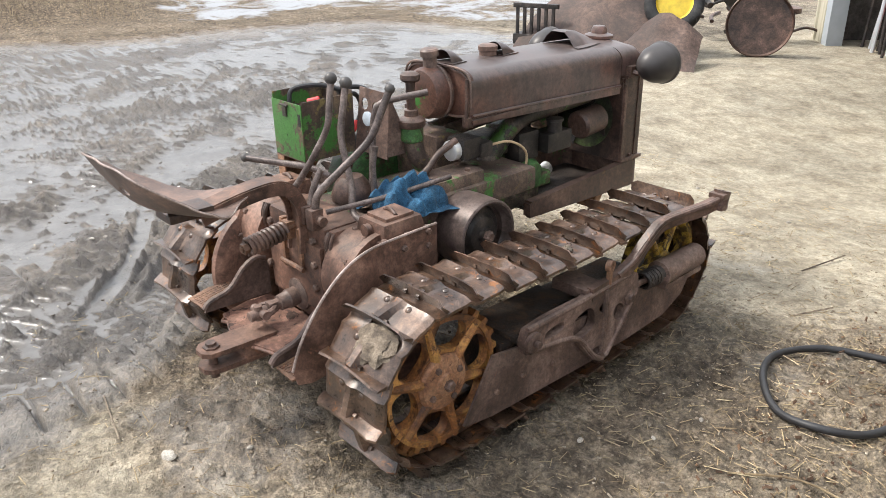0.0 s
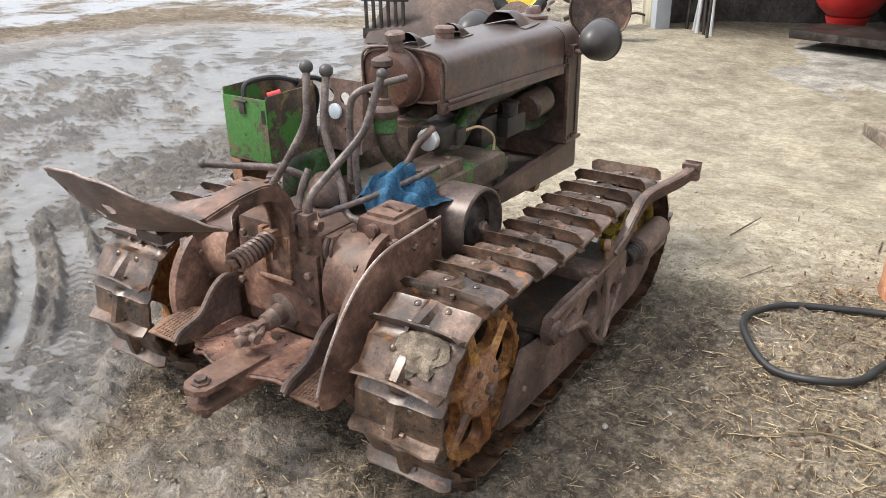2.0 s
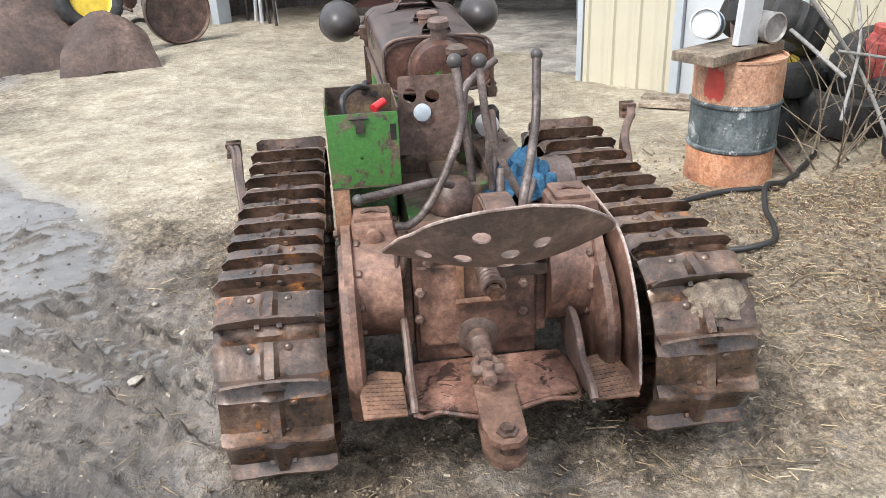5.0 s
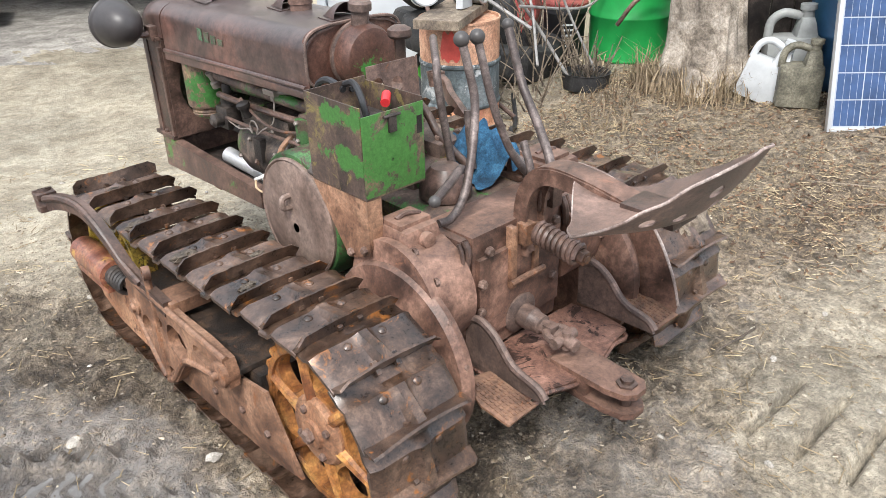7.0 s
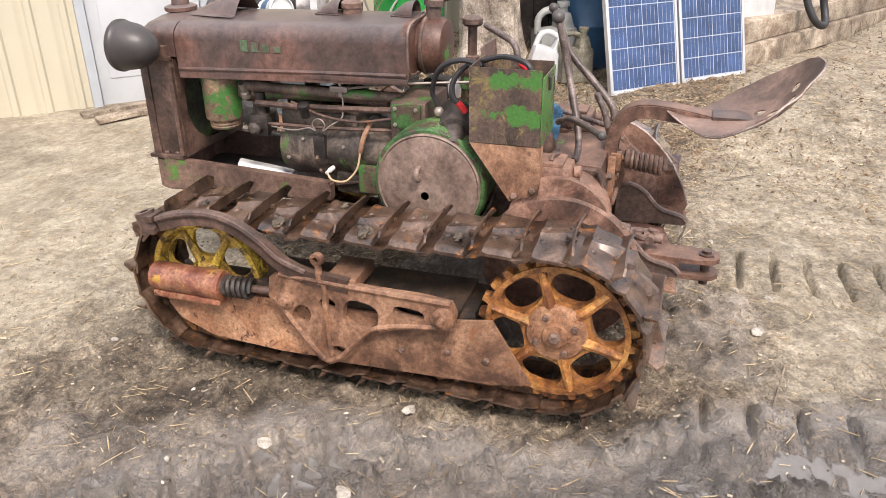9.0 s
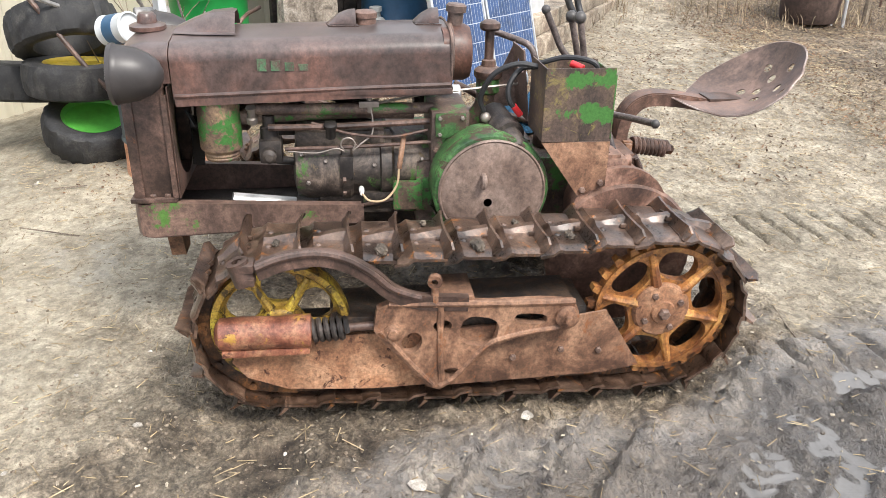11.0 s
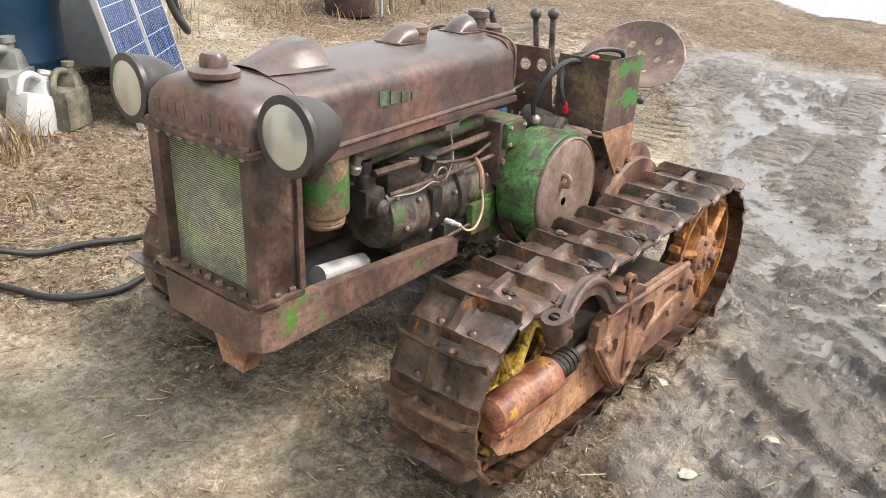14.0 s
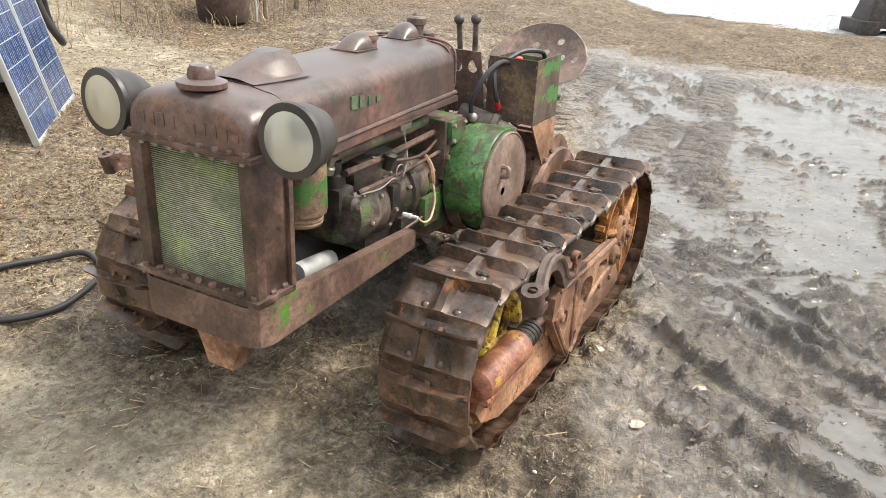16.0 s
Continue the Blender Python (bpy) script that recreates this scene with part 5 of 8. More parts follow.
for i in range(4):
    a = i * math.pi / 2 + 0.4
    m = axes((0.02, 1.45, 0.745), (0, 1, 0)) @ Matrix.Rotation(a, 4, "Z") @ Matrix.Rotation(0.5, 4, "X")
    block(bm, (0.02, -0.03, -0.002), (0.14, 0.03, 0.002), 0.001, m)
rod(bm, (0.02, 1.40, 0.745), (0.02, 1.47, 0.745), 0.03, 14)
part("fan", bm, "dark", tractor, "dark four-blade cooling fan at rest")

# front frame: rounded nose and two side rails
bm = BM()
nose = [(-0.215, 0.90), (-0.215, 1.59), (-0.2, 1.628), (-0.165, 1.646), (0.165, 1.646), (0.2, 1.628), (0.215, 1.59), (0.215, 0.90)]
back = [(0.18, 0.90), (0.18, 1.58), (0.15, 1.612), (-0.15, 1.612), (-0.18, 1.58), (-0.18, 0.90)]
plate(bm, nose + back, 0.128, Matrix.Translation((0, 0, 0.424)))
for v in bm.verts:
    if v.co.y < 1.3 and v.co.z < 0.5:
        v.co.z += 0.028 * (1.3 - v.co.y) / 0.4
    if v.co.y < 1.3 and v.co.z > 0.5:
        v.co.z -= 0.03 * (1.3 - v.co.y) / 0.4
bmesh.ops.bevel(bm, geom=[e for e in bm.edges if abs(e.verts[0].co.z - e.verts[1].co.z) < 0.03 and e.is_manifold and e.calc_face_angle(0) > 1], offset=0.008, segments=2, affect="EDGES")
front = part("front_frame", bm, "nose", tractor, "rusty front frame with green paint patches")
bm = BM()
pts = [(-0.10, 0.43), (0.10, 0.43), (0.06, 0.33), (0.045, 0.285), (-0.045, 0.285), (-0.06, 0.33)]
plate(bm, pts, 0.05, Matrix(((1, 0, 0, 0), (0, 0, 1, 1.53), (0, 1, 0, 0), (0, 0, 0, 1))))
part("front_skid", bm, "frame", front, "tapered rusty skid under the nose")
bm = BM()
block(bm, (-0.18, 1.0, 0.43), (0.18, 1.6, 0.445), 0.003)
part("belly_pan", bm, "dark", tractor)

# headlamps
for s in (-1, 1):
    bm = BM()
    m = axes((s * 0.305, 1.615, 0.99), (s * -0.03, -1, -0.02))
    lathe(bm, [(0.08, -0.002), (0.088, 0.0), (0.089, 0.012), (0.085, 0.016), (0.083, 0.03), (0.076, 0.07), (0.06, 0.105), (0.04, 0.13), (0.016, 0.142), (1e-5, 0.144)], m, 36)
    lamp = part("headlamp", bm, "lamp_shell", tractor, "dark round headlamp shell")
    bm = BM()
    lathe(bm, [(0.0795, 0.004), (0.06, -0.007), (0.03, -0.012), (1e-5, -0.0135)], m, 36)
    part("lens", bm, "lens" if s < 0 else "lens_cream", lamp, "ribbed clear lens" if s < 0 else "yellowed cream lens")
    bm = BM()
    tube(bm, [(s * 0.27, 1.55, 0.955), (s * 0.24, 1.53, 0.945), (s * 0.205, 1.525, 0.955)], 0.011, 8, 4)
    block(bm, (min(s * 0.195, s * 0.225), 1.505, 0.925), (max(s * 0.195, s * 0.225), 1.555, 0.975), 0.005)
    part("lamp_bracket", bm, "rust", lamp)

# ---- engine ----
bm = BM()
lathe(bm, [(0.055, 0.0), (0.1, 0.01), (0.112, 0.05), (0.112, 0.16), (0.118, 0.165), (0.118, 0.19), (0.108, 0.2), (0.108, 0.29), (0.12, 0.295), (0.12, 0.33), (0.1, 0.34), (0.1, 0.5)], axes((-0.055, 1.13, 0.61), (0, -1, 0)), 30)
block(bm, (-0.12, 0.72, 0.47), (0.13, 1.05, 0.60), 0.02)
block(bm, (-0.16, 0.70, 0.47), (-0.09, 0.90, 0.545), 0.012)
engine = part("engine_block", bm, "engine", tractor, "oily horizontal engine casting with green remnants")
for k in range(5):
    a = -0.6 + k * 0.55
    piece("bolt", BOLT, engine, axes((-0.055 + 0.12 * math.cos(a + 2.2), 0.955, 0.61 + 0.105 * math.sin(a + 2.2)), (0, 1, 0)))
bm = BM()
block(bm, (-0.13, 0.82, 0.69), (0.07, 1.12, 0.755), 0.02)
block(bm, (-0.12, 0.98, 0.72), (0.04, 1.08, 0.775), 0.012)
part("cylinder_head", bm, "engine", engine)
bm = BM()
block(bm, (-0.185, 0.545, 0.62), (0.06, 0.672, 0.83), 0.012)
gear = part("gear_case", bm, "green_rust", tractor, "gear case with green paint patches")
bm = BM()
block(bm, (-0.205, 0.558, 0.745), (-0.184, 0.66, 0.825), 0.01)
cover = part("case_cover", bm, "green_full", gear, "green bolted case cover")
for y, z in ((0.572, 0.758), (0.646, 0.758), (0.572, 0.812), (0.646, 0.812)):
    piece("bolt", BOLT_SMALL, cover, axes((-0.204, y, z), (-1, 0, 0)))
bm = BM()
lathe(bm, [(1e-5, -0.008), (0.03, 0.0), (0.052, 0.006), (0.056, 0.014), (0.054, 0.018), (0.057, 0.024), (0.055, 0.03), (0.058, 0.036), (0.066, 0.042), (0.068, 0.05), (0.068, 0.23), (0.06, 0.24), (1e-5, 0.24)], Matrix.Translation((-0.125, 1.355, 0.665)), 28)
part("air_cleaner", bm, "green", tractor, "green and rust air cleaner canister")
bm = BM()
for pts, r in (([(-0.13, 1.26, 0.835), (-0.13, 1.05, 0.83), (-0.12, 0.78, 0.825), (-0.1, 0.66, 0.82)], 0.019), ([(-0.10, 1.30, 0.80), (-0.08, 1.0, 0.81), (-0.06, 0.72, 0.80)], 0.028)):
    tube(bm, pts, r, 12, 3)
part("manifold_pipe", bm, "green_rust", tractor, "horizontal pipes with green remnants")
bm = BM()
tube(bm, [(-0.155, 1.20, 0.778), (-0.15, 1.0, 0.776), (-0.14, 0.67, 0.785)], 0.011, 8, 2)
tube(bm, [(-0.165, 1.15, 0.708), (-0.17, 0.92, 0.712), (-0.165, 0.67, 0.722)], 0.0065, 8, 2)
part("control_rod", bm, "rust", tractor)
bm = BM()
block(bm, (-0.16, 1.16, 0.655), (-0.085, 1.235, 0.735), 0.014)
lathe(bm, [(0.03, 0), (0.03, 0.05), (0.02, 0.055), (0.02, 0.09)], Matrix.Translation((-0.12, 1.2, 0.72)), 14)
lathe(bm, [(0.024, 0), (0.024, 0.03), (0.012, 0.04)], axes((-0.16, 1.2, 0.69), (-1, 0, 0)), 12)
rod(bm, (-0.13, 1.18, 0.66), (-0.10, 1.1, 0.64), 0.014, 10)
part("carburettor", bm, "dark", tractor, "dark dusty carburettor")
bm = BM()
path = [(-0.165, 1.14, 0.70), (-0.175, 1.05, 0.695), (-0.178, 0.985, 0.71)]
path += [(-0.18, 0.945 + 0.024 * math.sin(a), 0.722 - 0.024 * math.cos(a)) for a in (0.6, 1.6, 2.6, 3.6, 4.6, 5.6)]
path += [(-0.172, 0.90, 0.725), (-0.155, 0.865, 0.75), (-0.145, 0.862, 0.80), (-0.14, 0.87, 0.845)]
tube(bm, path, 0.0026, 6, 4)
part("fuel_line", bm, "nickel", tractor, "thin bright looped fuel line")
bm = BM()
block(bm, (-0.155, 0.84, 0.838), (-0.125, 0.905, 0.858), 0.004)
rod(bm, (-0.14, 0.87, 0.82), (-0.14, 0.87, 0.885), 0.009, 8)
tube(bm, [(-0.14, 0.84, 0.85), (-0.12, 0.70, 0.87), (-0.1, 0.60, 0.875), (-0.05, 0.36, 0.885)], 0.0045, 6, 3)
part("fuel_valve", bm, "nickel", tractor, "small bright fuel shut-off valve")
bm = BM()
rod(bm, (-0.17, 0.905, 0.566), (-0.2, 0.905, 0.566), 0.009, 8)
rod(bm, (-0.2, 0.905, 0.566), (-0.225, 0.905, 0.566), 0.006, 8)
plug = part("spark_plug", bm, "white_part", engine, "white spark plug")
bm = BM()
tube(bm, [(-0.222, 0.905, 0.566), (-0.235, 0.88, 0.545), (-0.23, 0.83, 0.545), (-0.22, 0.79, 0.59), (-0.205, 0.78, 0.65)], 0.0038, 8, 5)
wire = part("plug_wire", bm, "wire", plug, "cream plug wire")
bm = BM()
tube(bm, [(-0.206, 0.78, 0.645), (-0.19, 0.77, 0.70), (-0.15, 0.76, 0.735)], 0.009, 8, 4)
part("wire_sleeve", bm, "frame", wire, "brown rubber sleeve")
bm = BM()
tube(bm, [(-0.082, 1.345, 0.50), (-0.06, 1.23, 0.478), (-0.044, 1.136, 0.46)], 0.03, 18, 4)
part("bright_pipe", bm, "chrome", tractor, "bright metal exhaust pipe")

# small fittings along the left of the engine
for y, z in ((0.70, 0.66), (0.74, 0.58), (0.80, 0.70), (0.86, 0.645), (0.92, 0.70), (1.02, 0.66), (1.08, 0.59), (1.1, 0.68)):
    piece("bolt", BOLT_SMALL, engine, axes((-0.055 - math.sqrt(max(0.0, 0.114 ** 2 - (z - 0.61) ** 2)), y, z), (-1, 0, (z - 0.61) * 6)))
for y, z in ((0.56, 0.64), (0.655, 0.64), (0.56, 0.7), (0.655, 0.7), (0.61, 0.725)):
    piece("bolt", BOLT, gear, axes((-0.185, y, z), (-1, 0, 0)))
bm = BM()
block(bm, (-0.175, 0.93, 0.60), (-0.150, 0.975, 0.68), 0.006)
part("linkage_plate", bm, "dark", engine)
bm = BM()
lathe(bm, [(0.016, 0), (0.016, 0.035), (0.022, 0.037), (0.022, 0.05), (0.01, 0.055)], axes((-0.165, 1.0, 0.745), (-0.3, 0, 1)), 12)
part("throttle_linkage", bm, "dark", engine)
bm = BM()
lathe(bm, [(0.018, 0), (0.018, 0.02), (0.012, 0.024), (0.012, 0.05), (0.016, 0.052), (0.016, 0.06)], axes((-0.13, 1.25, 0.79), (-0.4, 0, 1)), 12)
part("drain_cock", bm, "nickel", engine)
bm = BM()
tube(bm, [(-0.155, 0.68, 0.76), (-0.175, 0.80, 0.745), (-0.17, 0.93, 0.755), (-0.15, 1.06, 0.79)], 0.005, 8, 4)
tube(bm, [(-0.15, 0.70, 0.55), (-0.18, 0.78, 0.53), (-0.16, 0.90, 0.50)], 0.007, 8, 4)
part("oil_line", bm, "rust", engine)
bm = BM()
block(bm, (-0.19, 0.70, 0.49), (-0.165, 0.80, 0.59), 0.008)
block(bm, (-0.175, 0.60, 0.48), (-0.16, 0.72, 0.60), 0.006)
part("side_casting", bm, "green", engine)

# flywheel on the left with cover disc, crank jaw
bm = BM()
fm = axes((-0.2, 0.49, 0.602), (-1, 0, 0))
lathe(bm, [(0.05, -0.03), (0.178, -0.02), (0.188, -0.012), (0.19, 0.0), (0.19, 0.118), (0.184, 0.126), (0.172, 0.128)], fm, 56)
fly = part("flywheel", bm, "green_full", tractor, "heavy flywheel with worn green rim")
bm = BM()
lathe(bm, [(0.174, 0.118), (0.176, 0.136), (0.171, 0.14), (0.166, 0.136), (0.16, 0.139), (0.10, 0.137), (0.03, 0.133), (1e-5, 0.132)], fm, 56)
part("flywheel_face", bm, "flywheel", fly, "smooth dull brown flywheel face")
# flat dark disc on the face stands in for the hole's shaded inside
bm = BM()
lathe(bm, [(0.014, 0.1325), (0.0, 0.1325)], fm @ Matrix.Translation((0.012, 0.036, 0.002)), 12)
m = fm @ Matrix.Translation((0.0, -0.02, 0.0))
part("flywheel_hole", bm, "dark", fly)
bm = BM()
tube(bm, [fm @ Vector((0.03, -0.06, 0.13)), fm @ Vector((0.03, -0.055, 0.158)), fm @ Vector((0.03, -0.028, 0.158)), fm @ Vector((0.03, -0.022, 0.13))], 0.009, 8, 4)
part("crank_lug", bm, "flywheel", fly)
bm = BM()
lathe(bm, [(0.2, 0.0), (0.205, 0.0), (0.205, 0.05), (0.2, 0.05), (0.2, 0.0)], axes((-0.2, 0.49, 0.602), (-1, 0, 0)), 30, (0.4, 2.9))
part("flywheel_guard", bm, "green_rust", tractor)

# starter with cables
bm = BM()
sm = axes((-0.12, 0.46, 0.80), (-1, -0.25, -0.28))
lathe(bm, [(0.045, 0.0), (0.05, 0.01), (0.05, 0.12), (0.054, 0.124), (0.054, 0.145), (0.04, 0.15), (0.034, 0.2), (0.02, 0.22), (1e-5, 0.222)], sm, 22)
starter = part("starter_motor", bm, "dark", tractor, "dark dusty starter motor")
bm = BM()
ball(bm, sm @ Vector((0.05, -0.03, 0.06)), 0.018, 10)
part("terminal", bm, "nickel", starter)
bm = BM()
tube(bm, [(-0.25, 0.335, 0.985), (-0.245, 0.41, 0.995), (-0.23, 0.48, 0.96), (-0.2, 0.515, 0.88), (-0.19, 0.50, 0.83)], 0.009, 8, 5)
tube(bm, [(-0.22, 0.335, 0.98), (-0.222, 0.39, 0.975), (-0.24, 0.43, 0.93), (-0.25, 0.43, 0.88), (-0.245, 0.40, 0.845)], 0.009, 8, 5)
cables = part("battery_cable", bm, "cable", tractor, "pair of black battery cables")
bm = BM()
rod(bm, (-0.248, 0.415, 0.862), (-0.242, 0.39, 0.83), 0.011, 10)
part("cable_boot", bm, "red", cables, "red cable boot")

# right side of the engine
bm = BM()
tube(bm, [(0.05, 0.80, 0.66), (0.07, 0.88, 0.76), (0.09, 0.96, 0.83), (0.10, 1.10, 0.85), (0.09, 1.38, 0.86)], 0.04, 14, 4)
part("exhaust_elbow", bm, "engine", tractor, "dark exhaust manifold elbow with green traces")
bm = BM()
lathe(bm, [(0.04, 0), (0.06, 0.005), (0.06, 0.13), (0.05, 0.14)], axes((0.13, 1.42, 0.76), (0, -1, -0.1)), 20)
part("generator", bm, "rust", tractor, "rusty red cylinder of the generator")
bm = BM()
block(bm, (0.07, 1.05, 0.68), (0.17, 1.2, 0.76), 0.012)
lathe(bm, [(0.03, 0), (0.03, 0.05), (0.036, 0.052), (0.036, 0.062), (0.02, 0.064)], Matrix.Translation((0.14, 1.12, 0.75)), 16)
block(bm, (0.05, 0.92, 0.66), (0.13, 1.04, 0.78), 0.015)
part("governor", bm, "dark", tractor, "dark dusty governor unit")
bm = BM()
lathe(bm, [(1e-5, 0), (0.055, 0.004), (0.065, 0.03), (0.065, 0.09), (0.05, 0.1)], axes((0.16, 0.98, 0.60), (-1, 0, 0.1)), 22)
block(bm, (0.06, 0.94, 0.54), (0.15, 1.10, 0.60), 0.015)
part("pump_case", bm, "green_full", tractor, "green pump casing")
bm = BM()
block(bm, (0.10, 0.56, 0.765), (0.19, 0.65, 0.84), 0.01)
block(bm, (0.12, 0.64, 0.76), (0.2, 0.70, 0.815), 0.008)
mag = part("magneto", bm, "dark", tractor, "grey-black magneto")
bm = BM()
lathe(bm, [(0.034, 0.0), (0.038, 0.004), (0.038, 0.03), (0.03, 0.034)], axes((0.145, 0.562, 0.80), (0, -1, 0)), 18)
part("magneto_cap", bm, "chrome", mag, "bright foil-like magneto cap")
bm = BM()
tube(bm, [(0.17, 0.70, 0.79), (0.19, 0.80, 0.79), (0.21, 0.87, 0.74), (0.2, 0.88, 0.65)], 0.005, 8, 5)
part("lead_wire", bm, "wire", mag, "copper-coloured ignition wire")
bm = BM()
block(bm, (-0.06, 0.30, 0.60), (0.26, 0.88, 0.69), 0.02)
block(bm, (0.10, 0.36, 0.66), (0.24, 0.62, 0.735), 0.018)
block(bm, (-0.16, 0.0, 0.42), (0.2, 0.72, 0.655), 0.025)
case = part("transmission_case", bm, "green_rust", tractor, "dusty transmission case with green paint traces")
for x, y in ((0.21, 0.40), (0.21, 0.56), (0.13, 0.40), (0.13, 0.58)):
    piece("bolt", BOLT, case, Matrix.Translation((x, y, 0.735)))

# belt pulley
pm = axes((0.255, 0.475, 0.56), (1, 0, 0))
bm = BM()
lathe(bm, [(0.08, 0.0), (0.128, 0.0), (0.131, 0.01), (0.133, 0.075), (0.131, 0.145), (0.124, 0.15), (0.118, 0.148), (0.114, 0.12), (0.105, 0.11), (0.105, 0.09), (0.085, 0.084)], pm, 44)
pulley = part("belt_pulley", bm, "pulley", tractor, "worn grey-brown belt pulley")
bm = BM()
lathe(bm, [(0.106, 0.08), (0.09, 0.10), (0.075, 0.102), (0.06, 0.12), (0.03, 0.125), (0.028, 0.14), (1e-5, 0.14)], pm, 32)
part("pulley_hub", bm, "dark", pulley)
piece("bolt", BOLT, pulley, pm @ Matrix.Translation((0, 0, 0.138)) @ Matrix.Scale(1.9, 4))

# ---- rear end ----
bm = BM()
block(bm, (-0.172, -0.045, 0.30), (0.172, 0.12, 0.665), 0.018)
block(bm, (-0.16, -0.06, 0.36), (0.16, -0.04, 0.60), 0.006)
house = part("rear_housing", bm, "house", tractor, "dusty red-brown rear axle housing")
for s in (-1, 1):
    bm = BM()
    lathe(bm, [(0.15, 0.0), (0.15, 0.12), (0.165, 0.125), (0.165, 0.15)], axes((s * 0.201, 0.06, 0.515), (s, 0, 0)), 32)
    part("brake_drum", bm, "house", house)
    bm = BM()
    block(bm, (min(s * 0.172, s * 0.20), -0.03, 0.36), (max(s * 0.172, s * 0.20), 0.12, 0.66), 0.008)
    part("side_flange", bm, "house", house)
for x, z in ((-0.155, 0.533), (-0.16, 0.452), (0.128, 0.534), (0.127, 0.45), (-0.13, 0.62), (0.13, 0.62)):
    piece("bolt", BOLT, house, axes((x, -0.06, z), (0, -1, 0)) @ Matrix.Scale(1.25, 4))
for s in (-1, 1):
    for k in range(7):
        a = -0.6 + k * 0.62
        piece("bolt", BOLT, house, axes((s * 0.315, 0.06 - 0.15 * math.cos(a), 0.515 + 0.15 * math.sin(a)), (s * -1, -0.3, 0)))
for s in (-1, 1):
    bm = BM()
    lathe(bm, [(0.06, 0.0), (0.225, 0.0), (0.252, 0.012), (0.256, 0.03), (0.246, 0.05), (0.1, 0.06)], axes((s * 0.315, 0.045, 0.37), (s, 0, 0)), 44)
    drive = part("final_drive", bm, "house", tractor, "round final drive housing, orange-brown rust")
    for k in range(6):
        a = 0.6 + k * 0.45
        piece("bolt", BOLT, drive, axes((s * 0.345, 0.045 + 0.247 * math.cos(a), 0.37 + 0.247 * math.sin(a)), (0, math.cos(a), math.sin(a))) @ Matrix.Scale(0.75, 4))
# ribbed covers over both brakes
def brake_cover(x0, x1, y0, y1, z, label):
    bm = BM()
    block(bm, (x0, y0, z), (x1, y1, z + 0.055), 0.016, None, (0.88, 0.9))
    block(bm, (x0 - 0.012, y0 - 0.012, z - 0.012), (x1 + 0.012, y1 + 0.012, z + 0.004), 0.004)
    block(bm, ((x0 + x1) / 2 - 0.05, y0 + 0.03, z + 0.05), ((x0 + x1) / 2 + 0.05, y1 - 0.03, z + 0.066), 0.005)
    lathe(bm, [(0.02, 0), (0.02, 0.02), (0.012, 0.022)], axes(((x0 + x1) / 2, y0, z + 0.028), (0, -1, 0)), 12)
    c = part("brake_cover", bm, "house", tractor, label)
    for x in (x0, x1):
        for y in (y0, (y0 + y1) / 2, y1):
            piece("bolt", BOLT, c, Matrix.Translation((x, y, z + 0.003)))
    tubes = BM()
    tube(tubes, [((x0 + x1) / 2 - 0.03, (y0 + y1) / 2, z + 0.066), ((x0 + x1) / 2, (y0 + y1) / 2, z + 0.074), ((x0 + x1) / 2 + 0.04, (y0 + y1) / 2 - 0.01, z + 0.066)], 0.007, 8, 3)
    part("cover_handle", tubes, "rust", c)


brake_cover(0.225, 0.375, 0.04, 0.215, 0.655, "ribbed dusty cast brake cover")
brake_cover(-0.325, -0.20, 0.03, 0.17, 0.645, "ribbed dusty cast brake cover")
for x, s in ((-0.19, -1), (0.19, 1)):
    bm = BM()
    tube(bm, [(x, -0.035, 0.66), (x, -0.05, 0.63), (x + s * 0.01, -0.045, 0.58)], 0.01, 8, 4)
    tube(bm, [(x + s * 0.02, -0.035, 0.66), (x + s * 0.02, -0.05, 0.62), (x + s * 0.03, -0.045, 0.55)], 0.006, 8, 4)
    part("brake_link", bm, "rust", house)

# platform, foot plates, hitch, power take-off
bm = BM()
edge = [(-0.205, -0.06), (-0.215, -0.15), (-0.19, -0.262), (-0.14, -0.268), (-0.08, -0.29), (0.0, -0.297), (0.08, -0.285), (0.16, -0.262), (0.238, -0.25), (0.25, -0.15), (0.23, -0.06)]
plate(bm, edge, 0.007, Matrix.Translation((0, 0, 0.303)) @ Matrix.Rotation(0.03, 4, "X"), [ellipse(-0.012, -0.235, 0.015, 0.011, 12), ellipse(0.055, -0.225, 0.015, 0.011, 12), ellipse(0.02, -0.19, 0.006, 0.006, 8), ellipse(-0.12, -0.2, 0.006, 0.005, 8)])
rim = [Vector((x, y, 0.299 - 0.012 * (i % 3 == 1) + y * 0.03)) for i, (x, y) in enumerate(edge[1:-1])]
tube(bm, rim, 0.007, 6, 3)
block(bm, (-0.17, -0.2, 0.285), (0.19, -0.05, 0.304), 0.004)
platform = part("rear_platform", bm, "flaked", tractor, "bent reddish rust platform plate with worn paint")
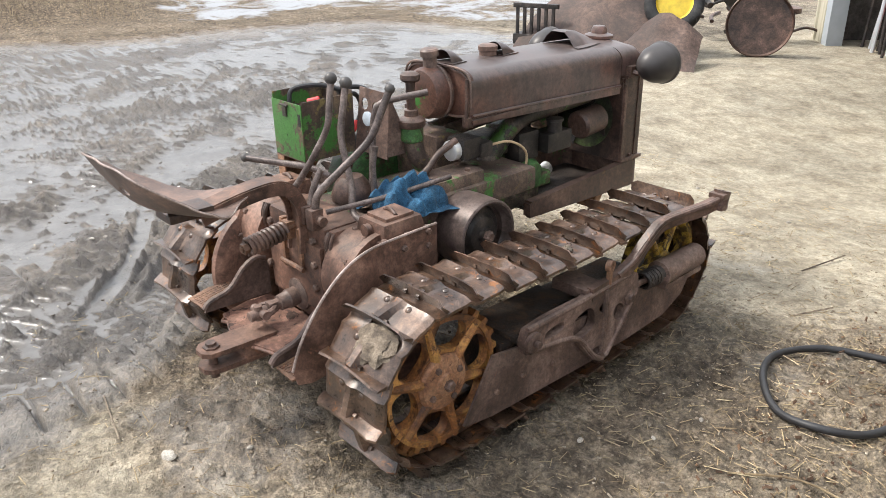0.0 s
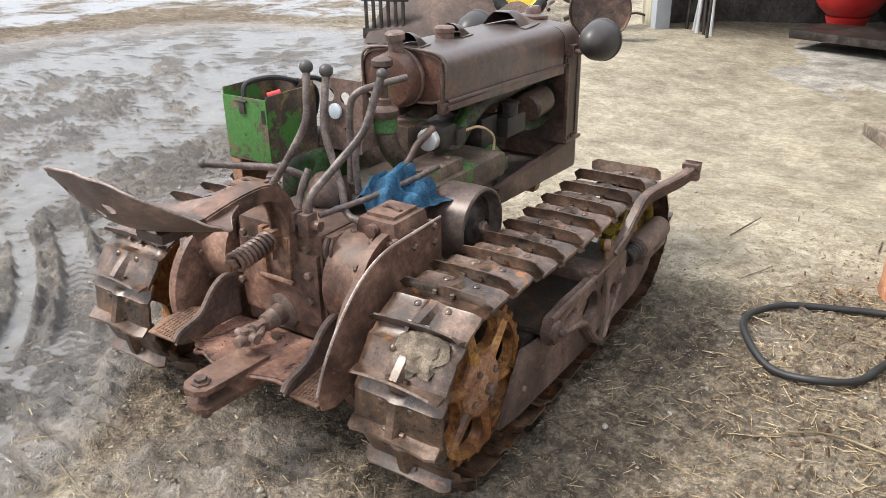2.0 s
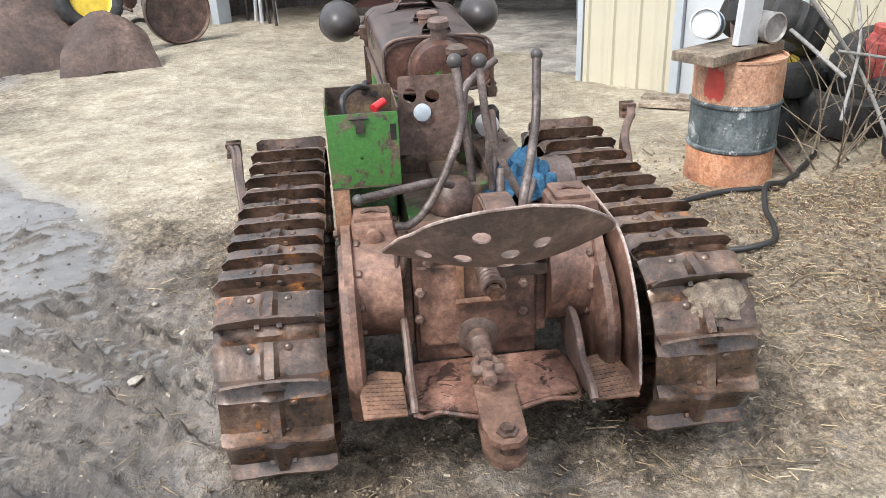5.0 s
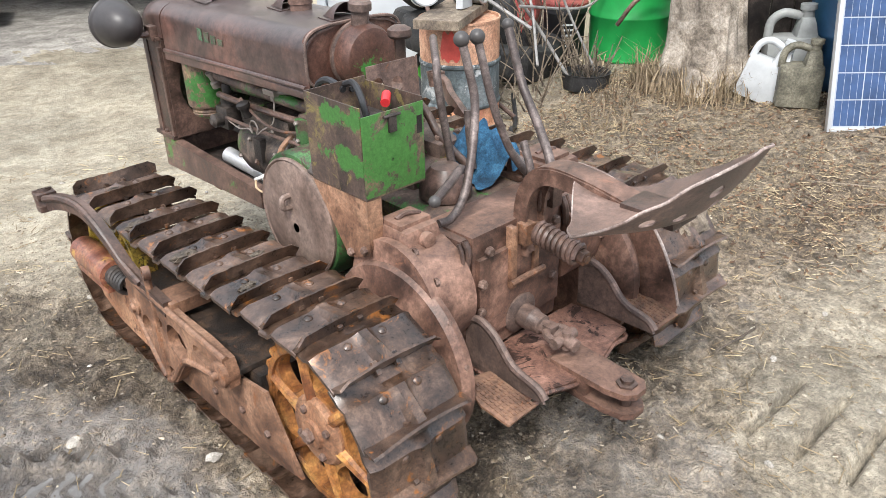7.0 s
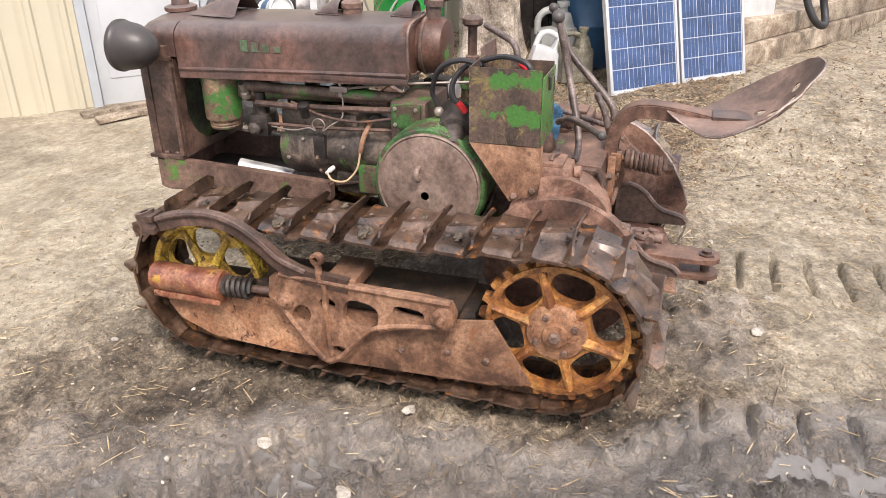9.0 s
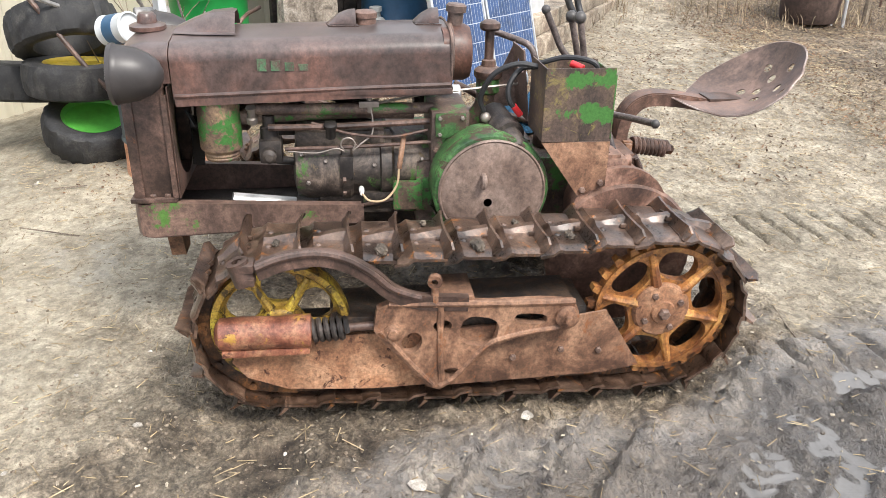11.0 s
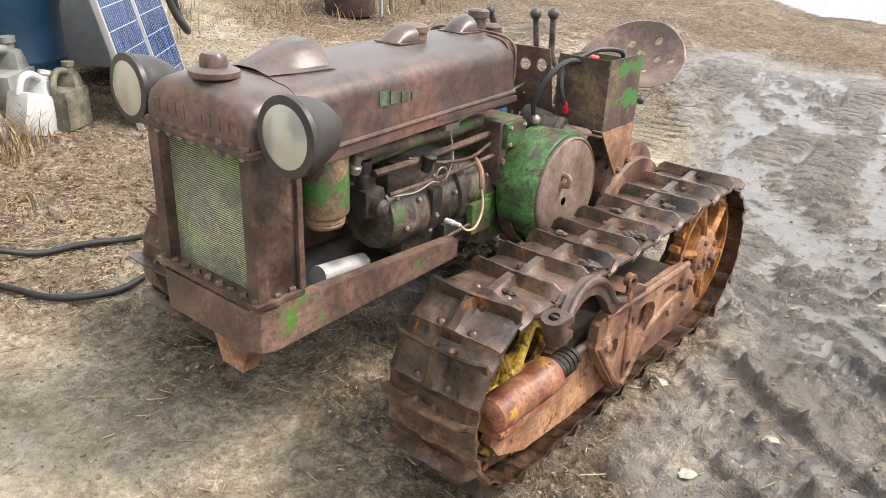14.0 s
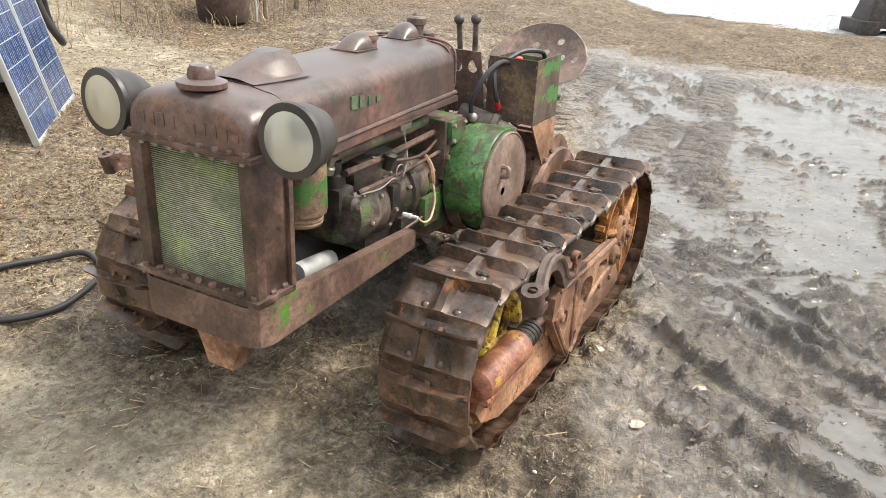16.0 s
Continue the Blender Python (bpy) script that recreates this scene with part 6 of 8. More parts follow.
def foot(x, y, z, s):
    bm = BM()
    m = Matrix.Translation((x, y, z)) @ Matrix.Rotation(-0.08 * s, 4, "Y") @ Matrix.Rotation(0.15, 4, "X")
    out = [(-0.055, -0.075), (0.055, -0.085), (0.062, 0.0), (0.04, 0.07), (0.01, 0.09), (-0.05, 0.08)]
    plate(bm, [(a * s, b) for a, b in out], 0.006, m)
    for i in range(8):
        for j in range(9):
            block(bm, (-0.046 + i * 0.0125, -0.07 + j * 0.0155, 0.006), (-0.038 + i * 0.0125, -0.060 + j * 0.0155, 0.0085), 0, m)
    f = part("foot_plate", bm, "frame", tractor, "worn knurled foot plate")
    bm = BM()
    ys = [(-0.075, 0.012), (-0.02, 0.05), (0.04, 0.10), (0.10, 0.135), (0.16, 0.15), (0.18, 0.11)]
    side_m = Matrix(((0, 0, 1, x - s * 0.068), (1, 0, 0, y), (0, 1, 0, z), (0, 0, 0, 1)))
    plate(bm, [(-0.085, -0.012), (0.18, -0.02), (0.18, 0.105), (0.13, 0.125), (0.08, 0.10), (0.02, 0.04), (-0.06, 0.018)], 0.008, side_m)
    tube(bm, [side_m @ Vector((a, b, 0.004)) for a, b in ((-0.085, 0.0), (-0.06, 0.022), (0.02, 0.045), (0.08, 0.105), (0.13, 0.13), (0.17, 0.12))], 0.011, 8, 4)
    part("side_flange", bm, "seat", f, "curved dusty side flange")


foot(0.318, -0.245, 0.325, 1)
foot(-0.275, -0.235, 0.335, -1)
bm = BM()
for z in (0.238, 0.298):
    plate(bm, [(-0.05, -0.20), (-0.055, -0.38), (-0.045, -0.43), (-0.02, -0.452), (0.02, -0.452), (0.045, -0.43), (0.05, -0.38), (0.06, -0.20)], 0.017, Matrix.Translation((0.012, 0, z)), [ellipse(0, -0.408, 0.017, 0.017, 12)] if z < 0.25 else [])
block(bm, (-0.04, -0.32, 0.25), (0.065, -0.18, 0.305), 0.006)
block(bm, (-0.03, -0.22, 0.255), (0.05, 0.3, 0.295), 0.006)
hitch = part("drawbar", bm, "house", tractor, "rusty clevis drawbar")
bm = BM()
rod(bm, (0.012, -0.408, 0.205), (0.012, -0.408, 0.318), 0.0155, 14)
lathe(bm, [(0.028, 0), (0.028, 0.008), (0.018, 0.01), (0.018, 0.02)], Matrix.Translation((0.012, -0.408, 0.313)), 6)
part("hitch_pin", bm, "rust", hitch)
bm = BM()
lathe(bm, [(0.06, -0.012), (0.06, 0.006), (0.045, 0.014), (0.034, 0.016), (0.034, 0.05), (0.03, 0.055), (0.028, 0.085), (0.02, 0.088), (0.02, 0.11)], axes((0, -0.055, 0.38), (0, -1, -0.08)), 20)
block(bm, (-0.018, -0.185, 0.352), (0.018, -0.150, 0.39), 0.008)
for dx in (-0.03, 0.03):
    tube(bm, [(dx * 0.5, -0.165, 0.372), (dx, -0.185, 0.37), (dx, -0.215, 0.366)], 0.012, 8, 4)
rod(bm, (-0.042, -0.212, 0.366), (0.042, -0.212, 0.366), 0.016, 12)
rod(bm, (0.0, -0.19, 0.366), (0.0, -0.255, 0.36), 0.018, 12)
rod(bm, (0.0, -0.222, 0.34), (0.0, -0.222, 0.392), 0.014, 12)
part("power_shaft", bm, "seat", tractor, "dusty power take-off shaft with universal joint")

# fender on the right
bm = BM()
out = [(0.24, 0.675), (0.1, 0.672), (-0.02, 0.666), (-0.10, 0.642), (-0.17, 0.595), (-0.24, 0.52), (-0.295, 0.43), (-0.325, 0.35), (-0.312, 0.30), (-0.265, 0.288), (-0.18, 0.30), (-0.08, 0.33), (0.08, 0.40), (0.24, 0.5)]
plate(bm, out, 0.005, Matrix(((0, 0, 1, 0.392), (1, 0, 0, 0), (0, 1, 0, 0), (0, 0, 0, 1))))
for v in bm.verts:
    v.co.x += -0.015 * max(0, -v.co.y / 0.32) ** 2 - 0.03 * max(0, 0.5 - v.co.z)
fender = part("fender", bm, "house", tractor, "curved brown sheet-metal fender with pale worn edge")
bm = BM()
tube(bm, [(0.3945 - 0.015 * max(0, -y / 0.32) ** 2 - 0.03 * max(0, 0.5 - z), y, z) for y, z in out[:8]], 0.0045, 6, 3)
part("fender_edge", bm, "edge", fender, "pale worn edge")
for y, z in ((0.2, 0.66), (0.2, 0.61), (0.1, 0.63)):
    piece("bolt", BOLT, fender, axes((0.396, y, z), (1, 0, 0)))

# seat with its sprung arm
bm = BM()
n, k = 108, 36
def seat_point(r, a):
    c, s = math.cos(a), math.sin(a)
    back = 0.5 - 0.5 * s
    hw = 0.24 if s < 0 else 0.24 * (1 - 0.28 * s ** 2)
    notch = max(0.0, s) ** 9
    x = -0.015 + (hw * c + 0.05 * notch) * r
    y = -0.45 + (0.205 if s < 0 else 0.165 + 0.075 * notch) * r * s
    y += 0.003 * r ** 6 * math.sin(11 * a + 1.3 * math.sin(5 * a))
    rim = 0.775 + 0.23 * back ** 1.9 + 0.012 * abs(c) + 0.045 * notch
    low = 0.803 - 0.02 * r * s
    z = low + (rim - low) * r ** 2.6
    return Vector((x, y, z))
rows = [[bm.verts.new(seat_point(max(1e-4, j / k), 2 * math.pi * i / n)) for i in range(n)] for j in range(k + 1)]
drains = [seat_point(r, a) for r, a in ((0.8, 3.68), (0.66, 4.1), (0.84, 4.4), (0.66, 4.7), (0.76, 5.03), (0.34, 4.0), (0.34, 5.4), (0.42, 4.71))]
for j in range(k):
    for i in range(n):
        quad = (rows[j][i], rows[j][(i + 1) % n], rows[j + 1][(i + 1) % n], rows[j + 1][i])
        centre = (quad[0].co + quad[2].co) / 2
        if min((centre - d).length for d in drains) < 0.016:
            continue
        bm.faces.new(quad)
for v in bm.verts:
    near = min(drains, key=lambda d: (v.co - d).length)
    gap = v.co - near
    if 1e-4 < gap.length < 0.025 and any(e.is_boundary for e in v.link_edges):
        v.co = near + gap.normalized() * 0.0185
bmesh.ops.delete(bm, geom=[v for v in bm.verts if not v.link_faces], context="VERTS")
bmesh.ops.remove_doubles(bm, verts=bm.verts, dist=0.0008)
bmesh.ops.recalc_face_normals(bm, faces=bm.faces)
bmesh.ops.solidify(bm, geom=list(bm.faces), thickness=0.004)
seat = part("seat", bm, "seat", tractor, "rusted pan seat with drain holes")
bm = BM()
tube(bm, [seat_point(1.0, 2 * math.pi * i / n) for i in range(n + 1)], 0.0032, 6, 1)
part("seat_rim", bm, "edge", seat, "pale worn rim")
bm = BM()
block(bm, (-0.02, -0.50, 0.785), (0.08, -0.36, 0.812), 0.006)
part("seat_mount", bm, "rust", seat)
bm = BM()
tube(bm, [(0.035, -0.06, 0.56), (0.035, -0.045, 0.68), (0.035, -0.065, 0.77), (0.035, -0.13, 0.818), (0.035, -0.25, 0.815), (0.035, -0.42, 0.785)], 0.02, 8, 6, (0.07, 0.02))
for dx in (-0.036, 0.036):
    tube(bm, [(0.035 + dx, -0.06, 0.56), (0.035 + dx, -0.052, 0.68), (0.035 + dx, -0.075, 0.76), (0.035 + dx, -0.135, 0.803), (0.035 + dx, -0.25, 0.80), (0.035 + dx, -0.40, 0.772)], 0.02, 8, 6, (0.008, 0.042))
arm = part("seat_arm", bm, "house", tractor, "bent channel-iron seat arm")
bm = BM()
coil(bm, (0.015, -0.10, 0.636), (0.015, -0.235, 0.617), 0.026, 0.008, 8.5)
spring = part("seat_spring", bm, "rust", arm, "rusty coil spring under the seat")
bm = BM()
rod(bm, (0.015, -0.03, 0.645), (0.015, -0.262, 0.613), 0.011, 10)
rod(bm, (0.015, -0.238, 0.617), (0.015, -0.256, 0.614), 0.02, 6)
block(bm, (-0.02, -0.09, 0.60), (0.02, -0.055, 0.66), 0.005)
block(bm, (-0.055, -0.075, 0.48), (-0.035, -0.05, 0.66), 0.004)
block(bm, (0.04, -0.07, 0.50), (0.06, -0.05, 0.64), 0.004)
rod(bm, (-0.06, -0.075, 0.50), (0.075, -0.075, 0.50), 0.009, 8)
part("spring_bolt", bm, "frame", spring)

# tool box, plate below it, instrument panel
bx0, bx1, by0, by1, bz0, bz1 = -0.362, -0.172, 0.122, 0.345, 0.775, 1.005
bm = BM()
th = 0.004
block(bm, (bx0, by0, bz0), (bx1, by1, bz0 + th), 0)
block(bm, (bx0, by0 + th, bz0 + 0.0045), (bx0 + th, by1, bz1), 0)
block(bm, (bx1 - th, by0 + th, bz0 + 0.0045), (bx1, by1, bz1 - 0.012), 0)
block(bm, (bx0 + th, by1 - th, bz0 + 0.0045), (bx1 - th, by1, bz1), 0)
for v in bm.verts:
    if v.co.z > 0.9:
        v.co.x += (v.co.x - (bx0 + bx1) / 2) * 0.02
box = part("battery_box", bm, "box_side", tractor, "open sheet-metal box, green paint flaking to rust")
bm = BM()
block(bm, (bx0, by0 - 0.001, bz0 + 0.0045), (bx1, by0 + th - 0.001, bz1 - 0.022), 0.001)
part("box_rear_panel", bm, "box_green", box, "flaking green rear panel")
bm = BM()
block(bm, (bx0 + 0.02, by0 + 0.03, bz0 + 0.006), (bx1 - 0.02, by1 - 0.03, bz1 - 0.07), 0.008)
bat = part("battery", bm, "dark", box, "dark battery inside the box")
bm = BM()
lathe(bm, [(0.012, 0), (0.012, 0.016)], Matrix.Translation((bx0 + 0.05, by0 + 0.05, bz1 - 0.07)), 10)
lathe(bm, [(0.012, 0), (0.012, 0.016)], Matrix.Translation((bx1 - 0.05, by0 + 0.05, bz1 - 0.07)), 10)
part("battery_post", bm, "nickel", bat)
bm = BM()
tube(bm, [(bx0 + 0.05, by0 + 0.04, bz1 - 0.045), (bx0 + 0.05, by0 + 0.06, bz1 + 0.005), (bx0 + 0.09, by0 + 0.14, bz1 + 0.015), (bx0 + 0.12, by0 + 0.22, bz1 - 0.01)], 0.0085, 8, 5)
part("inner_cable", bm, "cable", bat)
bm = BM()
rod(bm, (bx1 - 0.06, by0 + 0.07, bz1 - 0.03), (bx1 - 0.03, by0 + 0.10, bz1 - 0.02), 0.012, 10)
part("cable_boot", bm, "red", bat, "red cable boot")
bm = BM()
block(bm, (-0.285, by0 - 0.008, bz1 - 0.075), (-0.262, by0 + 0.001, bz1 - 0.03), 0.002)
rod(bm, (-0.30, by0 - 0.006, bz1 - 0.034), (-0.25, by0 - 0.006, bz1 - 0.034), 0.004, 8)
part("latch", bm, "dark", box, "dark latch")
# dark strip on the uncut panel paints the shade inside the slot
bm = BM()
block(bm, (bx1 - 0.022, by0 - 0.002, bz1 - 0.10), (bx1 - 0.006, by0 + 0.001, bz1 - 0.055), 0)
part("slot", bm, "dark", box, "dark strip for the shade in the cut slot")
bm = BM()
lathe(bm, [(0.0045, 0.0), (0.0045, 0.002)], axes((-0.275, by0 + 0.001, 0.86), (0, -1, 0)), 8)
part("rivet", bm, "dark", box)
bm = BM()
plate(bm, [(0.344, 0.772), (0.122, 0.772), (0.124, 0.622), (0.214, 0.592)], 0.005, Matrix(((0, 0, 1, bx0), (1, 0, 0, 0), (0, 1, 0, 0), (0, 0, 0, 1))))
block(bm, (bx0 + 0.005, by0, 0.64), (bx0 + 0.045, by0 + 0.006, 0.772), 0.001)
hanger = part("box_hanger", bm, "frame", box, "rusty angled plate under the box")
for y, z in ((0.142, 0.636), (0.2, 0.612)):
    piece("bolt", BOLT, hanger, axes((bx0, y, z), (-1, 0, 0)))
bm = BM()
pmx = Matrix(((1, 0, 0.05, 0), (0, 0.10, 0.995, 0.262), (0, 0.995, -0.10, 0), (0, 0, 0, 1)))
plate(bm, [(-0.165, 0.79), (0.022, 0.785), (0.018, 1.02), (-0.15, 1.022)], 0.005, pmx, [ellipse(-0.118, 0.965, 0.02, 0.022, 16), ellipse(-0.052, 0.96, 0.022, 0.02, 16), ellipse(-0.1, 0.865, 0.005, 0.005, 8), ellipse(-0.05, 0.86, 0.005, 0.005, 8)])
plate(bm, [(0.345, 0.79), (0.36, 1.018), (0.40, 0.93), (0.45, 0.79)], 0.005, Matrix(((0, 0, 1, 0.018), (1, 0, 0, 0), (0, 1, 0, 0), (0, 0, 0, 1))))
panel = part("instrument_panel", bm, "frame_dark", tractor, "dusty brown instrument panel with gauge holes")
bm = BM()
lathe(bm, [(0.026, 0.0), (0.026, 0.008), (0.02, 0.011)], axes((-0.085, 0.348, 0.912), (0, -1, 0.1)), 20)
part("gauge", bm, "gauge", panel, "pale round gauge")

# breather stack, gear lever dome
bm = BM()
bx, by = 0.038, 0.447
lathe(bm, [(0.03, 0.0), (0.042, 0.01), (0.042, 0.06)], Matrix.Translation((bx, by, 0.83)), 20)
part("breather_bowl", bm, "green_full", tractor, "green breather bowl")
bm = BM()
lathe(bm, [(0.046, 0.0), (0.05, 0.006), (0.05, 0.024), (0.04, 0.034), (0.026, 0.04), (0.024, 0.06), (0.016, 0.064), (0.016, 0.16), (0.03, 0.162), (0.036, 0.17), (0.034, 0.186), (0.02, 0.195), (1e-5, 0.197)], Matrix.Translation((bx, by, 0.888)), 22)
part("breather_pipe", bm, "rust", tractor, "rusty breather stack with mushroom cap")
bm = BM()
tube(bm, [(0.04, 0.45, 0.84), (0.045, 0.46, 0.78), (0.06, 0.50, 0.72)], 0.035, 14, 4)
part("breather_elbow", bm, "green_rust", tractor)
bm = BM()
lathe(bm, [(0.075, 0.0), (0.075, 0.02), (0.06, 0.06), (0.04, 0.085), (1e-5, 0.09)], Matrix.Translation((-0.02, 0.21, 0.66)), 22)
part("shift_dome", bm, "rust", tractor)

# levers
def lever(pts, r, knob=0.0, material="lever", label="worn steel hand lever"):
    bm = BM()
    tube(bm, pts, r, 10, 6)
    ob = part("lever", bm, material, tractor, label)
    if knob:
        bm = BM()
        ball(bm, pts[0], knob, 16)
        part("knob", bm, "knob", ob, "round black knob")


lever([(-0.012, 0.148, 1.098), (-0.004, 0.13, 1.02), (-0.002, 0.111, 0.938), (-0.05, 0.075, 0.83), (-0.11, 0.045, 0.735), (-0.16, 0.04, 0.69), (-0.2, 0.045, 0.685)], 0.0115, 0.021)
lever([(0.056, 0.159, 1.091), (0.06, 0.14, 1.02), (0.068, 0.118, 0.93), (0.10, 0.11, 0.84), (0.135, 0.10, 0.764), (0.175, 0.07, 0.70), (0.235, 0.06, 0.685)], 0.0115, 0.021)
lever([(0.224, 0.207, 1.089), (0.216, 0.175, 1.02), (0.205, 0.13, 0.935), (0.17, 0.04, 0.85), (0.137, -0.03, 0.78), (0.128, -0.045, 0.72)], 0.0125, 0.017)
lever([(-0.296, -0.048, 0.807), (-0.18, 0.02, 0.80), (-0.09, 0.08, 0.79), (-0.033, 0.127, 0.76)], 0.0115, 0.015)
lever([(0.15, 0.43, 1.032), (0.09, 0.36, 1.015), (0.045, 0.305, 0.995), (0.03, 0.285, 0.95), (0.035, 0.27, 0.85), (0.045, 0.25, 0.72)], 0.0115)
lever([(0.095, 0.235, 0.87), (0.09, 0.225, 0.80), (0.10, 0.22, 0.70)], 0.011)
lever([(0.085, 0.02, 0.835), (0.078, -0.01, 0.78), (0.075, -0.035, 0.70)], 0.011)
lever([(0.14, -0.01, 0.71), (0.22, 0.2, 0.735), (0.27, 0.42, 0.76)], 0.009)
lever([(0.1, 0.24, 0.70), (0.14, 0.40, 0.74), (0.15, 0.47, 0.80), (0.16, 0.55, 0.84)], 0.013, 0, "rust", "bent rusty pipe")
bm = BM()
rod(bm, (0.06, -0.045, 0.695), (0.175, -0.045, 0.695), 0.016, 12)
block(bm, (0.108, -0.07, 0.66), (0.148, -0.025, 0.73), 0.006)
block(bm, (0.06, -0.065, 0.665), (0.092, -0.025, 0.725), 0.006)
part("lever_clamp", bm, "rust", tractor)

# blue rag draped over the rods
bm = BM()
n = 26
rows = []
for j in range(n + 1):
    row = []
    for i in range(n + 1):
        u, v = i / n - 0.5, j / n - 0.5
        x = 0.195 + 0.235 * u + 0.03 * v
        y = 0.275 + 0.26 * v
        h = 0.775 - 0.42 * abs(u) ** 1.7 - 0.22 * v * v
        fold = 0.016 * math.sin(u * 21 + v * 7) + 0.012 * math.sin(v * 26 - u * 8) + 0.010 * noise.noise(Vector((u * 6, v * 6, 3)))
        row.append(bm.verts.new((x + fold * 0.5, y, max(0.668, h + fold))))
    rows.append(row)
for a, b in zip(rows, rows[1:]):
    for i in range(n):
        bm.faces.new((a[i], a[i + 1], b[i + 1], b[i]))
bmesh.ops.solidify(bm, geom=list(bm.faces), thickness=0.004)
solid("rag", bm, "rag", "crumpled blue cloth rag draped over the tractor", "rag")

# mud caked on the rear right shoe
bm = BM()
n = 14
y, z, a = belt_at(BELT * (PITCH_N - 1.9 + 0.35) / PITCH_N)
m = Matrix.Translation((0.62, y, z)) @ Matrix.Rotation(a, 4, "X")
bmesh.ops.create_icosphere(bm, subdivisions=4, radius=1)
for v in bm.verts:
    d = 1 + 0.35 * noise.noise(v.co * 2.2) + 0.15 * noise.noise(v.co * 6)
    v.co = m @ Vector((v.co.x * 0.075 * d, v.co.y * 0.06 * d, max(-0.01, v.co.z * 0.022 * d + 0.004)))
part("mud_clod", bm, "mud", tractor, "dried mud and straw caked on the track")


def mud_clump(loc, lx, cx, size, seed):
    """A lump of mud and grass stuck to the belt."""
    y, z, a = belt_at(BELT * (loc + 0.35) / PITCH_N)
    m = Matrix.Translation((cx + lx, y, z)) @ Matrix.Rotation(a, 4, "X")
    bm = BM()
    bmesh.ops.create_icosphere(bm, subdivisions=3, radius=1)
    for v in bm.verts:
        d = 1 + 0.5 * noise.noise(v.co * 1.9 + Vector((seed, 0, 0))) + 0.25 * noise.noise(v.co * 5 + Vector((0, seed, 0)))
        v.co = m @ Vector((v.co.x * size * 1.3 * d, v.co.y * size * 0.7 * d - 0.03, max(-0.01, v.co.z * size * 0.55 * d + 0.008)))
    part("mud_clod", bm, "mud_wet", tractor, "wet mud stuck on the track")


for k, (loc, lx, size) in enumerate(((2.0, -0.06, 0.018), (3.0, 0.05, 0.016), (4.0, -0.09, 0.026), (6.0, -0.1, 0.024), (7.0, 0.02, 0.016), (8.1, -0.04, 0.014), (5.0, 0.08, 0.014))):
    mud_clump(loc, lx, -0.55, size, k * 3.7)
for k, (loc, lx, size) in enumerate(((4.0, 0.07, 0.018), (6.0, -0.05, 0.016), (8.0, 0.06, 0.02))):
    mud_clump(loc, lx, 0.588, size, 50 + k * 3.1)


# ---- things round the yard ----
def tyre(name, at, turn, r, w, rim_material, label, tread=True):
    """A tyre on its rim, axis along the local z."""
    root = thing(name, label, "tyre", at)
    m = Matrix.Rotation(turn[0], 4, "Z") @ Matrix.Rotation(turn[1], 4, "X")
    bm = BM()
    h = w / 2
    lathe(bm, [(r * 0.6, -h * 0.8), (r * 0.72, -h * 0.98), (r * 0.86, -h), (r * 0.95, -h * 0.86), (r * 0.99, -h * 0.5), (r, 0), (r * 0.99, h * 0.5), (r * 0.95, h * 0.86), (r * 0.86, h), (r * 0.72, h * 0.98), (r * 0.6, h * 0.8), (r * 0.58, 0), (r * 0.6, -h * 0.8)], m, 72)
    if tread:
        inv = m.inverted()
        for v in bm.verts:
            c = inv @ v.co
            rr = math.hypot(c.x, c.y)
            if rr > r * 0.93:
                k = 1 - 0.045 * (int(math.atan2(c.y, c.x) / (2 * math.pi) * 72 + 100) % 3 == 0)
                v.co = m @ Vector((c.x * k, c.y * k, c.z))
    t = part("tyre_body", bm, "rubber", root)
    if rim_material:
        bm = BM()
        lathe(bm, [(r * 0.59, -h * 0.7), (r * 0.62, -h * 0.85), (r * 0.57, -h * 0.8), (r * 0.5, -h * 0.3), (r * 0.18, -h * 0.25), (r * 0.16, 0), (r * 0.16, h * 0.1), (r * 0.5, h * 0.1), (r * 0.56, h * 0.7), (r * 0.62, h * 0.85), (r * 0.59, h * 0.6)], m, 32)
        part("wheel_rim", bm, rim_material, root)
    return root


# painted steel drum with things on its lid
DX, DY = 1.72, 1.93
dz = ground_z(DX, DY) - 0.01
drum = thing("oil_drum", "rusty steel drum painted orange and slate with a red blot", "drum", (DX, DY, dz))
R, HH = 0.225, 0.665
for name, z0, z1, mat in (("drum_lower", 0.0, 0.20, "drum_low"), ("drum_middle", 0.20, 0.43, "drum_mid"), ("drum_upper", 0.43, HH, "drum_top")):
    bm = BM()
    prof = [(R, z0), (R, z0 + 0.08), (R * 1.002, (z0 + z1) / 2), (R, z1 - 0.004)]
    if z0 == 0:
        prof = [(1e-5, 0.01), (R * 0.97, 0.01), (R * 1.02, 0.0), (R * 1.02, 0.014)] + prof[1:]
    if z1 == HH:
        prof += [(R * 1.02, HH - 0.012), (R * 1.02, HH), (R * 0.98, HH), (R * 0.97, HH - 0.015), (1e-5, HH - 0.015)]
    lathe(bm, prof, None, 44)
    part(name, bm, mat, drum)
bm = BM()
for z in (0.20, 0.43):
    lathe(bm, [(R, z - 0.014), (R * 1.035, z - 0.006), (R * 1.035, z + 0.006), (R, z + 0.014)], None, 44)
part("drum_hoop", bm, "drum_mid", drum)
bm = BM()
face = Vector((-0.62, -0.78, 0)).normalized()
a0 = math.atan2(face.y, face.x)
rows = []
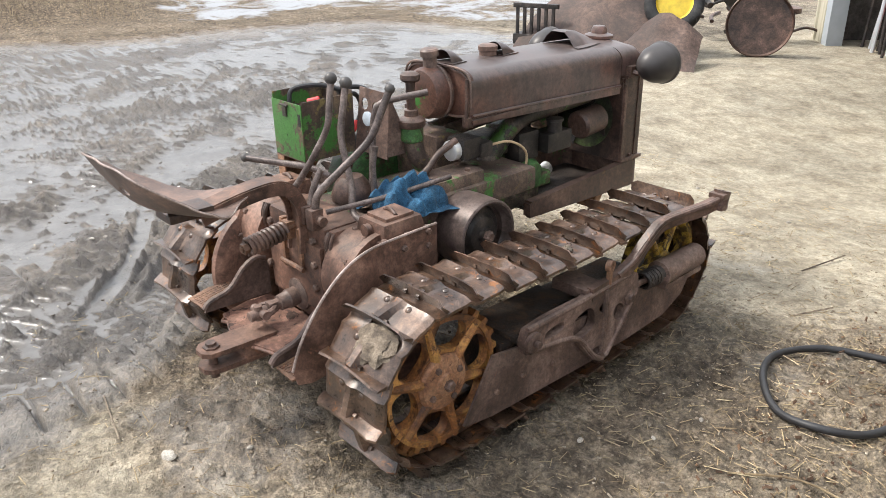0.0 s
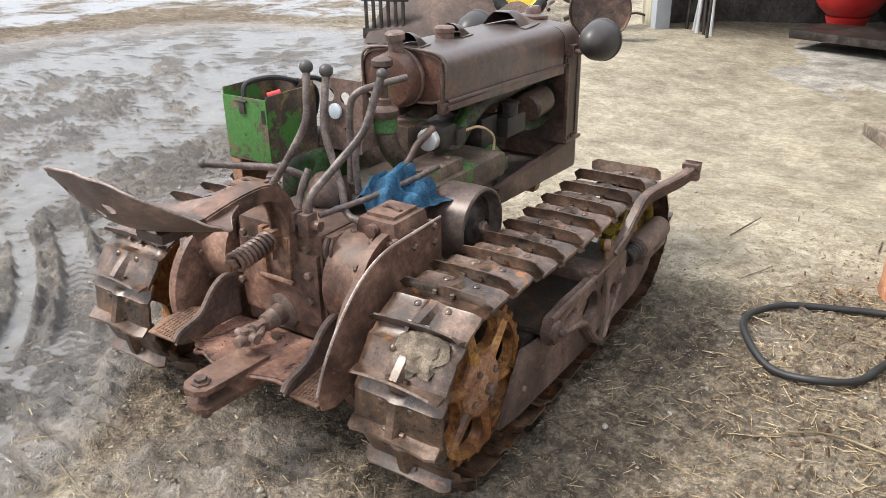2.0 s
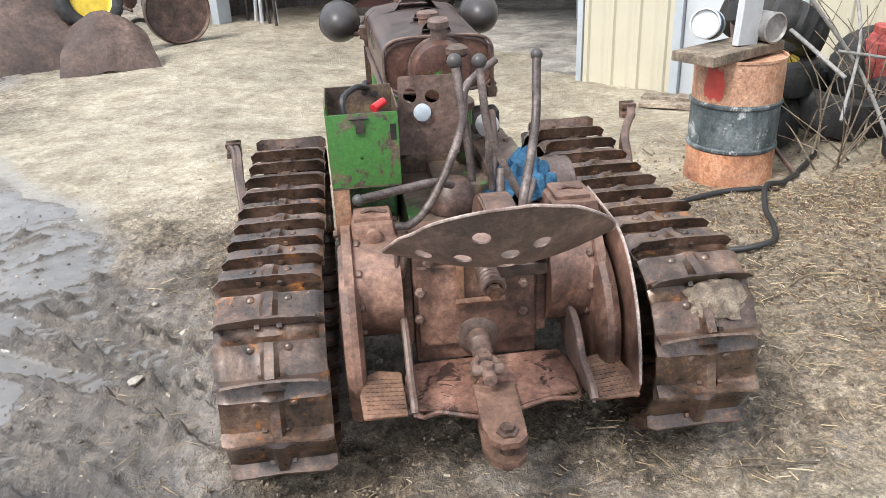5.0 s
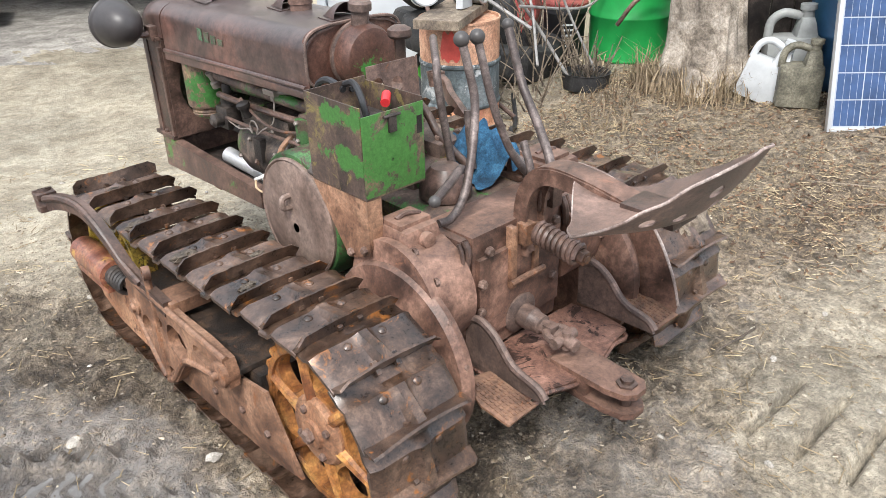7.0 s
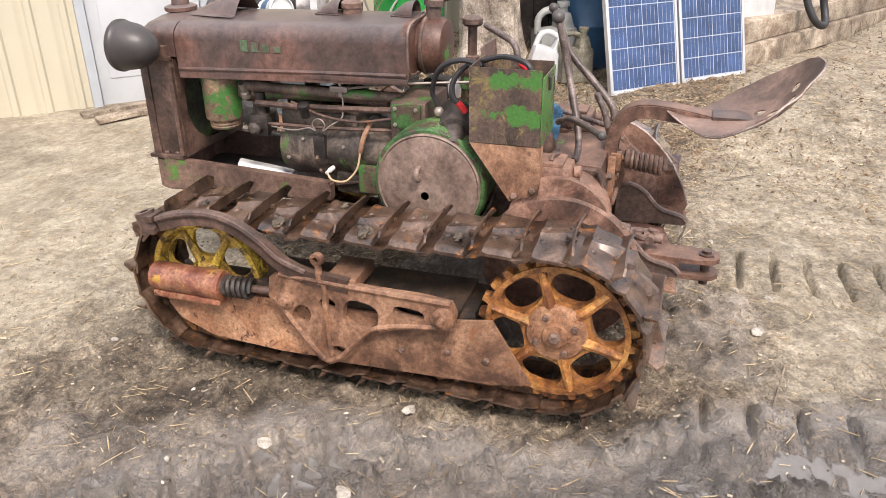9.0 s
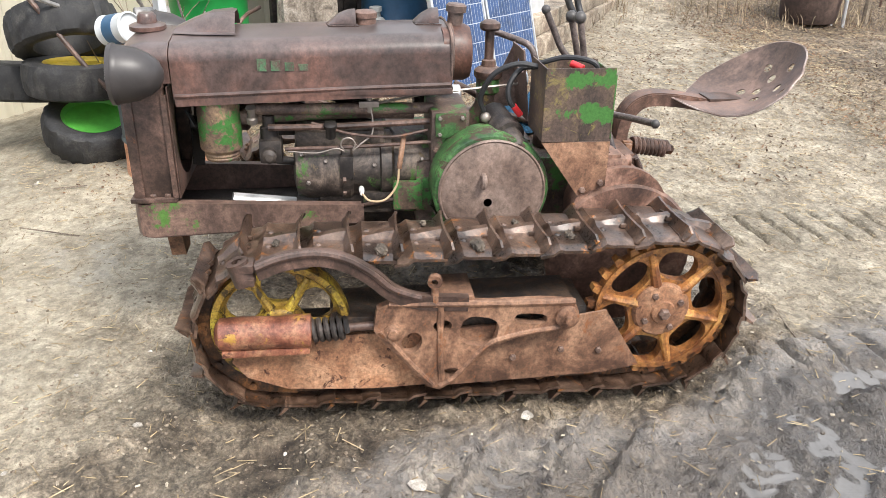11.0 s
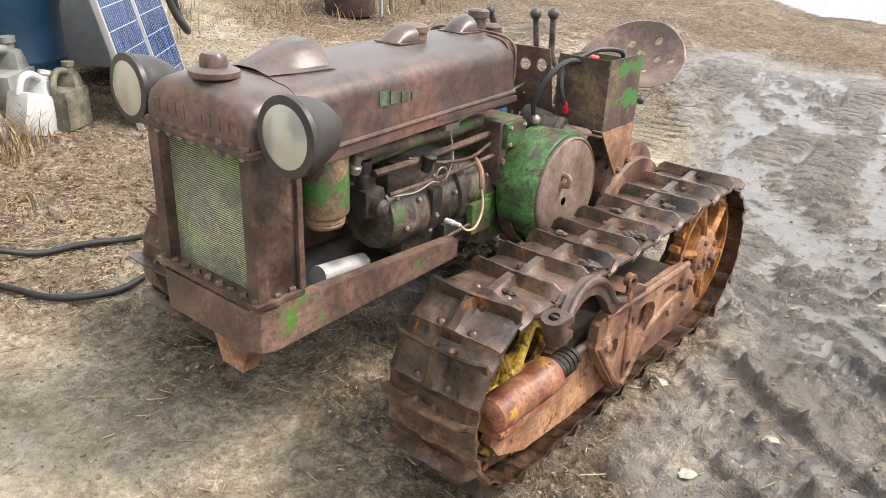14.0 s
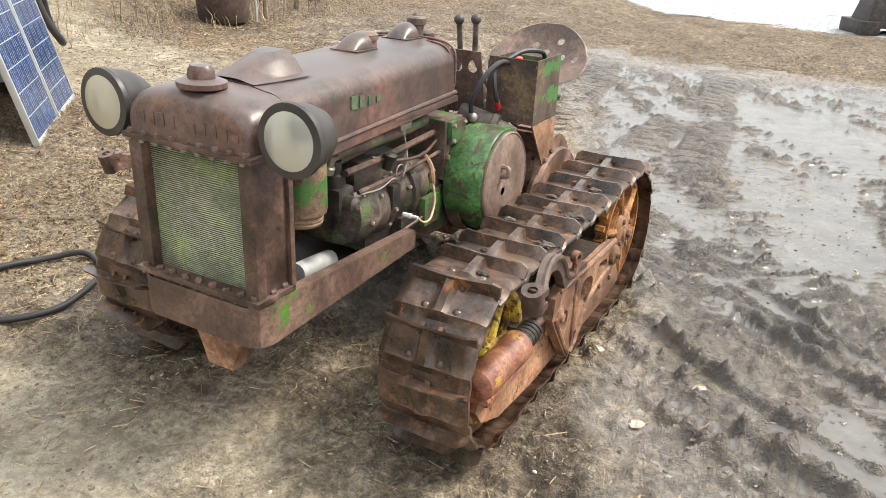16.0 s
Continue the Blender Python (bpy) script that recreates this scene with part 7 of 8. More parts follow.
for j in range(9):
    z = 0.47 + 0.15 * j / 8
    half = 0.13 * (1 - 0.45 * abs(j / 8 - 0.35))
    rows.append([bm.verts.new(((R + 0.0035) * math.cos(a0 - 0.32 + half * (i / 4 - 1) * 2), (R + 0.0035) * math.sin(a0 - 0.32 + half * (i / 4 - 1) * 2), z + 0.012 * math.sin(i * 1.7))) for i in range(9)])
for a, b in zip(rows, rows[1:]):
    for i in range(8):
        bm.faces.new((a[i], a[i + 1], b[i + 1], b[i]))
part("paint_blot", bm, "drum_red", drum, "bright red paint blot")
# timber and cans on top of the drum
bm = BM()
block(bm, (-0.36, -0.13, 0), (0.22, 0.12, 0.05), 0.008, Matrix.Translation((DX - 0.03, DY, dz + HH + 0.002)) @ Matrix.Rotation(0.5, 4, "Z"))
solid("plank", bm, "twig", "short weathered plank lying on the drum", "plank")
bm = BM()
block(bm, (-0.07, -0.02, 0), (0.07, 0.02, 0.62), 0.004, Matrix.Translation((DX - 0.02, DY - 0.06, dz + HH + 0.055)) @ Matrix.Rotation(0.4, 4, "Z") @ Matrix.Rotation(0.06, 4, "Y"))
solid("white_board", bm, "white_plastic", "upright white board standing on the drum", "board")
can = thing("paint_can", "grey metal paint can lying on its side", "can", (DX + 0.1, DY + 0.02, dz + HH + 0.13))
bm = BM()
m = Matrix.Rotation(0.3, 4, "Z") @ Matrix.Rotation(math.pi / 2, 4, "X")
lathe(bm, [(1e-5, -0.08), (0.07, -0.08), (0.078, -0.075), (0.075, -0.065), (0.075, 0.09), (0.078, 0.095), (0.07, 0.1), (0.066, 0.085), (1e-5, 0.085)], m, 26)
part("can_body", bm, "pipe_grey", can)
can2 = thing("paint_can", "white can with dark band and brown base", "can", (DX - 0.13, DY + 0.14, dz + HH + 0.13))
bm = BM()
m = Matrix.Rotation(-0.6, 4, "Z") @ Matrix.Rotation(math.pi / 2 - 0.2, 4, "X")
lathe(bm, [(1e-5, -0.08), (0.07, -0.08), (0.078, -0.075), (0.075, -0.065), (0.075, 0.09), (0.078, 0.095), (0.07, 0.1), (0.066, 0.085), (1e-5, 0.085)], m, 26)
part("can_body", bm, "white_plastic", can2)
bm = BM()
lathe(bm, [(0.0765, -0.03), (0.0765, 0.04)], m, 26)
part("can_label", bm, "blue_drum", can2)

# tyres behind the drum
tyre("tyre", (2.06, 2.40, 0.15), (-1.15, 0.35), 0.29, 0.2, "rim_green", "black tractor tyre on a green rim lying flat")
tyre("tyre", (2.14, 2.46, 0.43), (1.0, 0.06), 0.31, 0.2, "rim_yellow", "black worn tyre with yellow rim in a stack")
tyre("tyre", (2.2, 2.52, 0.68), (2.0, 0.5), 0.31, 0.22, None, "black worn tyre leaning on the stack")
tyre("tyre", (2.62, 2.36, 0.24), (0.2, 0.15), 0.36, 0.24, None, "wide black tyre lying on the ground")
tyre("tyre", (2.42, 2.85, 0.34), (1.3, 0.2), 0.34, 0.22, None, "black tractor tyre standing behind the scrap")
tyre("tyre", (2.95, 2.55, 0.30), (0.3, 1.2), 0.33, 0.22, None, "black tractor tyre leaning behind the scrap")
for pts, r in (([(2.02, 1.75, 0.03), (1.9, 2.2, 0.35), (1.95, 2.6, 0.9)], 0.014), ([(2.3, 1.9, 0.5), (2.1, 2.3, 0.75), (1.8, 2.6, 0.95)], 0.012), ([(2.55, 1.75, 0.12), (2.45, 2.0, 0.5), (2.1, 2.1, 0.95)], 0.011), ([(2.25, 1.8, 0.3), (2.45, 2.05, 0.66), (2.5, 2.3, 1.0)], 0.009), ([(2.3, 2.0, 0.62), (2.8, 1.9, 0.55), (3.0, 1.85, 0.66)], 0.009), ([(2.9, 1.7, 0.45), (2.98, 1.6, 0.62), (3.2, 1.5, 0.66)], 0.014), ([(2.5, 1.95, 0.95), (2.62, 1.9, 0.6), (2.7, 1.7, 0.2)], 0.008), ([(2.2, 1.95, 0.95), (2.8, 1.8, 0.88), (3.6, 1.6, 0.86)], 0.018)):
    bm = BM()
    tube(bm, pts, r, 8, 4)
    solid("metal_pipe", bm, "pipe_grey" if r < 0.013 else "rust", "bent metal pipe among the scrap", "pipe")

for k in range(2):
    p = Vector((2.25 - 0.1 * k, 3.86 - 0.22 * k, 0))
    p.z = ground_z(p.x, p.y) + 0.02
    bm = BM()
    tube(bm, [p + Vector((-0.22, 0.16, 0.0)), p + Vector((0, 0, 0.012)), p + Vector((0.22, -0.16, 0.0))], 0.02, 8, 5, (0.12, 0.03))
    solid("plank", bm, "timber", "bent weathered plank on the ground by the door", "plank")

# tub with weeds, buckets, green drum, red can
bm = BM()
lathe(bm, [(1e-5, 0.012), (0.17, 0.01), (0.19, 0.0), (0.205, 0.13), (0.212, 0.135), (0.2, 0.135), (0.19, 0.09), (1e-5, 0.085)], None, 32)
tub = solid("rubber_tub", bm, "rubber", "low black rubber tub full of twigs", "tub", m=Matrix.Translation((2.635, 1.72, ground_z(2.635, 1.72))) @ Matrix.Scale(0.74, 4))
bm = BM()
rnd = random.Random(4)
for i in range(45):
    a, d = rnd.uniform(0, 6.28), rnd.uniform(0, 0.11)
    p = Vector((2.635 + d * math.cos(a), 1.72 + d * math.sin(a), ground_z(2.635, 1.72) + 0.06))
    q = p + Vector((rnd.uniform(-0.14, 0.14), rnd.uniform(-0.14, 0.14), rnd.uniform(0.05, 0.28)))
    tube(bm, [p, (p + q) / 2 + Vector((rnd.uniform(-0.03, 0.03),) * 3), q], 0.0028, 5, 3)
solid("dry_twigs", bm, "twig", "bunch of dry grey twigs in the tub", "twigs", kind="stuff")
bm = BM()
lathe(bm, [(1e-5, 0), (0.27, 0.0), (0.275, 0.012), (0.27, 0.03), (0.27, 0.27), (0.28, 0.285), (0.28, 0.295), (0.27, 0.31), (0.27, 0.55), (0.28, 0.565), (0.28, 0.575), (0.27, 0.59), (0.27, 0.86), (0.277, 0.87), (0.277, 0.885), (0.262, 0.885), (0.26, 0.87), (1e-5, 0.87)], None, 40)
gd = solid("oil_drum", bm, "green_plastic", "bright green steel drum beside the tree", "drum", m=Matrix.Translation((3.28, 1.86, ground_z(3.28, 1.86))))
bm = BM()
for k in range(4):
    for i in range(5 - k % 2):
        a = math.pi + 0.55 - 0.09 * i
        p = Vector((0.2735 * math.cos(a), 0.2735 * math.sin(a), 0.74 - 0.045 * k))
        block(bm, (-0.008, -0.001, -0.011), (0.008, 0.001, 0.011), 0, axes(p, (0, 0, 1), (-math.sin(a), math.cos(a), 0)))
part("label_bars", bm, "rim_yellow", gd, "small yellow printed marks")
for i, (x, y, mat, lid, lab) in enumerate(((3.02, 2.22, "black_plastic", "red", "black bucket with a pale printed label and a red lid"), (3.2, 2.75, "black_plastic", "red", "black bucket with a red lid"))):
    z = ground_z(x, y)
    b = thing("bucket", lab, "bucket", (x, y, z + 0.0))
    bm = BM()
    lathe(bm, [(1e-5, 0.0), (0.13, 0.0), (0.135, 0.01), (0.148, 0.3), (0.156, 0.31), (0.156, 0.33), (0.15, 0.36)], None, 32)
    part("bucket_body", bm, mat, b)
    bm = BM()
    lathe(bm, [(0.151, 0.35), (0.16, 0.352), (0.16, 0.372), (0.15, 0.378), (1e-5, 0.374)], None, 32)
    part("bucket_lid", bm, "red_dull", b, "faded red lid")
    if i == 0:
        bm = BM()
        for k in range(5):
            a = math.pi + 0.65
            for j in range(3):
                p = Vector((0.1455 * math.cos(a + 0.2 * j), 0.1455 * math.sin(a + 0.2 * j), 0.24 - 0.035 * k))
                block(bm, (-0.012, -0.0015, -0.006), (0.012, 0.0015, 0.006), 0, axes(p, (0, 0, 1), (-math.sin(a + 0.2 * j), math.cos(a + 0.2 * j), 0)))
        part("label_bars", bm, "white_plastic", b, "pale printed label")
bm = BM()
lathe(bm, [(1e-5, 0.0), (0.15, 0.0), (0.17, 0.03), (0.17, 0.3), (0.13, 0.4), (0.05, 0.43), (0.05, 0.47), (1e-5, 0.475)], Matrix.Rotation(0.2, 4, "X"), 8)
solid("red_tank", bm, "red_dull", "faded red metal fuel can in the scrap heap", "tank", m=Matrix.Translation((2.9, 2.6, ground_z(2.9, 2.6) + 0.1)))

# tree
def tree(x, y):
    z = ground_z(x, y)
    root = thing("tree", "old tree trunk with pale furrowed bark", "tree", (x, y, z - 0.1))
    bm = BM()
    n, k = 48, 60
    rows = []
    for j in range(k + 1):
        h = 4.2 * (j / k) ** 1.3
        r = 0.205 * (1 + 0.55 * math.exp(-h / 0.22)) * (1 - 0.06 * h)
        row = []
        for i in range(n):
            a = 2 * math.pi * i / n
            fur = 0.020 * abs(math.sin(a * 11 + 1.8 * noise.noise(Vector((math.cos(a) * 2, math.sin(a) * 2, h * 1.6))))) + 0.05 * noise.noise(Vector((math.cos(a) * 1.2, math.sin(a) * 1.2, h * 0.7)))
            lobes = 0.05 * math.exp(-h / 0.3) * math.cos(a * 5 + 1)
            rr = r + fur - 0.01 + lobes
            row.append(bm.verts.new((rr * math.cos(a) - 0.03 * h, rr * math.sin(a) + 0.02 * h, h)))
        rows.append(row)
    for a, b in zip(rows, rows[1:]):
        for i in range(n):
            bm.faces.new((a[i], a[(i + 1) % n], b[(i + 1) % n], b[i]))
    part("trunk", bm, "bark", root, "thick pale grey trunk")
    rnd = random.Random(9)
    bm = BM()
    for i in range(9):
        a = rnd.uniform(0, 6.28)
        p = Vector((-0.12, 0.08, rnd.uniform(3.3, 4.1)))
        q = p + Vector((math.cos(a) * rnd.uniform(1, 1.8), math.sin(a) * rnd.uniform(1, 1.8), rnd.uniform(1.2, 2.6)))
        mid = (p + q) / 2 + Vector((0, 0, -0.2))
        tube(bm, [p, mid, q], 0.1, 8, 5, None, (0.11, 0.03))
        for j in range(6):
            s = mid.lerp(q, rnd.random())
            e = s + Vector((rnd.uniform(-0.8, 0.8), rnd.uniform(-0.8, 0.8), rnd.uniform(0.2, 1.0)))
            tube(bm, [s, (s + e) / 2 + Vector((0.05, 0, 0.05)), e], 0.02, 5, 3, None, (0.022, 0.006))
    part("limbs", bm, "bark", root, "bare winter limbs")
    return root


tree(3.08, 1.13)

# jugs beside the tree
def jug(x, y, turn, lean, material, label, h=0.34):
    z = ground_z(x, y)
    m = Matrix.Translation((x, y, z)) @ Matrix.Rotation(turn, 4, "Z") @ Matrix.Rotation(lean, 4, "Y")
    root = thing("plastic_jug", label, "jug")
    root.matrix_world = m
    bm = BM()
    s = h / 0.34
    block(bm, (-0.11 * s, -0.075 * s, 0), (0.11 * s, 0.075 * s, 0.22 * s), 0.025 * s)
    block(bm, (-0.105 * s, -0.065 * s, 0.19 * s), (0.0 * s, 0.065 * s, 0.30 * s), 0.03 * s, None, (0.6, 0.7))
    part("jug_body", bm, material, root)
    bm = BM()
    tube(bm, [(-0.03 * s, 0, 0.30 * s), (0.04 * s, 0, 0.315 * s), (0.09 * s, 0, 0.28 * s), (0.10 * s, 0, 0.20 * s)], 0.019 * s, 10, 5)
    part("jug_handle", bm, material, root)
    bm = BM()
    lathe(bm, [(0.026 * s, 0), (0.026 * s, 0.03 * s), (0.034 * s, 0.032 * s), (0.034 * s, 0.055 * s), (1e-5, 0.057 * s)], Matrix.Translation((-0.055 * s, 0, 0.295 * s)), 18)
    part("jug_cap", bm, material, root)
    return root


wj = jug(2.98, 0.77, 1.9, -0.3, "white_plastic", "white plastic jug with a side cut open", 0.36)
# the jug is closed: a dark patch paints the shade inside its opening
bm = BM()
block(bm, (-0.08, -0.0775, 0.03), (0.06, -0.074, 0.16), 0.02)
part("cut_opening", bm, "dark", wj, "dark patch for the shade inside the cut opening")
jug(3.0, 0.53, 2.1, 0.0, "olive_plastic", "dirty olive jerrycan with a handle", 0.36)
jug(3.28, 0.72, 2.2, 0.05, "grey_plastic", "grey translucent jug behind the others", 0.46)

# blue drum and dark lean-to behind
bm = BM()
lathe(bm, [(1e-5, 0), (0.26, 0.0), (0.27, 0.02), (0.275, 0.3), (0.282, 0.31), (0.282, 0.33), (0.275, 0.34), (0.27, 0.62), (0.28, 0.64), (0.275, 0.86), (0.25, 0.9), (1e-5, 0.9)], None, 36)
solid("blue_barrel", bm, "blue_drum", "blue plastic barrel in the dark lean-to", "barrel", m=Matrix.Translation((3.62, 0.50, ground_z(3.62, 0.50))))
WN = Vector((0.70, 0.71, 0))
def lean_to():
    root = thing("lean_to", "dark board lean-to behind the solar panels", "shed")
    m = Matrix(((0.71, 0.70, 0, 3.95), (-0.70, 0.71, 0, 0.95), (0, 0, 1, 0), (0, 0, 0, 1)))
    for i in range(4, 16):
        bm = BM()
        block(bm, (-1.3 + i * 0.152, 0.0, 0.05), (-1.3 + i * 0.152 + 0.142, 0.03, 2.3 + 0.03 * math.sin(i * 3)), 0.004, m)
        part("board", bm, "dark", root)
    for s in (1.0,):
        bm = BM()
        block(bm, (s, -0.5, 0), (s + 0.08, -0.42, 2.2), 0.006, m)
        part("post", bm, "dark", root)
    bm = BM()
    block(bm, (-0.75, -0.7, 2.2), (1.3, 0.2, 2.26), 0.004, m)
    part("lean_to_roof", bm, "dark", root)


lean_to()

# two leaning solar panels
def solar(origin, along, width, tall, lean):
    d = Vector(along).normalized()
    back = Vector((-d.y, d.x, 0))
    up = (Vector((0, 0, 1)) * math.cos(lean) + back * math.sin(lean)).normalized()
    nrm = d.cross(up)
    m = Matrix(((d.x, up.x, nrm.x, origin[0]), (d.y, up.y, nrm.y, origin[1]), (d.z, up.z, nrm.z, origin[2]), (0, 0, 0, 1)))
    root = thing("solar_panel", "blue solar panel with pale frame leaning by the lean-to", "solar panel", group="pair of solar panels")
    root.matrix_world = m
    bm = BM()
    f = 0.02
    block(bm, (0, 0, -0.035), (f, tall, 0.002), 0.002)
    block(bm, (width - f, 0, -0.035), (width, tall, 0.002), 0.002)
    block(bm, (f, 0, -0.035), (width - f, f, 0.002), 0.002)
    block(bm, (f, tall - f, -0.035), (width - f, tall, 0.002), 0.002)
    part("panel_frame", bm, "alu", root, "pale aluminium frame")
    bm = BM()
    block(bm, (f, f, -0.006), (width - f, tall - f, -0.003), 0)
    sheet = part("back_sheet", bm, "cell_line", root)
    cols, rows_n = 4, 9
    cw, ch = (width - 2 * f - 0.012) / cols, (tall - 2 * f - 0.02) / rows_n
    bm = BM()
    block(bm, (0, 0, 0), (cw - 0.006, ch - 0.006, 0.0015), 0)
    cell = mesh_of("solar_cell", bm, "cell")
    bm = BM()
    for k in (0.25, 0.5, 0.75):
        block(bm, (cw * k - 0.0007, 0, 0.0018), (cw * k + 0.0007, ch - 0.005, 0.0024), 0)
    bars = mesh_of("busbar", bm, "cell_line")
    for i in range(cols):
        for j in range(rows_n):
            o = Matrix.Translation((f + 0.008 + i * cw, f + 0.012 + j * ch, -0.0028))
            c = piece("solar_cell", cell, sheet, o)
            piece("busbar", bars, sheet, o)
    return root


SD = Vector((0.69, -0.724, 0))
PA = Vector((2.725, 0.225, 0))
for k in range(2):
    o = PA + SD * (0.61 * k)
    solar((o.x, o.y, ground_z(o.x, o.y) + 0.005), SD, 0.595, 1.29, 0.24)

# timber edging, white tank, belts
def beam(name, p, q, w, h, material, label, category):
    p, q = Vector(p), Vector(q)
    bm = BM()
    d = q - p
    m = Matrix.Translation(p) @ d.to_track_quat("X", "Z").to_matrix().to_4x4()
    block(bm, (0, -w / 2, 0), (d.length, w / 2, h), 0.012, m)
    for v in bm.verts:
        v.co += Vector((0.006, 0.006, 0.006)) * noise.noise(v.co * 4)
    return solid(name, bm, material, label, category)


for k, (dz0, off) in enumerate(((0.0, 0.0), (0.17, 0.05))):
    p, q = Vector((3.75, -0.52, 0)) + WN * off, Vector((5.9, -1.95, 0)) + WN * off
    zb = max(ground_z(p.x, p.y), 0.0) - 0.02 + dz0
    beam("timber_sleeper", (p.x, p.y, zb), (q.x, q.y, zb + 0.05), 0.2, 0.165, "timber", "weathered timber sleeper laid as edging", "timber")
wt = thing("white_tank", "white appliance tank with red rust patch", "tank", (4.22, -0.42, ground_z(4.22, -0.42) + 0.1))
bm = BM()
block(bm, (-0.3, -0.28, 0), (0.3, 0.28, 0.9), 0.03, Matrix.Rotation(-0.8, 4, "Z"))
part("tank_body", bm, "white_plastic", wt)
bm = BM()
block(bm, (-0.25, -0.2835, 0.02), (-0.08, -0.279, 0.16), 0.0, Matrix.Rotation(-0.8, 4, "Z"))
part("rust_patch", bm, "red_paint", wt)
bm = BM()
tube(bm, [(4.4, -0.98, 0.95), (4.35, -1.05, 0.6), (4.33, -1.14, 0.42), (4.43, -1.23, 0.38), (4.52, -1.2, 0.55), (4.42, -1.08, 1.0)], 0.03, 10, 6)
solid("black_belt", bm, "cable", "black rubber hose hanging over the timbers", "hose")

# the hose on the ground by the right track
bm = BM()
loop = [(1.8, 1.61), (1.68, 1.62), (1.55, 1.63), (1.38, 1.58), (1.2, 1.5), (1.10, 1.32), (1.15, 1.12), (1.27, 0.99), (1.42, 0.96), (1.53, 1.06), (1.59, 1.2), (1.65, 1.38), (1.74, 1.55), (1.9, 1.66), (2.12, 1.86), (2.3, 2.04)]
tube(bm, [(x, y, ground_z(x, y) + 0.02 + 0.03 * (i == 12)) for i, (x, y) in enumerate(loop)], 0.0135, 10, 6)
solid("rubber_hose", bm, "cable", "black rubber hose coiled on the ground", "hose")

# cast wheel, rusty plough sheets, yellow rimmed tyre and scrap by the workshop corner
wheel = thing("cast_wheel", "rusty solid cast wheel with a slotted centre", "wheel", (-2.05, 7.15, 0.0))
wheel.rotation_euler = (0, 0, 0.5)
bm = BM()
wm = axes((0, 0, 0.34), (0, -1, 0.16))
lathe(bm, [(1e-5, 0.02), (0.05, 0.02), (0.3, 0.0), (0.325, -0.02), (0.345, -0.02), (0.35, 0.0), (0.35, 0.09), (0.34, 0.1), (0.32, 0.06), (1e-5, 0.05)], wm, 48)
part("wheel_disc", bm, "rust", wheel)
# dark discs laid on the solid wheel for the shade in its slots
bm = BM()
for a, r in ((0, 0.03), (0.085, 0.02), (-0.085, 0.02)):
    lathe(bm, [(r, 0.0), (r, 0.004), (1e-5, 0.004)], wm @ Matrix.Translation((a * 0.8, a * 0.6, -0.008 if a else 0.02)) @ Matrix.Rotation(math.pi, 4, "X"), 12)
part("wheel_slots", bm, "dark", wheel)
def scrap_sheet(x, y, w, d, h, turn, label):
    bm = BM()
    n, k = 18, 8
    rows = []
    for j in range(k + 1):
        v = j / k
        row = []
        for i in range(n + 1):
            u = i / n
            px = (u - 0.5) * w * (1 - 0.25 * v)
            py = d * v - 0.25 * d * math.sin(u * 3.1) * v
            pz = h * (v ** 0.7) * (0.55 + 0.45 * math.sin(u * 2.6 + 0.4)) + 0.05 * noise.noise(Vector((u * 5, v * 4, x)))
            row.append(bm.verts.new((px, py, max(0.0, pz))))
        rows.append(row)
    for a, b in zip(rows, rows[1:]):
        for i in range(n):
            bm.faces.new((a[i], a[i + 1], b[i + 1], b[i]))
    bmesh.ops.solidify(bm, geom=list(bm.faces), thickness=0.012)
    solid("scrap_sheet", bm, "rust_sheet", label, "scrap metal", m=Matrix.Translation((x, y, 0.0)) @ Matrix.Rotation(turn, 4, "Z"))


scrap_sheet(-3.3, 5.95, 2.1, 0.9, 0.85, 0.3, "bent rusty brown plough sheet leaning on the scrap")
scrap_sheet(-2.45, 5.75, 0.9, 0.5, 0.5, 0.2, "pale rusty curved sheet with a hole")
tyre("wheel", (-2.75, 6.55, 0.55), (0.6, 1.15), 0.32, 0.2, "rim_yellow", "black tyre on a yellow rim leaning on the scrap")
bm = BM()
block(bm, (-0.03, -0.01, 0.0), (0.53, 0.3, 0.12), 0.01)
rack = solid("iron_rack", bm, "dark", "black iron rack beside the snow", "rack", m=Matrix.Translation((-4.35, 5.75, 0.05)) @ Matrix.Rotation(0.3, 4, "Z"))
bm = BM()
block(bm, (-0.03, -0.01, 0.42), (0.53, 0.04, 0.47), 0.004)
part("top_rail", bm, "dark", rack)
for i in range(6):
    bm = BM()
    block(bm, (i * 0.09, 0, 0.118), (i * 0.09 + 0.035, 0.03, 0.422), 0.004)
    part("upright_bar", bm, "dark", rack)
rnd = random.Random(11)
for i in range(26):
    bm = BM()
    x, y = rnd.uniform(-3.3, -2.2), rnd.uniform(7.6, 8.6)
    z = rnd.uniform(0.05, 0.5)
    a = rnd.uniform(0, 3.14)
    if i % 3:
        tube(bm, [(0, 0, 0), (0.2, 0.05, 0.04), (0.4, 0, rnd.uniform(-0.05, 0.25))], rnd.uniform(0.015, 0.04), 7, 3)
    else:
        lathe(bm, [(0.06, 0), (0.13, 0.01), (0.13, 0.07), (0.05, 0.09)], Matrix.Rotation(rnd.uniform(0, 1.5), 4, "X"), 14)
    solid("scrap_iron", bm, "rust" if i % 2 else "dark", "rusty scrap iron in a heap", "scrap metal", m=Matrix.Translation((x, y, z)) @ Matrix.Rotation(a, 4, "Z"))

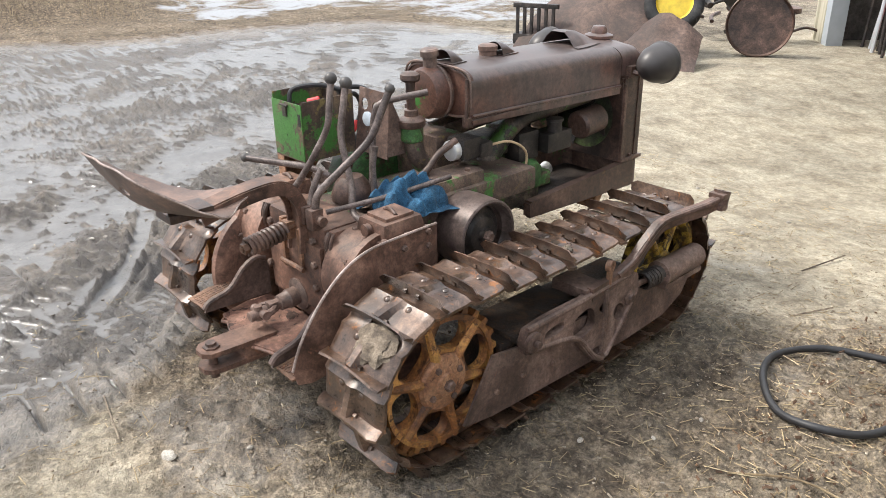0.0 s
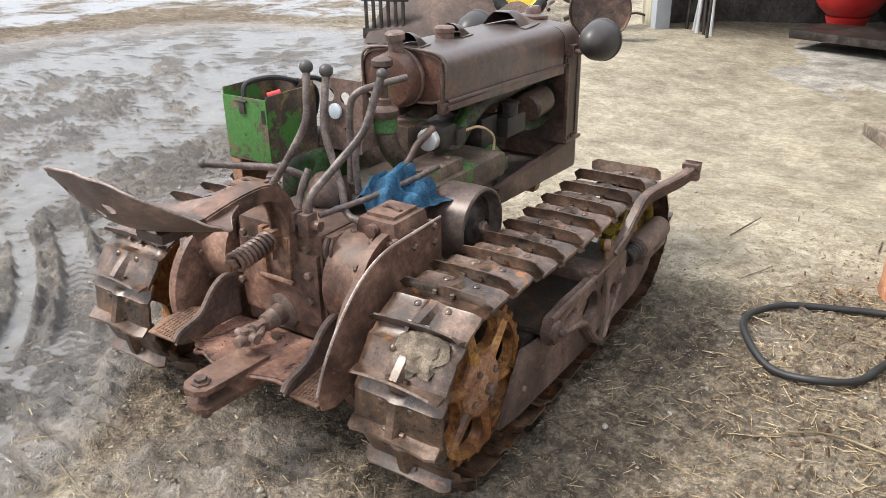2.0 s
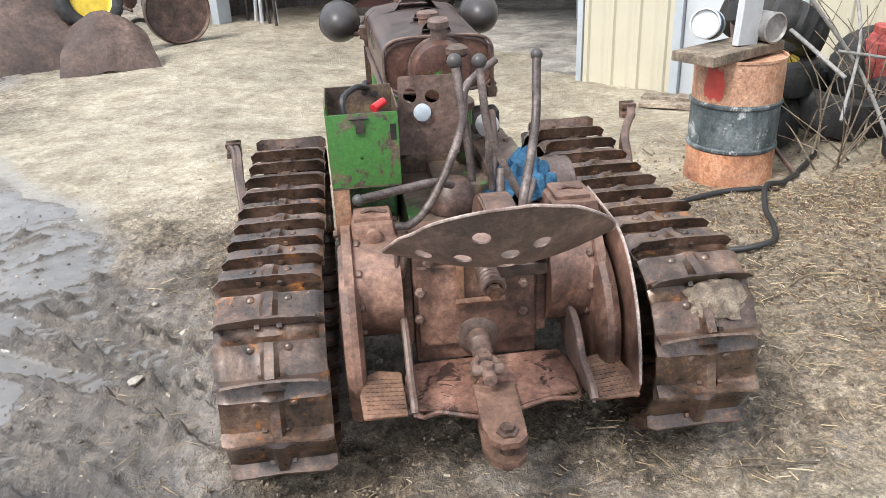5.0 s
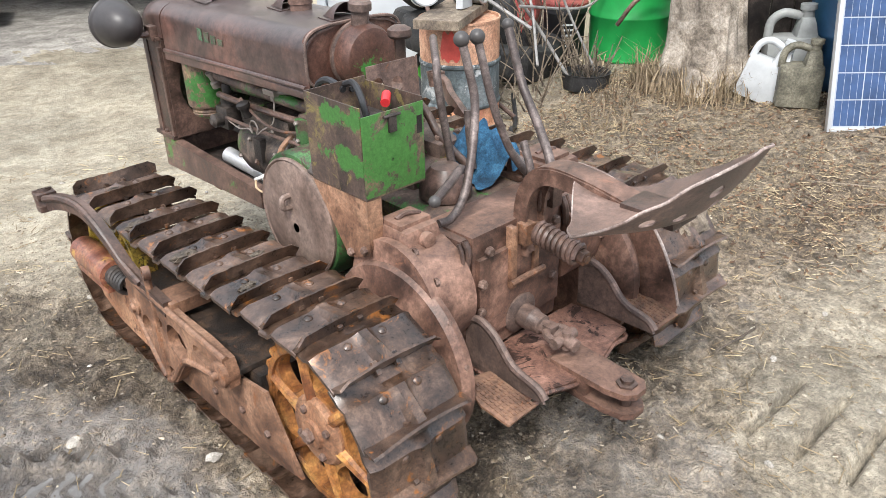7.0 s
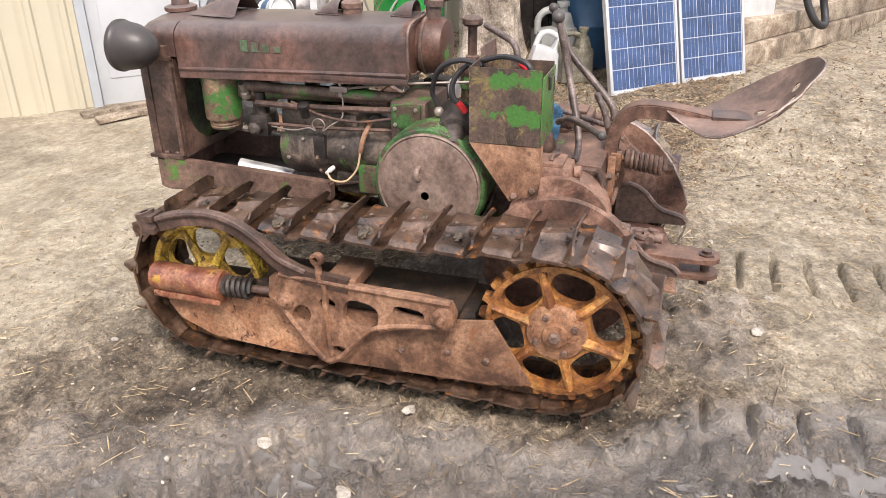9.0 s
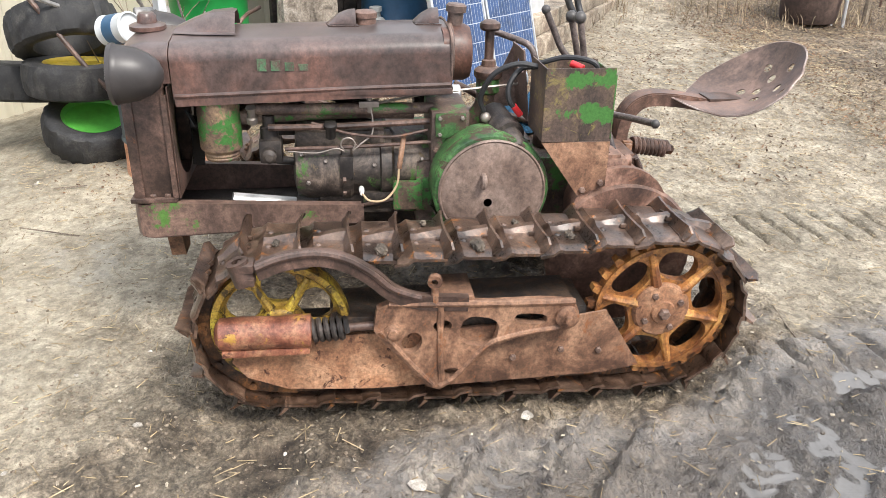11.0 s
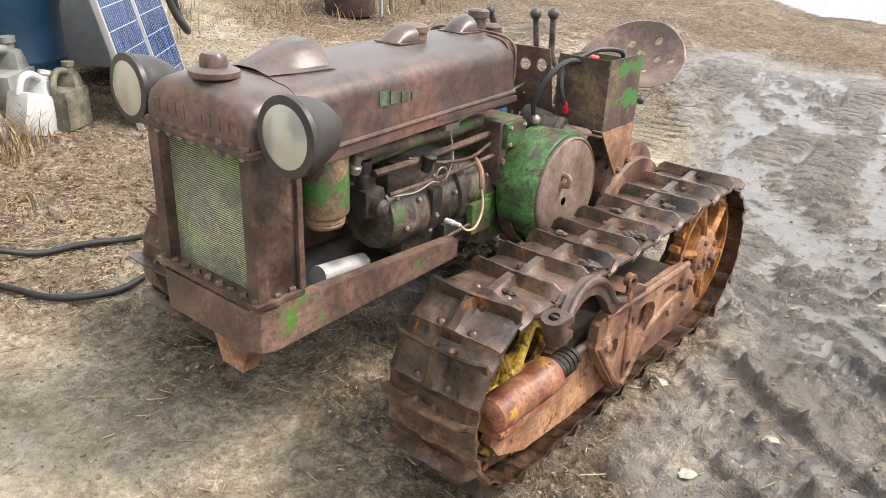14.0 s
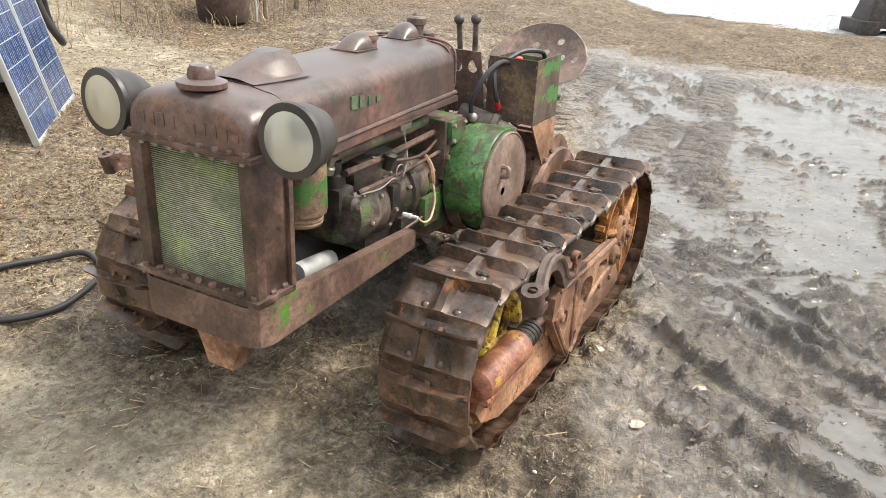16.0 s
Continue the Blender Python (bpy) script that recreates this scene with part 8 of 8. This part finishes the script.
# inside the workshop
tyre("tyre", tuple(facade(-4.75, 3.3, 0.43)), (0.8, 1.5), 0.42, 0.36, "rust", "dark treaded wheel inside the workshop")
bm = BM()
ball(bm, (0, 0, 0.0), 0.42, 28)
lathe(bm, [(0.2, -0.5), (0.25, -0.36)], None, 18)
solid("red_tank", bm, "red_paint", "round glossy red tank inside the workshop", "tank", m=Matrix.Translation((0.25, 9.2, 0.53)))
bm = BM()
block(bm, (-0.6, -0.4, 0), (0.6, 0.4, 0.1), 0.02)
for v in bm.verts:
    v.co += Vector((0.05, 0.05, 0.02)) * noise.noise(v.co * 3)
solid("pallet_mat", bm, "dark", "dark flat mat of boards on the workshop floor", "mat", m=Matrix.Translation((0.5, 8.45, 0.014)) @ Matrix.Rotation(-0.3, 4, "Z"))
for i in range(7):
    bm = BM()
    p = facade(-4.95 + 0.09 * i, 0.35 + 0.05 * (i % 3), 0.015)
    rod(bm, p, p + Vector((0.12 * math.sin(i), 0.25, 1.5 + 0.1 * i)), 0.018 + 0.006 * (i % 2), 8)
    solid("metal_pipe", bm, "alu" if i % 2 else "dark", "grey pipe leaning inside the doorway", "pipe")
bm = BM()
lathe(bm, [(1e-5, 0.0), (0.14, 0.0), (0.15, 0.3), (0.155, 0.31), (0.14, 0.31), (0.13, 0.05), (1e-5, 0.05)], None, 24)
solid("bucket", bm, "white_plastic", "white bucket inside the workshop", "bucket", m=Matrix.Translation(facade(-1.5, 2.8, 0.014)))

# bits on the right bank: pot, posts, small wheel
bm = BM()
lathe(bm, [(1e-5, 0.0), (0.26, 0.0), (0.28, 0.03), (0.31, 0.36), (0.33, 0.37), (0.33, 0.39), (0.3, 0.39), (0.27, 0.05), (1e-5, 0.05)], None, 30)
PX, PY = 5.3, -3.95
solid("iron_pot", bm, "rust_sheet", "rusty brown iron fire pot on the straw bank", "pot", m=Matrix.Translation((PX, PY, ground_z(PX, PY))))
rnd = random.Random(21)
for i in range(16):
    x, y = rnd.uniform(4.9, 6.6), rnd.uniform(-6.6, -3.6)
    bm = BM()
    h = rnd.uniform(0.7, 1.5)
    tube(bm, [(0, 0, -0.05), (rnd.uniform(-0.05, 0.05), 0.02, h * 0.5), (rnd.uniform(-0.25, 0.25), rnd.uniform(-0.2, 0.2), h)], rnd.uniform(0.012, 0.035), 7, 4)
    solid("fence_post", bm, ("twig", "rust", "red_paint", "timber", "alu")[i % 5], "thin post stuck in the straw bank", "post", m=Matrix.Translation((x, y, ground_z(x, y))))
tyre("cart_wheel", (5.6, -6.0, ground_z(5.6, -6.0) + 0.16), (0.5, 1.45), 0.17, 0.08, "hub_white", "small cart wheel with white rim", False)
bm = BM()
lathe(bm, [(1e-5, 0), (0.25, 0), (0.27, 0.1), (0.26, 0.5), (0.1, 0.6), (1e-5, 0.6)], None, 24)
solid("white_barrel", bm, "white_plastic", "whitish plastic barrel on the bank", "barrel", m=Matrix.Translation((6.2, -5.7, ground_z(6.2, -5.7))))
bm = BM()
block(bm, (-0.5, -0.3, 0.1), (0.5, 0.3, 0.6), 0.03, None, (0.8, 0.7))
block(bm, (0.3, -0.35, 0.0), (0.6, 0.35, 0.2), 0.03)
solid("loader_bucket", bm, "dark", "dark metal bucket standing in the snow", "bucket", m=Matrix.Translation((-1.3, -11.2, ground_z(-1.3, -11.2))) @ Matrix.Rotation(0.5, 4, "Z"))

# ---- litter ----
def strewn(name, count, area, which, bias, size, material, label, category, seed, flat=0.15, width=0.0016):
    """Small slips scattered over an area, denser where the zone is stronger."""
    rng = np.random.default_rng(seed)
    x0, x1, y0, y1 = area
    xs, ys = rng.uniform(x0, x1, count * 6), rng.uniform(y0, y1, count * 6)
    keep = rng.random(count * 6) < (zones(xs, ys)[which] ** bias if which is not None else 1.0)
    xs, ys = xs[keep][:count], ys[keep][:count]
    count = len(xs)
    zs = height(xs, ys)
    a = rng.uniform(0, 2 * np.pi, count)
    ln = size[0] + (size[1] - size[0]) * rng.random(count) ** 2
    lift = rng.normal(0, flat, count)
    wd = width * rng.uniform(0.6, 1.6, count)
    dx, dy, dz2 = np.cos(a) * ln / 2, np.sin(a) * ln / 2, lift * ln / 2
    px, py = -np.sin(a) * wd, np.cos(a) * wd
    base = zs + 0.004 + np.abs(dz2) * 0.8
    verts = np.stack([
        np.stack([xs - dx - px, ys - dy - py, base - dz2], -1), np.stack([xs - dx + px, ys - dy + py, base - dz2], -1),
        np.stack([xs + dx + px, ys + dy + py, base + dz2], -1), np.stack([xs + dx - px, ys + dy - py, base + dz2], -1),
        np.stack([xs - dx, ys - dy, base - dz2 + wd * 1.2], -1), np.stack([xs + dx, ys + dy, base + dz2 + wd * 1.2], -1)], 1).reshape(-1, 3)
    o = (np.arange(count) * 6)[:, None]
    faces = np.concatenate([o + np.array([0, 4, 5, 3]), o + np.array([1, 2, 5, 4])], 0)
    me = bpy.data.meshes.new(name)
    me.from_pydata(verts.tolist(), [], faces.tolist())
    me.materials.append(M[material])
    return tagged(new(name, me), label, category, kind="stuff")


strewn("straw", 19000, (0.3, 5.0, -4.5, 2.9), 1, 0.8, (0.01, 0.075), "straw", "loose dry straw strewn over the dirt", "straw", 3, 0.15, 0.0013)
strewn("straw", 4500, (-1.2, 2.4, -2.6, 3.4), None, 1, (0.01, 0.08), "straw", "sparse bits of straw on the mud", "straw", 4, 0.1, 0.0013)
strewn("leaf_litter", 13000, (1.2, 5.8, -4.5, 2.6), 1, 1.2, (0.008, 0.026), "leaf", "brown dead leaves over the bank", "leaves", 5, 0.35, 0.0042)
strewn("twigs", 150, (0.8, 4.5, -4.0, 2.8), 1, 0.6, (0.08, 0.4), "twig", "thin broken twigs on the ground", "twigs", 6, 0.06, 0.003)
strewn("wood_chips", 2200, (-2.2, 3.4, -2.6, 3.0), None, 1, (0.006, 0.02), "chip", "pale crumbs and chips on the mud", "chips", 7, 0.3, 0.003)


def crumb_field(name, count, area, which, size, material, label, seed):
    """Loose lumps of earth: jittered twenty-sided grains half sunk in the ground."""
    rng = np.random.default_rng(seed)
    x0, x1, y0, y1 = area
    xs, ys = rng.uniform(x0, x1, count * 5), rng.uniform(y0, y1, count * 5)
    z = zones(xs, ys)
    chance = z[0] if which == "wet" else (1 - z[0]) * (1 - 0.75 * z[2]) * (0.35 + 0.65 * step(-0.15, 0.3, fbm(xs * 1.7, ys * 1.7, 3, 15)))
    keep = rng.random(len(xs)) < chance
    xs, ys = xs[keep][:count], ys[keep][:count]
    bm = BM()
    bmesh.ops.create_icosphere(bm, subdivisions=1, radius=1)
    bm.verts.ensure_lookup_table()
    unit = np.array([v.co[:] for v in bm.verts])
    tris = np.array([[v.index for v in f.verts] for f in bm.faces])
    bm.free()
    count = len(xs)
    s = size[0] + (size[1] - size[0]) * rng.random(count) ** 4
    jit = rng.uniform(0.65, 1.25, (count, 12, 1))
    a = rng.uniform(0, 2 * np.pi, count)
    p = unit[None] * jit * np.stack([s * rng.uniform(0.8, 1.5, count), s, s * 0.5], -1)[:, None, :]
    ca, sa = np.cos(a)[:, None], np.sin(a)[:, None]
    out = np.stack([p[..., 0] * ca - p[..., 1] * sa + xs[:, None], p[..., 0] * sa + p[..., 1] * ca + ys[:, None], p[..., 2] + (height(xs, ys) + s * 0.12)[:, None]], -1)
    me = bpy.data.meshes.new(name)
    me.from_pydata(out.reshape(-1, 3).tolist(), [], (tris[None] + (np.arange(count) * 12)[:, None, None]).reshape(-1, 3).tolist())
    me.materials.append(M[material])
    me.shade_smooth()
    return tagged(new(name, me), label, "soil", kind="stuff")


crumb_field("crumbs", 20000, (-2.0, 2.4, -2.2, 2.6), "dry", (0.002, 0.008), "clod", "loose crumbs of dried earth", 8)
crumb_field("mud_lumps", 1500, (-3.0, 1.0, -3.0, 2.2), "wet", (0.003, 0.01), "clod_wet", "wet lumps of churned mud", 9)


def tufts(name, spots, blades, tall, material, label, seed):
    rnd = random.Random(seed)
    verts, faces = [], []
    for x, y, r in spots:
        for _ in range(blades):
            a, d = rnd.uniform(0, 6.28), r * math.sqrt(rnd.random())
            px, py = x + d * math.cos(a), y + d * math.sin(a)
            pz = ground_z(px, py) - 0.01
            h, w = rnd.uniform(*tall), rnd.uniform(0.002, 0.005)
            la, lean = rnd.uniform(0, 6.28), rnd.uniform(0.1, 0.9) * h
            o = len(verts)
            ca, sa = math.cos(la), math.sin(la)
            for k, (u, ww) in enumerate(((0, 1), (0.5, 0.8), (1, 0.15))):
                cx, cy = px + ca * lean * u * u, py + sa * lean * u * u
                verts += [(cx - sa * w * ww, cy + ca * w * ww, pz + h * u * (1 - 0.3 * u)), (cx + sa * w * ww, cy - ca * w * ww, pz + h * u * (1 - 0.3 * u))]
            faces += [(o, o + 1, o + 3, o + 2), (o + 2, o + 3, o + 5, o + 4)]
    me = bpy.data.meshes.new(name)
    me.from_pydata(verts, [], faces)
    me.materials.append(M[material])
    tagged(new(name, me), label, "grass", kind="stuff")


rnd = random.Random(2)
tufts("dry_grass", [(3.08 + 0.34 * math.cos(a), 1.13 + 0.34 * math.sin(a), 0.14) for a in np.linspace(1.8, 5.6, 14)], 60, (0.08, 0.32), "dead_grass", "tufts of dry grass round the tree", 1)
tufts("dry_grass", [(rnd.uniform(2.2, 3.0), rnd.uniform(1.2, 2.1), 0.18) for _ in range(12)], 30, (0.04, 0.16), "dead_grass", "dry grass between the scrap", 2)
tufts("dry_grass", [(rnd.uniform(5.2, 9.5), rnd.uniform(-7, 0.5), 0.4) for _ in range(70)], 45, (0.08, 0.4), "dead_grass", "dry grass on the bank", 3)
tufts("dry_grass", [(rnd.uniform(-14.5, -10.8), rnd.uniform(0, 5), 0.5) for _ in range(40)], 40, (0.1, 0.45), "dead_grass", "dry grass on the far bank", 4)

rnd = random.Random(31)
bm = BM()
for i in range(50):
    p = Vector((rnd.uniform(2.15, 2.95), rnd.uniform(1.75, 2.3), 0.0))
    p.z = ground_z(p.x, p.y)
    q = p + Vector((rnd.uniform(-0.5, 0.4), rnd.uniform(-0.3, 0.3), rnd.uniform(0.15, 0.85)))
    tube(bm, [p, (p + q) / 2 + Vector((rnd.uniform(-0.1, 0.1), rnd.uniform(-0.1, 0.1), rnd.uniform(0, 0.12))), q], 0.004, 5, 4, None, (0.006, 0.002))
solid("dry_brush", bm, "twig", "tangle of thin dry brush over the scrap", "brush", kind="stuff")

# single twigs, stones and pale flakes
for pts in ([(1.30, 0.62), (1.48, 0.72), (1.66, 0.74)], [(1.62, 0.30), (1.75, 0.42), (1.95, 0.44)], [(-0.55, -0.62), (-0.35, -0.66), (-0.15, -0.70)], [(0.62, -0.30), (0.9, -0.34)]):
    bm = BM()
    tube(bm, [(x, y, ground_z(x, y) + 0.009) for x, y in pts], 0.0035, 6, 4)
    solid("twig", bm, "twig" if pts[0][0] < 0.7 else "straw", "thin dry twig lying on the dirt", "twig")
rnd = random.Random(17)
flake = [(-0.729, 0.435), (-0.99, 0.794), (-1.118, 0.486), (0.05, -0.62), (0.9, 0.4), (1.04, 0.61), (0.27, -0.2), (-0.62, 1.62), (0.2, 2.2), (-0.3, 2.6)]
for x, y in flake + [(rnd.uniform(-2, 2.4), rnd.uniform(-2, 3)) for _ in range(60)]:
    bm = BM()
    big = (x, y) in flake[:4]
    s = 0.032 if big else rnd.uniform(0.006, 0.016)
    bmesh.ops.create_icosphere(bm, subdivisions=2, radius=1)
    for v in bm.verts:
        k = 1 + 0.4 * noise.noise(v.co * 1.7 + Vector((x * 9, y * 9, 0)))
        v.co = Vector((v.co.x * s * k, v.co.y * s * 0.7 * k, v.co.z * s * (0.18 if big else 0.6)))
    solid("pebble", bm, "stone", "small pale stone lying on the mud", "stone", m=Matrix.Translation((x, y, ground_z(x, y) + s * 0.1)) @ Matrix.Rotation(rnd.uniform(0, 3), 4, "Z"))
